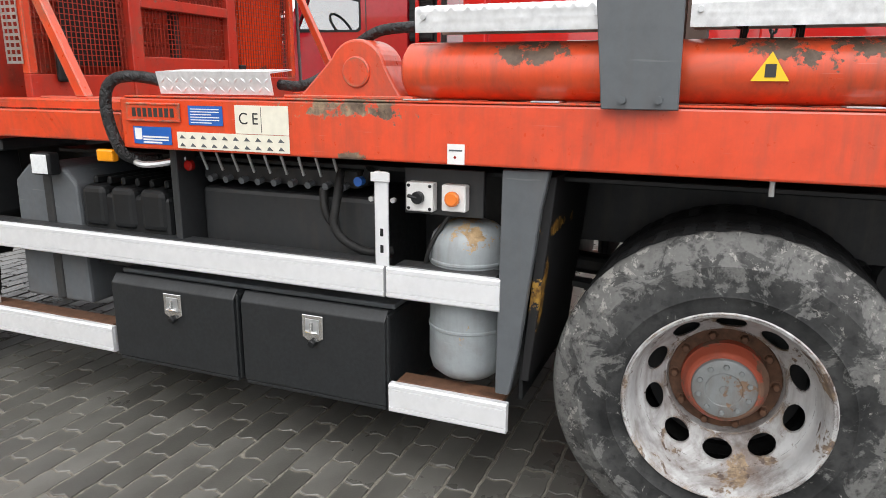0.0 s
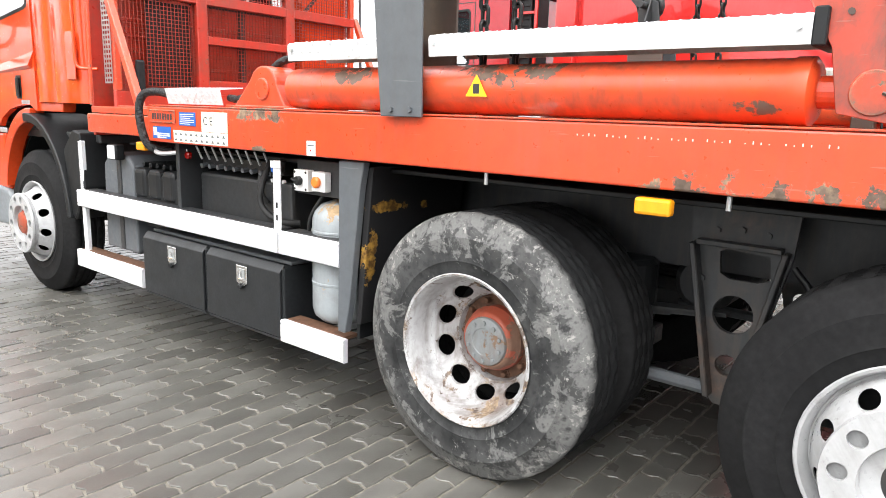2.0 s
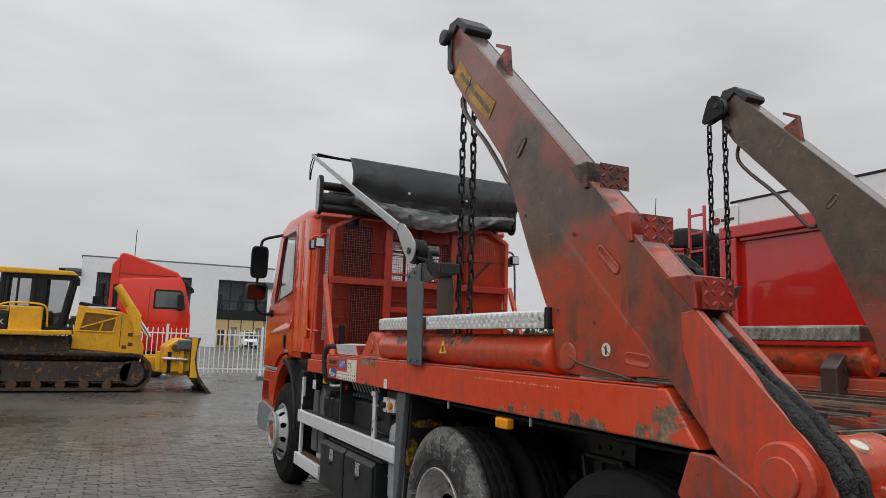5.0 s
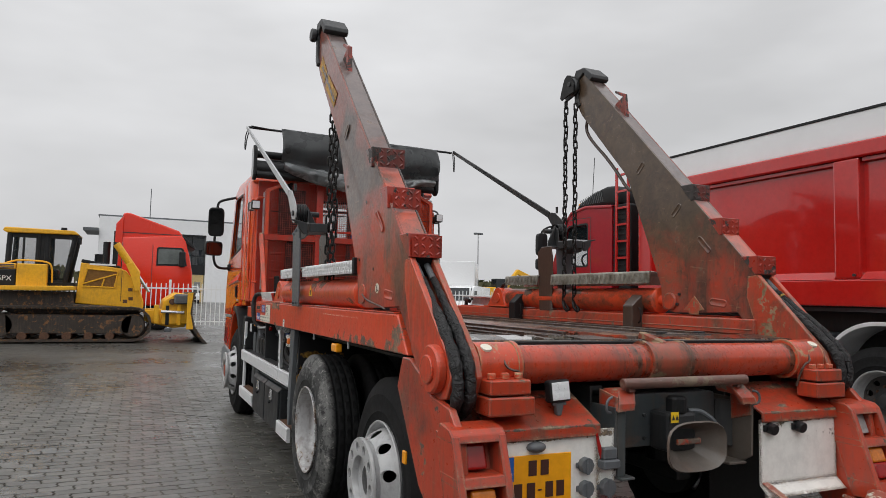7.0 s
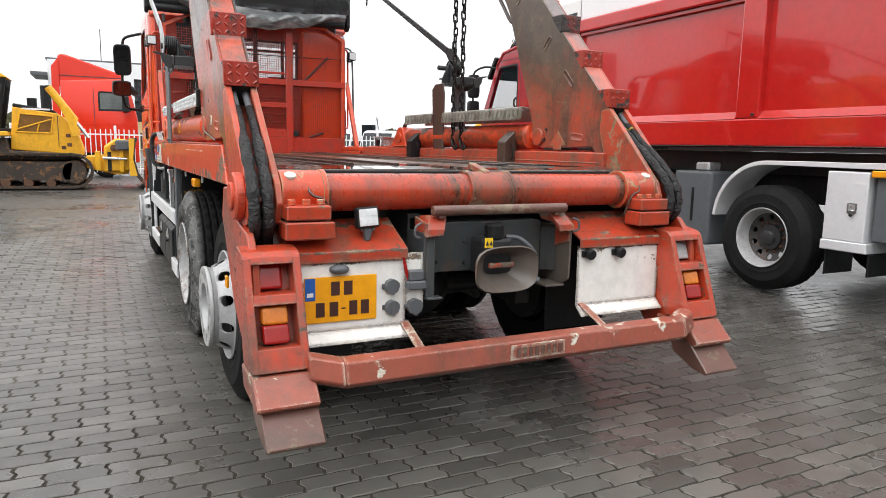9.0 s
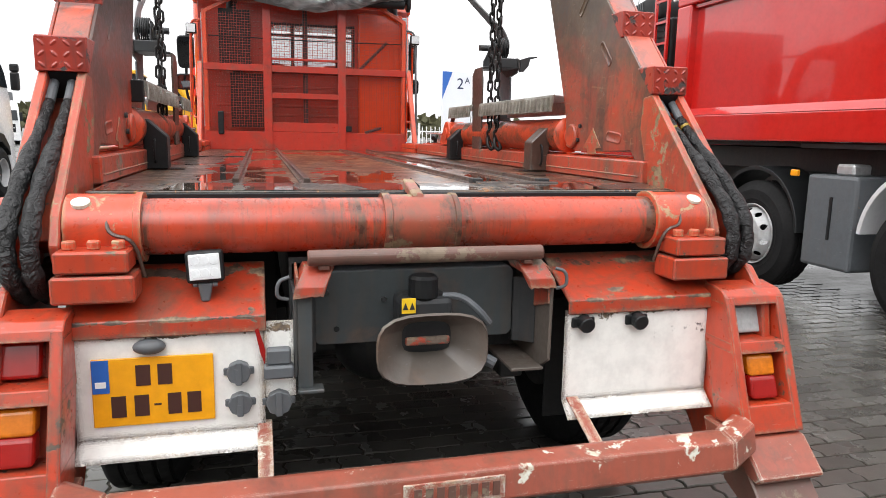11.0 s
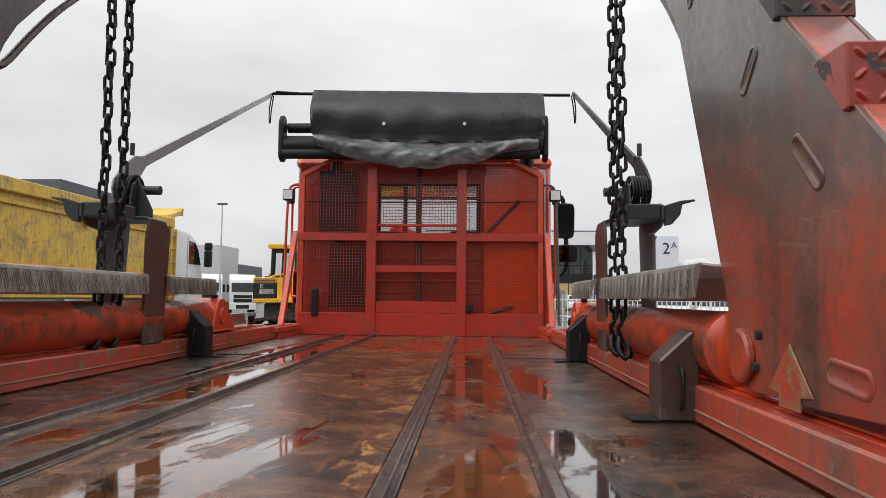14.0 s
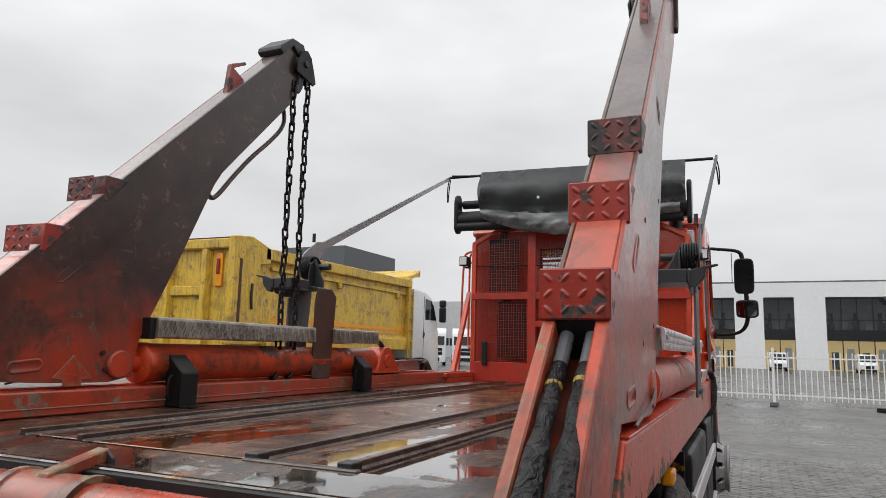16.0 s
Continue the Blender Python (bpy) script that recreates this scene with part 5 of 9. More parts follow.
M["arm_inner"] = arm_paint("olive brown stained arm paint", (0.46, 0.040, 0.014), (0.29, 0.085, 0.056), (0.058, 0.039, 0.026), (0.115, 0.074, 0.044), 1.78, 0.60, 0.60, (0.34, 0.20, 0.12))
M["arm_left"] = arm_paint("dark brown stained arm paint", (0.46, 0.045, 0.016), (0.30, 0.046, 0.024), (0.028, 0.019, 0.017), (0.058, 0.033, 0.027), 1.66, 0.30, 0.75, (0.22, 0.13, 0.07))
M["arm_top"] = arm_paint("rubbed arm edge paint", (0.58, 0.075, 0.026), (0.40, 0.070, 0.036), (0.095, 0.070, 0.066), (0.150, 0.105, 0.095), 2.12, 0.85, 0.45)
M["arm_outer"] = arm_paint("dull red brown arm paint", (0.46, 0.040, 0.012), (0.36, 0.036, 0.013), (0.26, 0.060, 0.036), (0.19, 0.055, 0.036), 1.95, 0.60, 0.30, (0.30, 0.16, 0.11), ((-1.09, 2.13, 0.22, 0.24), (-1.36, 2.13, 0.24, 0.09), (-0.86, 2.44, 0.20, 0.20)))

BODY = [(-0.175, 3.070), (-0.115, 3.160), (-0.105, 3.400), (-0.200, 3.445), (-2.005, 1.640), (-1.925, 1.555), (-2.36, 1.12), (-2.21, 1.06), (-2.03, 1.215), (-1.845, 1.405), (-1.585, 1.392), (-1.30, 1.386), (-1.175, 1.41), (-1.155, 1.575), (-1.0, 1.935), (-0.795, 2.395), (-0.74, 2.478)]
FLANGE = [(-1.93, 1.63), (-2.005, 1.640), (-2.44, 1.205), (-2.475, 1.12), (-2.43, 1.03), (-2.32, 1.005), (-2.21, 1.03), (-2.03, 1.20), (-1.92, 1.50)]
for s in (-1, 1):
    bm = bmesh.new()
    prism(bm, BODY, s * 1.092, s * 1.212)
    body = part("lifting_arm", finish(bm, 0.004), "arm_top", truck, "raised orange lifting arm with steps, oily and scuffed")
    bm = bmesh.new()
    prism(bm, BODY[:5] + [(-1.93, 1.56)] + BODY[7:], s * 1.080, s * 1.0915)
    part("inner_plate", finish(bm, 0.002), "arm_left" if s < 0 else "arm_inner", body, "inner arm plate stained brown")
    bm = bmesh.new()
    prism(bm, BODY[:5] + [(-1.93, 1.56)] + BODY[7:], s * 1.2125, s * 1.224)
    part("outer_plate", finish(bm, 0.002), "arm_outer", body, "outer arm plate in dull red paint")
    for x0, x1, mat in ((1.078, 1.108, "arm_flange"), (1.196, 1.226, "orange_arm")):
        bm = bmesh.new()
        prism(bm, FLANGE, s * x0, s * x1)
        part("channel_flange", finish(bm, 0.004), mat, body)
    for k, (y, z) in enumerate(((-1.477, 2.282), (-1.731, 2.022), (-2.015, 1.756))):
        mat = "step_black" if k == 0 else "step"
        bm = bmesh.new()
        prism(bm, [(y, z), (z - 3.645 + 0.01, z), (y + 0.02, z - 0.118), (y, z - 0.116)], s * 1.070, s * 1.232)
        finish(bm, 0.004)
        shelf = part("step", bm, mat, body, "red tread plate step blackened by boots")
        bm = bmesh.new()
        NX, NZ = 60, 42
        grid = []
        for i in range(NX + 1):
            col_ = []
            for j in range(NZ + 1):
                u, v = 0.156 * i / NX, 0.108 * j / NZ
                cu, cv = u % 0.039 - 0.0195, v % 0.036 - 0.018
                flip = 1 if (int(u / 0.039) + int(v / 0.036)) % 2 else -1
                a_, b_ = (cu + flip * cv) * 0.7071, (cu - flip * cv) * 0.7071
                up_ = max(0.0, 1 - (a_ / 0.0130) ** 2 - (b_ / 0.0042) ** 2)
                col_.append(bm.verts.new((s * 1.073 + s * u, y - 0.0012 - 0.0042 * min(1.0, 1.8 * up_), z - 0.112 + v)))
            grid.append(col_)
        for i in range(NX):
            for j in range(NZ):
                bm.faces.new((grid[i][j], grid[i + 1][j], grid[i + 1][j + 1], grid[i][j + 1]))
        part("tread_face", finish(bm), mat, shelf, smooth=60)
    for y, z, turn, half, wide, sides in ((-1.57, 1.85, 45, 0.055, 0.016, (1.2245, 1.0795)), (-1.69, 1.460, 5, 0.048, 0.018, (1.2245, 1.0795)), (-0.93, 2.48, -45, 0.036, 0.015, (1.2245, 1.0795)), (-1.31, 2.11, -45, 0.040, 0.015, (1.0795,))):
        for x in sides:
            rim_pts, inner_pts = [], []
            for k in range(20):
                a = 2 * math.pi * k / 20
                e = half if math.cos(a) > 0 else -half
                rim_pts.append((e + wide * 1.5 * math.cos(a), wide * 1.5 * math.sin(a)))
                inner_pts.append((e + wide * math.cos(a), wide * math.sin(a)))
            m = Matrix.Translation((s * x, y, z)) @ Matrix.Rotation(radians(turn), 4, "X")
            out = 0.0018 if x > 1.15 else -0.003
            bm = bmesh.new()
            ra = [bm.verts.new((0, p, q)) for p, q in rim_pts]
            rb = [bm.verts.new((s * out, p * 0.94, q * 0.9)) for p, q in rim_pts]
            rc = [bm.verts.new((s * out, p, q)) for p, q in inner_pts]
            rd = [bm.verts.new((s * out * 0.1, p * 0.97, q * 0.85)) for p, q in inner_pts]
            for lo, hi in ((ra, rb), (rb, rc), (rc, rd)):
                for k in range(20):
                    bm.faces.new((lo[k], lo[(k + 1) % 20], hi[(k + 1) % 20], hi[k]))
            bm.faces.new(rd)
            bmesh.ops.transform(bm, matrix=m, verts=bm.verts)
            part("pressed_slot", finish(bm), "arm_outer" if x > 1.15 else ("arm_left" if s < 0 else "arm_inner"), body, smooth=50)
    for y, z in ((-0.98, 2.12), (-1.36, 1.98), (-1.45, 1.60), (-1.20, 1.66)):
        part("rust_spot", rodded((s * 1.2235, y, z), (s * 1.2262, y, z), 0.009, 8), "brown", body)
    part("cylinder_pin", rodded((s * 1.06, -1.256, 1.463), (s * 1.231, -1.256, 1.463), 0.058, 28, 0.003), "orange_arm", body)
    part("pin_boss", rodded((s * 1.062, -1.256, 1.463), (s * 1.079, -1.256, 1.463), 0.062, 28, 0.004), "orange_arm", body)
    for y, z in ((-1.345, 1.515), (-1.325, 1.445)):
        part("pin_bolt", rodded((s * 1.068, y, z), (s * 1.079, y, z), 0.011, 6), "dark", body)
    part("arm_foot", prismed([(-1.484, 1.505), (-1.385, 1.405), (-1.435, 1.402), (-1.435, 1.376), (-1.525, 1.376), (-1.525, 1.403), (-1.575, 1.410)], s * 1.0755, s * 1.079, "x", 0.001), "arm_flange", body)
    part("grease_line", tubed([(s * 1.234, -1.275, 1.463), (s * 1.236, -1.34, 1.435), (s * 1.236, -1.45, 1.418), (s * 1.234, -1.56, 1.405), (s * 1.230, -1.66, 1.385)], 0.005, 6, 2), "brown", body)
    part("pivot_boss", rodded((s * 1.222, -2.33, 1.145), (s * 1.268, -2.33, 1.145), 0.105, 32, 0.008), "orange_arm", body)
    part("pivot_washer", rodded((s * 1.262, -2.33, 1.145), (s * 1.280, -2.33, 1.145), 0.062, 24, 0.004), "orange_arm", body)
    # head with the chain block
    part("head_cap", prismed([(-0.335, 3.365), (-0.330, 3.395), (-0.215, 3.488), (-0.10, 3.490), (-0.070, 3.440), (-0.085, 3.200), (-0.120, 3.150), (-0.160, 3.165), (-0.130, 3.230), (-0.130, 3.390), (-0.205, 3.442), (-0.300, 3.345)], s * 1.062, s * 1.242, "x", 0.006, 2), "dark", body, "dark steel head cap")
    GUARD = [(-0.130, 3.440), (-0.075, 3.458), (-0.030, 3.425), (0.010, 3.330), (0.030, 3.268), (0.005, 3.245), (-0.070, 3.262), (-0.175, 3.278), (-0.180, 3.345)]
    GUARD = [(y + (0.0 if s < 0 else 0.03), z) for y, z in GUARD]
    gx = 0.06 if s < 0 else 0.02
    for x in (0.985 + gx, 1.040 + gx):
        part("sheave_guard", prismed(GUARD, s * x, s * (x + 0.014), "x", 0.004, 2), "chain", body, "dark teardrop sheave guard plate")
    part("head_sheave", rodded((s * (1.0 + gx), -0.085, 3.345), (s * (1.039 + gx), -0.085, 3.345), 0.080, 28, 0.012), "dark", body)
    part("sheave_axle", rodded((s * (0.975 + gx), -0.085, 3.36), (s * (1.07 + gx), -0.085, 3.36), 0.022, 16, 0.004), "dark", body)
    part("head_plate", rodded((s * 1.243, -0.085, 3.40), (s * 1.285, -0.085, 3.40), 0.050, 24, 0.008), "dark", body)
    bm = bmesh.new()
    prism(bm, [(-0.700, 2.940), (-0.560, 3.080), (-0.655, 3.122), (-0.556, 3.178), (-0.562, 3.195), (-0.675, 3.140)], s * 1.13, s * 1.165)
    part("head_hook", finish(bm, 0.003), "step", body)
    part("guard_rod", tubed([(s * 1.15, -0.19, 3.09), (s * 1.15, -0.145, 3.02), (s * 1.15, -0.15, 2.93), (s * 1.15, -0.27, 2.80), (s * 1.15, -0.43, 2.66), (s * 1.15, -0.58, 2.50), (s * 1.15, -0.70, 2.355), (s * 1.15, -0.75, 2.335), (s * 1.15, -0.79, 2.39)], 0.014, 8, 2), "brown", body, smooth=60)
    # hoses in the channel, in black sleeves
    for k, x in enumerate((1.128, 1.186)):
        bm = bmesh.new()
        def bulge(f):
            return 0.014 + 0.0022 * math.sin(97 * f) + 0.002 * math.sin(43 * f + 1) + 0.012 * min(1, max(0, (f - 0.12) * 5))
        tube(bm, [(s * x, -2.00, 1.585), (s * x, -2.10, 1.50), (s * (x + 0.012), -2.32, 1.33), (s * (x + 0.02), -2.47, 1.20), (s * (x + 0.02), -2.51, 1.07), (s * (x + 0.01), -2.44, 0.965), (s * x, -2.28, 0.95), (s * x, -2.15, 1.02)], bulge, 12, 3)
        part("sleeved_hose", finish(bm), "sleeve", body, "sleeved black hose bundle", smooth=60)
        part("hose_end", rodded((s * x, -1.96, 1.625), (s * x, -2.05, 1.54), 0.017, 12), "slate", body)
    if s > 0:
        for x, y, z in ((1.128, -2.098, 1.501), (1.186, -2.088, 1.511)):
            part("hose_tag", rodded((s * x, y, z), (s * x, y - 0.009, z - 0.009), 0.0195, 12), "tape", body, "worn yellow tape on a hose")
    # black patch on the face paints the dark of the hose opening
    part("hose_hole", prismed([(-2.0105, 1.637), (-1.936, 1.556), (-1.926, 1.562), (-2.0, 1.644)], s * 1.1085, s * 1.1955, "x", 0.0), "black", body)
    if s < 0:
        # the left arm stands a little further forward
        for ob in (body, *body.children):
            for v in ob.data.vertices:
                f = min(1.0, max(0.0, (v.co.z - 1.5) / 0.6))
                v.co += Vector((-0.012 * f, 0.07 * f, 0.015 * f))
# yellow arm sticker with dark shapes in place of the maker's letters
lift = part("arm_sticker", prismed([(-0.165, 3.215), (-0.31, 3.055), (-0.235, 2.985), (-0.095, 3.145)], -1.2365, -1.2372, "x", 0.0), "sticker_faded", truck, "faded yellow maker sticker with dark lettering shapes")
part("sticker_patch", prismed([(-0.35, 3.02), (-0.60, 2.815), (-0.525, 2.735), (-0.275, 2.945)], -1.2365, -1.2372, "x", 0.0), "sticker_faded", lift)
for k in range(6):
    y, z = -0.20 - 0.062 * k, 3.105 - 0.060 * k
    bm = bmesh.new()
    block(bm, -1.2380, -1.2373, -0.014, 0.014, -0.038, 0.038, pose(0, y, z, -44, 0, 0))
    part("letter_shape", bm, "brown", lift)
for s, y, z in ((-1, -1.51, 1.495),):
    st = part("round_sticker", rodded((s * 1.2245, y, z), (s * 1.2265, y, z), 0.027, 24), "cream", truck, "round cream keep-off sticker")
    part("sign_shape", slab(s * 1.2268, s * 1.2275, y - 0.006, y + 0.006, z - 0.020, z + 0.010, 0.0), "brown", st)
    part("sign_shape", rodded((s * 1.2268, y, z + 0.015), (s * 1.2275, y, z + 0.015), 0.005, 10), "brown", st)
    part("sign_bar", slab(s * 1.2268, s * 1.2276, -0.024, 0.024, -0.002, 0.002, 0.0), "brown", st, at=Matrix.Translation((0, y, z)) @ Matrix.Rotation(radians(40), 4, "X"))

# torsion tube at the rear
TY, TZ = -2.345, 1.158
bm = bmesh.new()
lathe(bm, [(0.088, -0.89), (0.088, 0.89)], 48, pose(0, TY, TZ))
tor = part("torsion_tube", finish(bm), "orange_tube", truck, "orange rear torsion tube with rubbed paint", smooth=40)
bm = bmesh.new()
lathe(bm, [(0.088, -0.128), (0.103, -0.128), (0.104, -0.104), (0.098, -0.101), (0.099, 0.108), (0.104, 0.111), (0.103, 0.128), (0.088, 0.128)], 48, pose(0, TY, TZ))
part("centre_collar", finish(bm), "collar", tor, smooth=40)
for s in (-1, 1):
    bm = bmesh.new()
    lathe(bm, [(0.088, s * 0.865), (0.108, s * 0.865), (0.108, s * 0.885), (0.102, s * 0.887), (0.104, s * 1.075), (0.0001, s * 1.076)], 48, pose(0, TY, TZ))
    part("end_collar", finish(bm), "tube_end", tor, smooth=40)
    disc = part("round_sticker", rodded((s * 1.03, TY - 0.06, TZ + 0.076), (s * 1.03, TY - 0.065, TZ + 0.086), 0.026, 20), "cream", tor)
    # bolted bearing block
    bm = bmesh.new()
    block(bm, min(s * 0.87, s * 1.09), max(s * 0.87, s * 1.09), -2.56, -2.43, 0.968, 1.045)
    block(bm, min(s * 0.885, s * 1.08), max(s * 0.885, s * 1.08), -2.55, -2.42, 1.052, 1.115)
    blockp = part("bearing_block", finish(bm, 0.006), "orange_rear", truck, "orange bearing block held by three bolts")
    for k in range(3):
        x = s * (0.918 + 0.065 * k)
        bm = bmesh.new()
        rod(bm, (x, -2.495, 1.115), (x, -2.495, 1.140), 0.020, 6)
        part("bolt", finish(bm, 0.003), "tube_end", blockp)
    part("grease_pipe", tubed([(s * 0.96, -2.43, 1.20), (s * 0.95, -2.46, 1.15), (s * 0.88, -2.47, 1.14), (s * 0.86, -2.44, 1.02)], 0.006, 6, 2), "brown", blockp)
    # hood over the rear frame, with the board below it
    x0, x1 = (0.512, 1.075) if s < 0 else (0.490, 1.075)
    bm = bmesh.new()
    prism(bm, [(-2.28, 1.030), (-2.535, 0.908), (-2.538, 0.858), (-2.528, 0.858), (-2.525, 0.898), (-2.28, 1.020)], s * x0, s * x1)
    part("rear_hood", finish(bm, 0.003), "hood", truck, "orange folded hood over the rear lamps board")
    y0 = 0.430 if s < 0 else 0.485
    bm = bmesh.new()
    prism(bm, [(-2.515, 0.870), (-2.518, 0.545), (-2.575, 0.495), (-2.580, 0.497), (-2.524, 0.548), (-2.521, 0.870)], s * (0.52 if s < 0 else 0.485), s * 1.055)
    board = part("rear_board", finish(bm), "board", truck, "white painted rear board with chipped edges")
    if s < 0:
        part("socket_plate", slab(-0.425, -0.519, -2.522, -2.516, 0.64, 0.885, 0.002), "board", board)

    # side leg with the lamp housing
    bm = bmesh.new()
    prism(bm, [(-1.96, 1.165), (-1.90, 1.02), (-2.19, 0.62), (-2.62, 0.315), (-2.70, 0.315), (-2.60, 0.90), (-2.50, 1.0), (-2.30, 1.03), (-2.20, 1.10), (-2.05, 1.165)], s * 1.21, s * 1.243)
    leg = part("rear_leg", finish(bm, 0.005), "orange_rear", truck, "orange rear leg plate with knocked edges")
    bm = bmesh.new()
    prism(bm, [(-2.30, 1.01), (-2.52, 0.88), (-2.66, 0.32), (-2.50, 0.32), (-2.30, 0.55)], s * 1.062, s * 1.085)
    part("inner_leg", finish(bm, 0.004), "orange_rear", leg)
    # lamp housing: a frame with two pockets
    xa, xb = 1.045, 1.285
    def face_y(z):
        return -2.615 - (0.915 - z) * 0.36
    bm = bmesh.new()
    prism(bm, [(face_y(0.93) + 0.02, 0.935), (face_y(0.915), 0.915), (face_y(0.885), 0.885), (face_y(0.885) + 0.16, 0.885), (-2.50, 0.95)], s * xa, s * xb)
    house = part("lamp_housing", finish(bm, 0.003), "orange_rear", leg, "orange lamp housing with two deep pockets")
    bm = bmesh.new()
    prism(bm, [(face_y(0.765), 0.765), (face_y(0.725), 0.725), (face_y(0.725) + 0.16, 0.725), (face_y(0.765) + 0.16, 0.765)], s * xa, s * xb)
    part("housing_bridge", finish(bm, 0.003), "orange_rear", house)
    bm = bmesh.new()
    prism(bm, [(face_y(0.560), 0.560), (face_y(0.47), 0.47), (face_y(0.47) + 0.16, 0.47), (face_y(0.560) + 0.16, 0.560)], s * xa, s * xb)
    part("housing_sill", finish(bm, 0.003), "orange_rear", house)
    for x in (xa + 0.0005, xb - 0.0345):
        bm = bmesh.new()
        prism(bm, [(face_y(0.913) - 0.002, 0.913), (face_y(0.472) - 0.002, 0.472), (face_y(0.472) + 0.158, 0.472), (face_y(0.913) + 0.158, 0.913)], s * x, s * (x + 0.034))
        part("housing_side", finish(bm, 0.003), "orange_rear", house)
    bm = bmesh.new()
    prism(bm, [(face_y(0.9) + 0.11, 0.9), (face_y(0.48) + 0.11, 0.48), (face_y(0.48) + 0.15, 0.48), (face_y(0.9) + 0.15, 0.9)], s * (xa + 0.03), s * (xb - 0.03))
    part("housing_back", finish(bm, 0.003), "orange_rear", house)
    for z0, z1, mat, d in ((0.775, 0.875, "redlens" if s < 0 else "reverse", 0.06), (0.57, 0.645, "redlens", 0.02), (0.645, 0.715, "amber_lamp", 0.02)):
        bm = bmesh.new()
        zm = (z0 + z1) / 2
        prism(bm, [(face_y(z0) + d, z0), (face_y(z1) + d, z1), (face_y(z1) + d + 0.06, z1), (face_y(z0) + d + 0.06, z0)], s * (xa + 0.068), s * (xb - 0.062))
        part("lamp_lens", finish(bm, 0.013, 3), mat, house)
    # stabiliser foot
    bm = bmesh.new()
    prism(bm, [(-2.78, 0.46), (-2.56, 0.46), (-2.60, 0.370), (-2.86, 0.338), (-2.885, 0.362)], s * 1.035, s * 1.285)
    part("foot_box", finish(bm, 0.006), "primer", leg)
    bm = bmesh.new()
    prism(bm, [(-2.80, 0.375), (-2.66, 0.375), (-2.70, 0.28), (-2.84, 0.220), (-2.935, 0.205), (-2.955, 0.222)], s * 1.035, s * 1.268)
    part("stabiliser_foot", finish(bm, 0.006), "roller", leg, "worn brown steel stabiliser foot")
    part("strut", prismed([(-2.52, 0.56), (-2.50, 0.56), (-2.72, 0.47), (-2.74, 0.47)], s * 0.50, s * 0.545, "x", 0.002), "primer", truck)
    part("side_marker", slab(s * 1.243, s * 1.257, -2.06, -2.02, 0.68, 0.74, 0.004), "amber", leg)

# rear bumper
bm = bmesh.new()
prism(bm, [(-2.80, 0.515), (-2.87, 0.505), (-2.89, 0.42), (-2.86, 0.395), (-2.77, 0.395), (-2.76, 0.50)], -0.93, 0.93)
bump_bar = part("rear_bumper", finish(bm, 0.006, 2), "primer", truck, "faded red rear bumper beam with flaking paint")
for s in (-1, 1):
    bm = bmesh.new()
    a = prism(bm, [(-2.80, 0.515), (-2.87, 0.505), (-2.89, 0.42), (-2.86, 0.395), (-2.77, 0.395), (-2.76, 0.50)], s * 0.93, s * 1.06)
    for v in a:
        if abs(v.co.x) > 1.0:
            v.co.y += 0.07
            v.co.z += 0.02
    part("bumper_end", finish(bm, 0.006), "primer", bump_bar)
plate = part("maker_plate", slab(-0.155, 0.145, -2.892, -2.884, 0.425, 0.495, 0.002), "primer", bump_bar)
for k in range(8):
    part("letter_shape", slab(-0.125 + 0.033 * k, -0.103 + 0.033 * k, -2.8955, -2.892, 0.437, 0.482, 0.001), "roller", plate)

# number plate, characters as plain bars
npl = part("number_plate", slab(-1.005, -0.668, -2.534, -2.526, 0.590, 0.797, 0.002), "numberplate", truck, "yellow two-line number plate, slightly scratched")
part("blue_strip", slab(-1.003, -0.957, -2.5365, -2.5345, 0.695, 0.795, 0.0), "blue", npl)
part("country_bar", slab(-0.995, -0.966, -2.5375, -2.5367, 0.712, 0.730, 0.0), "whiteplastic", npl)
for x0, x1, z0, z1 in ((-0.885, -0.845, 0.712, 0.775), (-0.825, -0.785, 0.712, 0.775), (-0.955, -0.915, 0.618, 0.683), (-0.892, -0.852, 0.618, 0.683), (-0.800, -0.762, 0.618, 0.683), (-0.745, -0.706, 0.618, 0.683), (-0.838, -0.818, 0.648, 0.654)):
    part("character_bar", slab(x0, x1, -2.5365, -2.5345, z0, z1, 0.0), "inkred", npl)
bm = bmesh.new()
bmesh.ops.create_uvsphere(bm, u_segments=20, v_segments=12, radius=1.0, matrix=pose(-0.845, -2.53, 0.828) @ Matrix.Diagonal((0.046, 0.030, 0.023, 1)))
part("plate_lamp", finish(bm), "slate", truck, "dark oval number plate lamp", smooth=60)
for x, z, r in ((-0.595, 0.735, 0.036), (-0.593, 0.635, 0.036), (-0.478, 0.630, 0.040)):
    bm = bmesh.new()
    rod(bm, (x, -2.524, z), (x, -2.556, z), r, 8)
    block(bm, x - r * 1.25, x + r * 1.25, -2.532, -2.524, z - 0.012, z + 0.012)
    block(bm, x - 0.010, x + 0.010, -2.562, -2.556, z - r, z + r)
    part("trailer_socket", finish(bm, 0.004), "slate", truck, "grey trailer socket with a flip lid")
bm = bmesh.new()
block(bm, -0.522, -0.432, -2.575, -2.522, 0.715, 0.755)
block(bm, -0.512, -0.440, -2.562, -2.522, 0.755, 0.805)
part("trailer_socket", finish(bm, 0.006), "slate", truck, "large grey trailer socket with a flip lid")
part("red_flap", prismed([(-0.545, 0.865), (-0.535, 0.87), (-0.515, 0.80), (-0.518, 0.755), (-0.53, 0.79)], -2.545, -2.54, "y", 0.0), "redlens", truck)
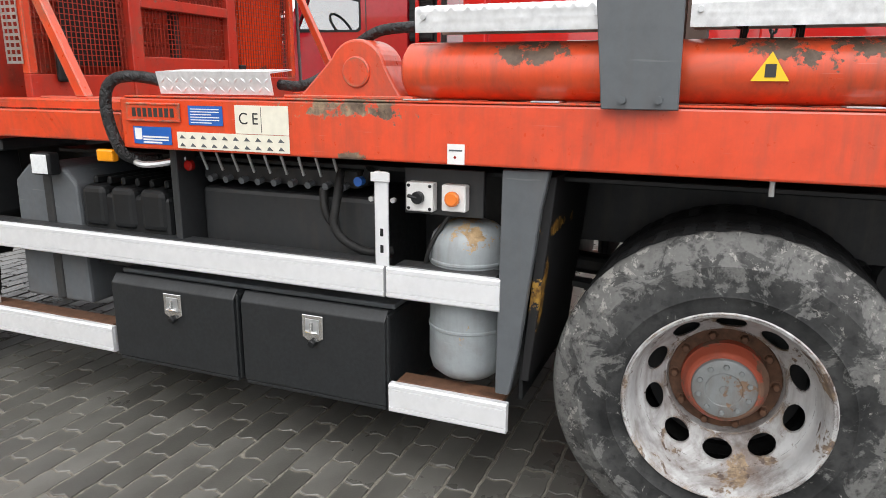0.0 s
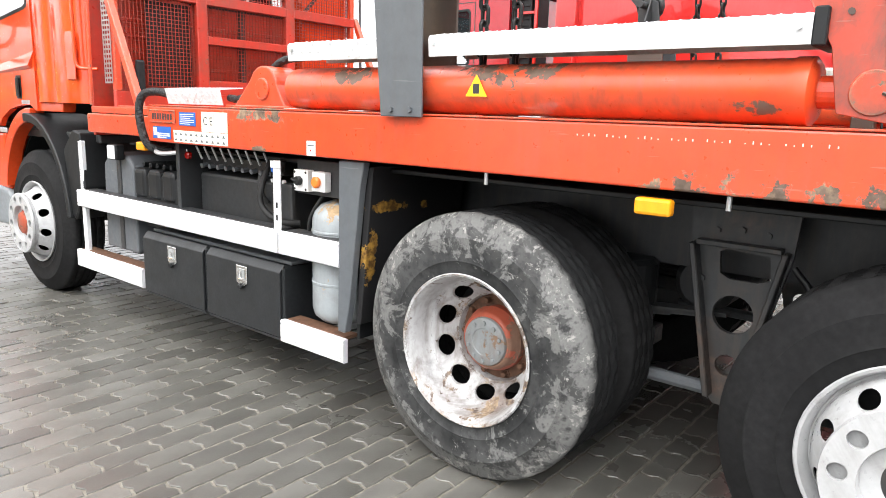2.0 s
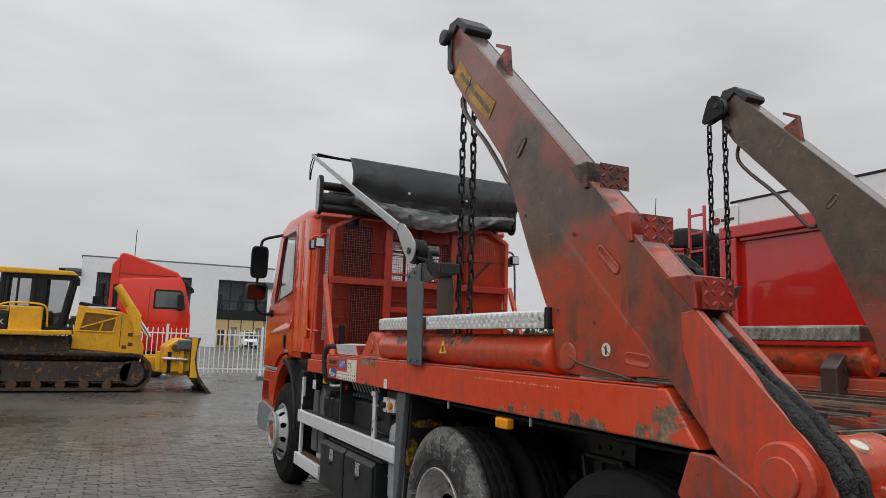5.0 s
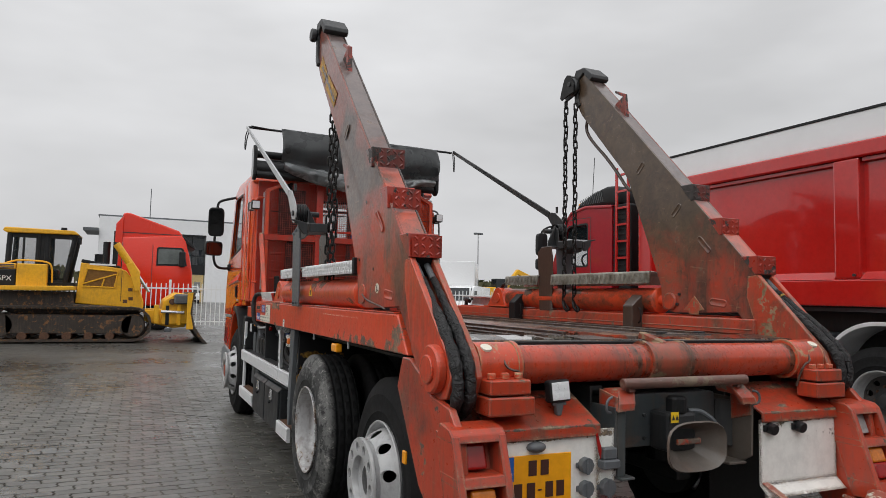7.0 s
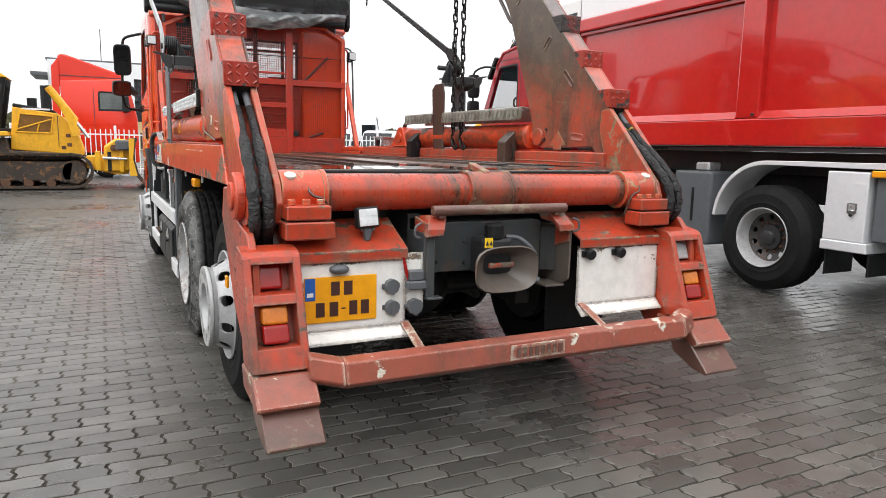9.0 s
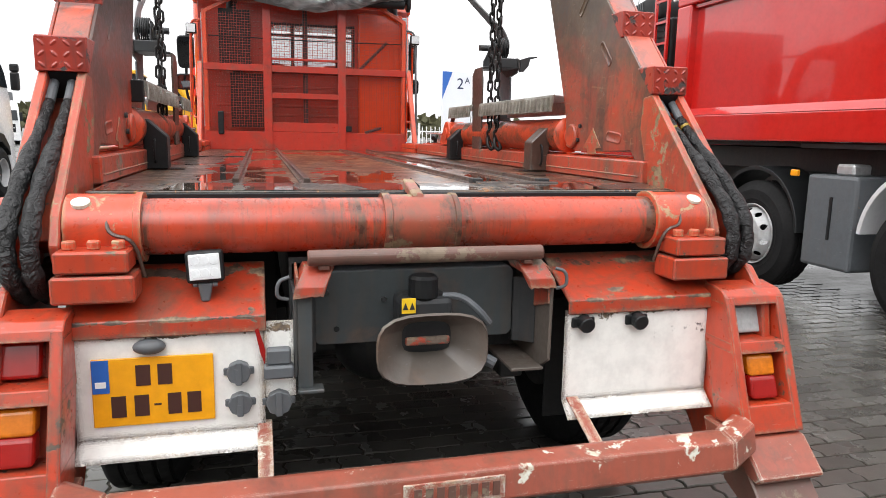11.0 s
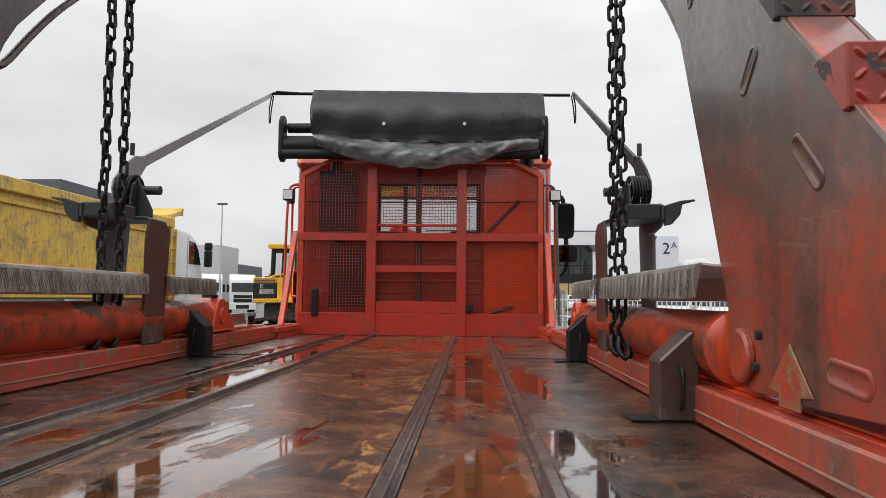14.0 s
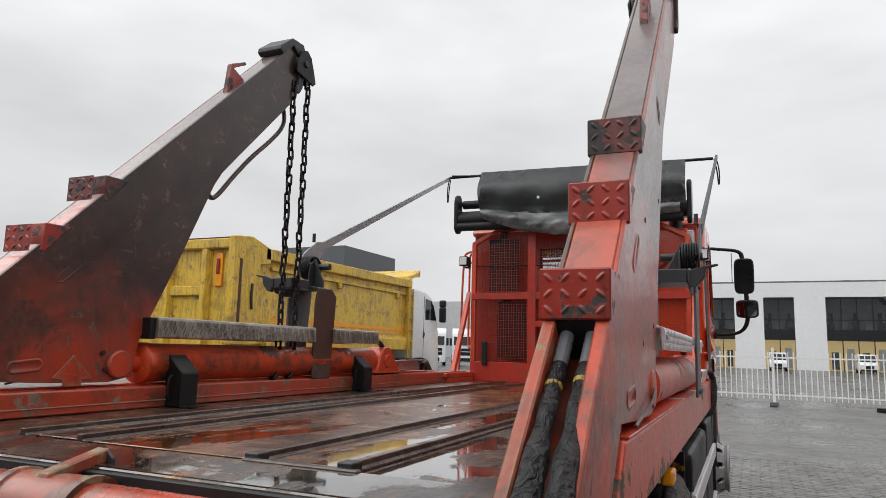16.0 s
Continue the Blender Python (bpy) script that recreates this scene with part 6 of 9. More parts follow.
for x in (0.55, 0.755):
    bm = bmesh.new()
    rod(bm, (x, -2.52, 0.830), (x, -2.565, 0.823), 0.028, 14)
    block(bm, x - 0.045, x + 0.040, -2.535, -2.522, 0.810, 0.846)
    part("camera_socket", finish(bm, 0.004), "black", truck)
lean = Matrix.Translation((-0.687, -2.455, 1.049)) @ Matrix.Rotation(radians(-3.5), 4, "Y") @ Matrix.Rotation(radians(-6), 4, "X")
bm = bmesh.new()
block(bm, -0.055, 0.055, -0.020, 0.028, -0.049, 0.049, lean)
work = part("rear_work_lamp", finish(bm, 0.010, 2), "black", truck, "square black work lamp above the number plate")
bm = bmesh.new()
block(bm, -0.045, 0.045, -0.0255, -0.0205, -0.039, 0.039, lean)
part("lens", finish(bm, 0.004, 2), "lens", work)
bm = bmesh.new()
for k in range(5):
    block(bm, -0.045, 0.045, 0.0285, 0.040, -0.040 + 0.018 * k, -0.034 + 0.018 * k, lean)
part("cooling_fins", finish(bm), "black", work)
for i in range(3):
    for j in range(2):
        bm = bmesh.new()
        rod(bm, (-0.028 + 0.028 * i, -0.0258, -0.019 + 0.038 * j), (-0.028 + 0.028 * i, -0.0266, -0.019 + 0.038 * j), 0.0145, 18, 0.0135)
        bmesh.ops.transform(bm, matrix=lean, verts=bm.verts)
        part("led_cell", finish(bm), "lens", work)
bm = bmesh.new()
prism(bm, [(-0.710, 1.000), (-0.664, 1.000), (-0.676, 0.942), (-0.700, 0.942)], -2.472, -2.446, "y")
part("lamp_bracket", finish(bm, 0.004), "slate", work)
for x in (-0.716, -0.658):
    part("bracket_bolt", rodded((x - 0.006, -2.462, 0.994), (x + 0.006, -2.462, 0.994), 0.008, 8), "slate", work)

# coupling in the middle of the rear frame
bm = bmesh.new()
prism(bm, [(-0.355, 0.765), (-0.340, 0.748), (0.330, 0.748), (0.348, 0.765), (0.348, 0.985), (0.335, 1.0), (-0.340, 1.0), (-0.355, 0.985)], -2.36, -2.345, "y")
block(bm, -0.345, 0.338, -2.345, -2.25, 0.99, 1.0)
cross = part("rear_cross_member", finish(bm, 0.003), "cross_grey", truck, "blue-grey rear cross member smeared with grease")
# black discs on the plate stand in for the dark inside two holes
for x, z, r in ((-0.281, 0.801, 0.010), (0.252, 0.799, 0.011)):
    part("hole", rodded((x, -2.3595, z), (x, -2.3612, z), r, 16), "black", cross)
for x, z in ((-0.12, 0.90), (-0.12, 0.79), (0.11, 0.90), (0.11, 0.79), (-0.315, 0.93)):
    part("bolt", rodded((x, -2.36, z), (x, -2.372, z), 0.011, 6, 0.002), "frame_grey", cross)
for s in (-1, 1):
    bm = bmesh.new()
    prism(bm, [(s * 0.350, -2.352), (s * 0.380, -2.36), (s * 0.418, -2.40), (s * 0.418, -2.412), (s * 0.372, -2.372), (s * 0.350, -2.364)], 0.725, 0.96, "z")
    part("corner_gusset", finish(bm, 0.002), "frame_grey", cross)
for s in (-1, 1):
    bm = bmesh.new()
    prism(bm, [(-2.535, 0.975), (-2.53, 0.70), (-2.46, 0.655), (-2.20, 0.655), (-2.20, 0.975)], s * 0.425 - 0.006, s * 0.425 + 0.006)
    if s < 0:
        block(bm, -0.419, -0.372, -2.533, -2.522, 0.665, 0.96)
        block(bm, -0.419, -0.34, -2.56, -2.50, 0.655, 0.667)
    else:
        block(bm, 0.30, 0.419, -2.50, -2.22, 0.655, 0.667)
    part("frame_end", finish(bm, 0.003), "cross_grey" if s < 0 else "bell", truck)
    bm = bmesh.new()
    for v in prism(bm, [(-2.40, 1.046), (-2.505, 1.050), (-2.552, 0.992), (-2.556, 0.960), (-2.536, 0.962), (-2.50, 1.005), (-2.40, 1.010)], s * 0.300, s * 0.392):
        v.co.x += s * min(0.040, max(0.0, (1.05 - v.co.z) * 0.55))
    bmesh.ops.subdivide_edges(bm, edges=[e for e in bm.edges if abs(e.verts[0].co.x - e.verts[1].co.x) > 0.08], cuts=7)
    knock = random.Random(31 + s)
    for v in bm.verts:
        if v.co.z < 0.97:
            v.co.z += knock.uniform(-0.005, 0.003)
    brk = part("pipe_bracket", finish(bm, 0.002), "bracket_worn", truck, "knocked orange bracket under the roller bar")
    part("bracket_web", prismed([(-2.40, 1.044), (-2.53, 1.02), (-2.53, 0.90), (-2.40, 0.86)], s * 0.412, s * 0.421, "x", 0.002), "bracket_worn", brk)
    part("pipe_spacer", slab(s * 0.318, s * 0.352, -2.535, -2.50, 1.040, 1.056, 0.003), "roller", brk)
    part("shackle", tubed([(s * 0.44, -2.52, 1.02), (s * 0.475, -2.53, 1.01), (s * 0.48, -2.53, 0.96), (s * 0.445, -2.52, 0.95)], 0.006, 8, 2), "slate", truck)
    part("mud_flap", slab(s * 0.62, s * 1.06, -2.06, -2.05, 0.28, 0.80, 0.003), "black", truck)
part("roller_pipe", rodded((-0.385, -2.525, 1.078), (0.385, -2.525, 1.078), 0.025, 24, 0.004), "roller", truck, "rusty round steel roller bar")
bm = bmesh.new()
n = 28
mouth, throat = [], []
for k in range(n):
    a = 2 * math.pi * k / n
    ca, sa = math.cos(a), math.sin(a)
    e = 1 / (abs(ca) ** 3.2 + abs(sa) ** 3.2) ** (1 / 3.2)
    mouth.append((0.178 * ca * e, -2.60, 0.785 + 0.112 * sa * e))
    throat.append((0.065 * ca * e, -2.475, 0.800 + 0.040 * sa * e))
lip = [(x * 1.03, y + 0.01, 0.785 + (z - 0.785) * 1.05) for x, y, z in mouth]
back = [(x, y + 0.012, z) for x, y, z in throat]
loops = [[bm.verts.new(p) for p in ring] for ring in (throat, mouth, lip, back)]
for a, b in zip(loops, loops[1:]):
    for k in range(n):
        bm.faces.new((a[k], a[(k + 1) % n], b[(k + 1) % n], b[k]))
bm.faces.new(list(reversed(loops[0])))
coupling = part("tow_coupling", finish(bm), "bell", truck, "grey bell-mouthed tow coupling", smooth=50)
part("coupling_body", slab(-0.09, 0.09, -2.50, -2.36, 0.74, 0.93, 0.02, 2), "dark", coupling)
part("coupling_head", rodded((-0.005, -2.46, 0.92), (-0.005, -2.46, 1.0), 0.05, 16, 0.01), "black", coupling)
part("red_pin", slab(-0.082, 0.066, -2.552, -2.532, 0.786, 0.814, 0.009, 3), "bracket_worn", coupling)
part("yellow_label", slab(-0.088, -0.042, -2.516, -2.511, 0.885, 0.935, 0.001), "signyellow", coupling)
for x in (-0.076, -0.054):
    part("label_bar", prismed([(x - 0.009, 0.898), (x + 0.009, 0.898), (x, 0.922)], -2.518, -2.5165, "y", 0.0), "ink", coupling)
part("coupling_lever", tubed([(0.06, -2.47, 0.93), (0.12, -2.49, 0.93), (0.17, -2.52, 0.89), (0.21, -2.52, 0.84)], 0.012, 8, 2), "slate", coupling)
part("tail_pipe", tubed([(0.15, -2.48, 0.74), (0.23, -2.53, 0.70)], 0.02, 10), "slate", truck)

# ---- side equipment ----
def latch(parent, y, z, x):
    base = part("latch", prismed([(y - 0.046, z + 0.055), (y + 0.046, z + 0.055), (y + 0.046, z - 0.035), (y, z - 0.062), (y - 0.046, z - 0.035)], x - 0.006, x, "x", 0.002), "chrome", parent, "bright folding steel latch")
    part("latch_recess", slab(x - 0.0085, x - 0.0062, y - 0.030, y + 0.030, z - 0.020, z + 0.040, 0.002), "galv", base)
    part("latch_handle", tubed([(x - 0.012, y - 0.025, z - 0.012), (x - 0.018, y, z - 0.012), (x - 0.012, y + 0.025, z - 0.012)], 0.006, 8, 2), "chrome", base)
    part("latch_stem", rodded((x - 0.012, y, z + 0.028), (x - 0.015, y, z - 0.012), 0.007, 8), "chrome", base)
    part("padlock_knob", rodded((x - 0.004, y - 0.002, z - 0.052), (x - 0.026, y - 0.002, z - 0.056), 0.016, 12, 0.004), "black", base)


for y0, y1 in ((1.158, 1.818), (1.838, 2.505)):
    box = part("tool_box", slab(-1.185, -0.72, y0, y1, 0.222, 0.600, 0.012, 2), "box", truck, "black steel tool box with a drop-down front")
    bm = bmesh.new()
    prism(bm, [(-1.202, 0.240), (-1.202, 0.575), (-1.170, 0.612), (-1.160, 0.612), (-1.186, 0.575), (-1.186, 0.240)], y0 + 0.008, y1 - 0.008, "y")
    lid = part("front_lid", finish(bm, 0.005, 2), "box", box)
    latch(box, (y0 + y1) / 2 - 0.015, 0.508, -1.2035)
    part("lower_edge", slab(-1.196, -1.15, y0 + 0.01, y1 - 0.01, 0.2205, 0.236, 0.003), "box", box)


def rail(y0, y1, z0, z1, s=-1):
    h = z1 - z0
    prof = [(-1.208, z0), (-1.214, z0 + 0.006), (-1.214, z0 + h * 0.18), (-1.210, z0 + h * 0.19), (-1.210, z0 + h * 0.205), (-1.214, z0 + h * 0.215), (-1.214, z1 - h * 0.20), (-1.210, z1 - h * 0.19), (-1.210, z1 - h * 0.175), (-1.214, z1 - h * 0.165), (-1.214, z1 - 0.006), (-1.208, z1), (-1.185, z1), (-1.185, z0)]
    bm = bmesh.new()
    prism(bm, [(-s * x, z) for x, z in prof], y0, y1, "y")
    part("side_guard", finish(bm), "alu", truck, "white anodised aluminium side guard rail")
    bm = bmesh.new()
    block(bm, min(s * 1.10, s * 1.184), max(s * 1.10, s * 1.184), y0 + 0.02, y1 - 0.02, z1 - 0.012, z1 + 0.004)
    part("guard_bracket", finish(bm, 0.002), "rust" if y1 - y0 < 1.0 and z1 < 0.5 else "dark", truck)


for s in (-1, 1):
    rail(1.163, 3.34, 0.676, 0.790, s)
    rail(0.728, 1.152, 0.676, 0.790, s)
    rail(0.692, 1.148, 0.228, 0.342, s)
    rail(2.512, 3.40, 0.248, 0.366, s)
bm = bmesh.new()
block(bm, -1.206, -1.196, 1.145, 1.198, 0.790, 1.13)
block(bm, -1.206, -1.165, 1.192, 1.198, 0.790, 1.13)
block(bm, -1.214, -1.206, 1.135, 1.208, 1.095, 1.128)
gpost = part("guard_post", finish(bm, 0.002), "alu", truck, "white slotted guard post")
for z in (0.84, 0.90):
    part("slot", slab(-1.2075, -1.206, 1.164, 1.176, z, z + 0.028, 0.0), "black", gpost)
for y in (1.13, 1.215):
    part("post_bolt", rodded((-1.20, y, 1.03), (-1.185, y, 1.03), 0.010, 6), "galv", gpost)
part("front_guard_post", slab(-1.19, -1.16, 3.28, 3.33, 0.30, 1.12, 0.004), "alu", truck)

# air tank, switches, grey splash panel
bm = bmesh.new()
lathe(bm, [(0.0001, 0.955), (0.05, 0.952), (0.10, 0.935), (0.135, 0.90), (0.146, 0.86), (0.146, 0.815), (0.150, 0.812), (0.150, 0.804), (0.146, 0.80), (0.146, 0.565), (0.150, 0.562), (0.150, 0.554), (0.146, 0.55), (0.146, 0.43), (0.135, 0.39), (0.10, 0.36), (0.05, 0.345), (0.0001, 0.342)], 32, Matrix.Translation((-1.02, 0.905, 0)) @ Matrix.Rotation(radians(-90), 4, "Y"))
part("air_tank", finish(bm), "tank", truck, "upright grey air tank with a rusty yellowed top", smooth=40)
part("switch_bracket", slab(-1.12, -1.10, 0.82, 1.12, 0.975, 1.14, 0.003), "dark", truck)
sw = part("rotary_switch", slab(-1.165, -1.121, 0.992, 1.094, 0.992, 1.094, 0.004), "whiteplastic", truck, "white rotary switch box with a black knob")
part("knob", rodded((-1.166, 1.043, 1.043), (-1.192, 1.043, 1.043), 0.022, 16, 0.004), "black", sw)
part("knob_lever", tubed([(-1.188, 1.043, 1.043), (-1.190, 1.075, 1.05)], 0.007, 8), "black", sw)
for dy, dz in ((-0.04, -0.04), (0.04, -0.04), (-0.04, 0.04), (0.04, 0.04)):
    part("screw", rodded((-1.165, 1.043 + dy, 1.043 + dz), (-1.168, 1.043 + dy, 1.043 + dz), 0.006, 8), "black", sw)
bt = part("push_button", slab(-1.165, -1.121, 0.872, 0.960, 1.0, 1.092, 0.004), "whiteplastic", truck, "white switch box with an orange push button")
part("button", rodded((-1.166, 0.916, 1.046), (-1.190, 0.916, 1.046), 0.026, 20, 0.006), "orangeknob", bt)
bm = bmesh.new()
prism(bm, [(0.732, 1.160), (0.575, 1.163), (0.600, 1.04), (0.662, 0.52), (0.690, 0.375), (0.738, 0.375)], -1.205, -1.165)
part("splash_panel", finish(bm, 0.004), "slate", truck, "slate grey steel splash panel")
for s in (-1, 1):
    bm = bmesh.new()
    prism(bm, [(0.56, 1.14), (0.60, 1.14), (0.66, 0.42), (0.63, 0.42)], s * 0.50, s * 1.164)
    part("mudguard", finish(bm, 0.003), "wornmud", truck, "dark mudguard plate with peeling yellow rust")
    part("marker_lamp", slab(s * 1.19, s * 1.235, -0.770, -0.652, 1.088, 1.142, 0.010, 2), "amber", truck, "amber side marker lamp")
    part("drain_nipple", rodded((s * 1.20, -0.06, 1.168), (s * 1.20, -0.06, 1.125), 0.008, 8), "galv", truck)
    part("drain_nipple", rodded((s * 1.20, -0.93, 1.168), (s * 1.20, -0.93, 1.125), 0.008, 8), "galv", truck)

# hydraulic tank with the valve bank above it
part("hydraulic_tank", slab(-1.04, -0.45, 1.26, 2.10, 0.615, 1.0, 0.02, 2), "dark", truck, "dark grey hydraulic oil tank")
part("tank_shelf", slab(-1.13, -0.45, 1.16, 2.50, 0.602, 0.622, 0.004), "slate", truck)
part("support_plate", slab(-1.16, -0.60, 2.115, 2.150, 0.66, 1.166, 0.004), "dark", truck)
# added dark sheet that closes the view through behind the tank
part("inner_panel", slab(-0.60, -0.585, 0.75, 3.3, 0.55, 1.2, 0.0), "dark", truck)
bm = bmesh.new()
block(bm, -1.02, -0.86, 1.36, 2.10, 1.03, 1.10)
valve = part("valve_bank", finish(bm, 0.006), "dark", truck, "hydraulic valve bank with a row of levers")
for k in range(9):
    y = 1.43 + 0.078 * k
    part("lever", rodded((-1.05, y, 1.075), (-1.085, y, 1.150), 0.006, 8), "galv", valve)
    part("lever_knob", rodded((-1.04, y - 0.03, 1.045), (-1.075, y - 0.03, 1.040), 0.014, 10), "slate", valve)
part("red_knob", rodded((-1.10, 2.09, 1.095), (-1.13, 2.09, 1.095), 0.022, 14, 0.006), "redlens", valve)
for k, pts in enumerate(([(-1.05, 1.42, 1.10), (-1.12, 1.40, 1.0), (-1.13, 1.42, 0.88), (-1.10, 1.30, 0.80), (-1.02, 1.22, 0.80)], [(-1.0, 1.36, 1.12), (-1.06, 1.32, 1.05), (-1.08, 1.28, 1.12)], [(-1.05, 1.50, 1.03), (-1.08, 1.48, 0.94), (-1.05, 1.45, 0.88)], [(-1.10, 0.95, 0.98), (-1.14, 1.02, 0.86), (-1.10, 1.05, 0.75)])):
    part("hydraulic_hose", tubed(pts, 0.017 if k < 3 else 0.008, 8, 2), "hose", truck, smooth=60)
part("blue_fitting", rodded((-1.09, 1.31, 1.075), (-1.12, 1.31, 1.075), 0.018, 10), "blue", truck)
part("hose_elbow", tubed([(-1.20, 2.30, 1.12), (-1.21, 2.26, 1.10), (-1.18, 2.20, 1.10), (-1.10, 2.12, 1.12)], 0.014, 8, 2), "galv", truck)

# battery box, grey unit and lamp behind the cab
bat = part("battery_box", slab(-1.13, -0.70, 2.20, 2.70, 0.74, 0.955, 0.02, 2), "black", truck, "black plastic battery box with ribbed lid")
for k in range(3):
    y = 2.215 + 0.165 * k
    part("lid_bulge", slab(-1.145, -0.72, y, y + 0.14, 0.80, 0.985, 0.03, 3), "black", bat)
for k in range(6):
    part("lid_rib", slab(-1.10, -0.72, 2.23 + 0.08 * k, 2.255 + 0.08 * k, 0.984, 1.02, 0.008), "black", bat)
bm = bmesh.new()
prism(bm, [(2.72, 0.42), (2.73, 0.98), (2.80, 1.05), (3.02, 1.06), (3.12, 0.98), (3.14, 0.42)], -1.12, -0.72)
part("grey_tank", finish(bm, 0.015, 2), "slate", truck, "dark grey upright side tank")
part("tank_strap", slab(-1.128, -0.70, 2.88, 2.93, 0.43, 1.05, 0.004), "dark", truck)
part("frame_plate", slab(-1.05, -0.6, 2.30, 3.2, 0.60, 0.74, 0.005), "dark", truck)
lampb = part("side_work_lamp", slab(-1.19, -1.13, 2.80, 2.91, 1.02, 1.12, 0.01, 2), "black", truck, "square work lamp behind the cab")
part("lens", slab(-1.196, -1.1905, 2.808, 2.902, 1.028, 1.112, 0.002), "lens", lampb)
part("marker_lamp", slab(-1.225, -1.19, 2.385, 2.475, 1.105, 1.155, 0.008, 2), "amber", truck, "amber side marker lamp under the front beam")

# stickers on the left beam
SX = -1.2335
def sticker(name, y0, y1, z0, z1, mat, label="", x=SX):
    return part(name, slab(x - 0.0012, x, y0, y1, z0, z1, 0.0), mat, truck, label)


def bars(parent, y0, y1, z0, z1, rows, mat, x=SX - 0.0013, fill=0.55):
    h = (z1 - z0) / rows
    for k in range(rows):
        w = (y1 - y0) * (0.96 if k % 3 else 0.7)
        part("text_bar", slab(x - 0.0006, x, y1 - w, y1, z0 + h * (k + 0.2), z0 + h * (k + 0.2 + fill), 0.0), mat, parent)


mk = part("maker_plate", slab(SX - 0.006, SX, 2.005, 2.272, 1.275, 1.348, 0.002), "orange", truck, "orange raised maker plate with dark letter shapes")
for k in range(8):
    part("letter_shape", slab(SX - 0.0075, SX - 0.006, 2.222 - 0.027 * k, 2.240 - 0.027 * k, 1.294, 1.328, 0.0), "ink", mk)
for z in (1.277, 1.340):
    part("plate_rim", slab(SX - 0.010, SX - 0.006, 2.008, 2.269, z, z + 0.006, 0.001), "orange", mk)
b1 = sticker("blue_notice", 1.808, 1.968, 1.268, 1.340, "blue", "blue notice sticker with white print")
bars(b1, 1.818, 1.958, 1.274, 1.334, 6, "whiteplastic", fill=0.35)
b2 = sticker("type_plate", 2.058, 2.248, 1.188, 1.256, "blue", "blue and white maker's type plate")
bars(b2, 2.066, 2.200, 1.19, 1.222, 3, "whiteplastic", fill=0.6)
part("plate_mark", slab(SX - 0.002, SX - 0.0013, 2.205, 2.24, 1.205, 1.25, 0.0), "whiteplastic", b2)
ce = sticker("ce_sticker", 1.520, 1.753, 1.243, 1.346, "cream", "cream sticker with the CE mark")
for word, y in (("C", 1.716), ("E", 1.664)):
    text_part("ce_letter", word, 0.060, "ink", ce, pose(SX - 0.0014, y, 1.296, 90, 0, -90))
part("sticker_line", slab(SX - 0.0018, SX - 0.0013, 1.636, 1.638, 1.25, 1.34, 0.0), "ink", ce)
st = sticker("lever_sticker", 1.520, 2.030, 1.178, 1.241, "cream", "cream sticker strip with lever symbols")
for k in range(10):
    y = 2.005 - 0.05 * k
    for dz in (0.014, 0.044):
        part("symbol_bar", prismed([(y - 0.015, 1.178 + dz - 0.006), (y + 0.013, 1.178 + dz - 0.006), (y + 0.002, 1.178 + dz + 0.008)], SX - 0.002, SX - 0.0013, "x", 0.0), "slate", st)
wl_ = sticker("white_label", 0.852, 0.912, 1.172, 1.238, "whiteplastic", "small white label")
part("label_bar", slab(SX - 0.002, SX - 0.0013, 0.86, 0.905, 1.215, 1.22, 0.0), "slate", wl_)
part("label_dot", rodded((SX - 0.0013, 0.885, 1.195), (SX - 0.002, 0.885, 1.195), 0.005, 8), "redlens", wl_)
tri = part("warning_sticker", prismed([(-0.068, 1.442), (0.028, 1.442), (-0.020, 1.520)], -1.2300, -1.2285, "x", 0.0), "signyellow", truck, "yellow triangular crushing hazard sticker", at=None)
part("hazard_shape", slab(-1.2312, -1.2302, -0.034, -0.006, 1.452, 1.487, 0.0), "ink", tri)
for k in range(38):
    part("worn_print", slab(SX - 0.0006, SX + 0.001, -0.42 - 0.021 * k, -0.417 - 0.021 * k, 1.321, 1.330 - 0.003 * (k % 3), 0.0), "cream", truck) if k % 5 else None

# ---- cab ----
cab = part("cab", slab(-1.08, 1.08, 3.24, 5.40, 1.10, 1.16, 0.01), "dark", truck, "orange day cab with black trim")
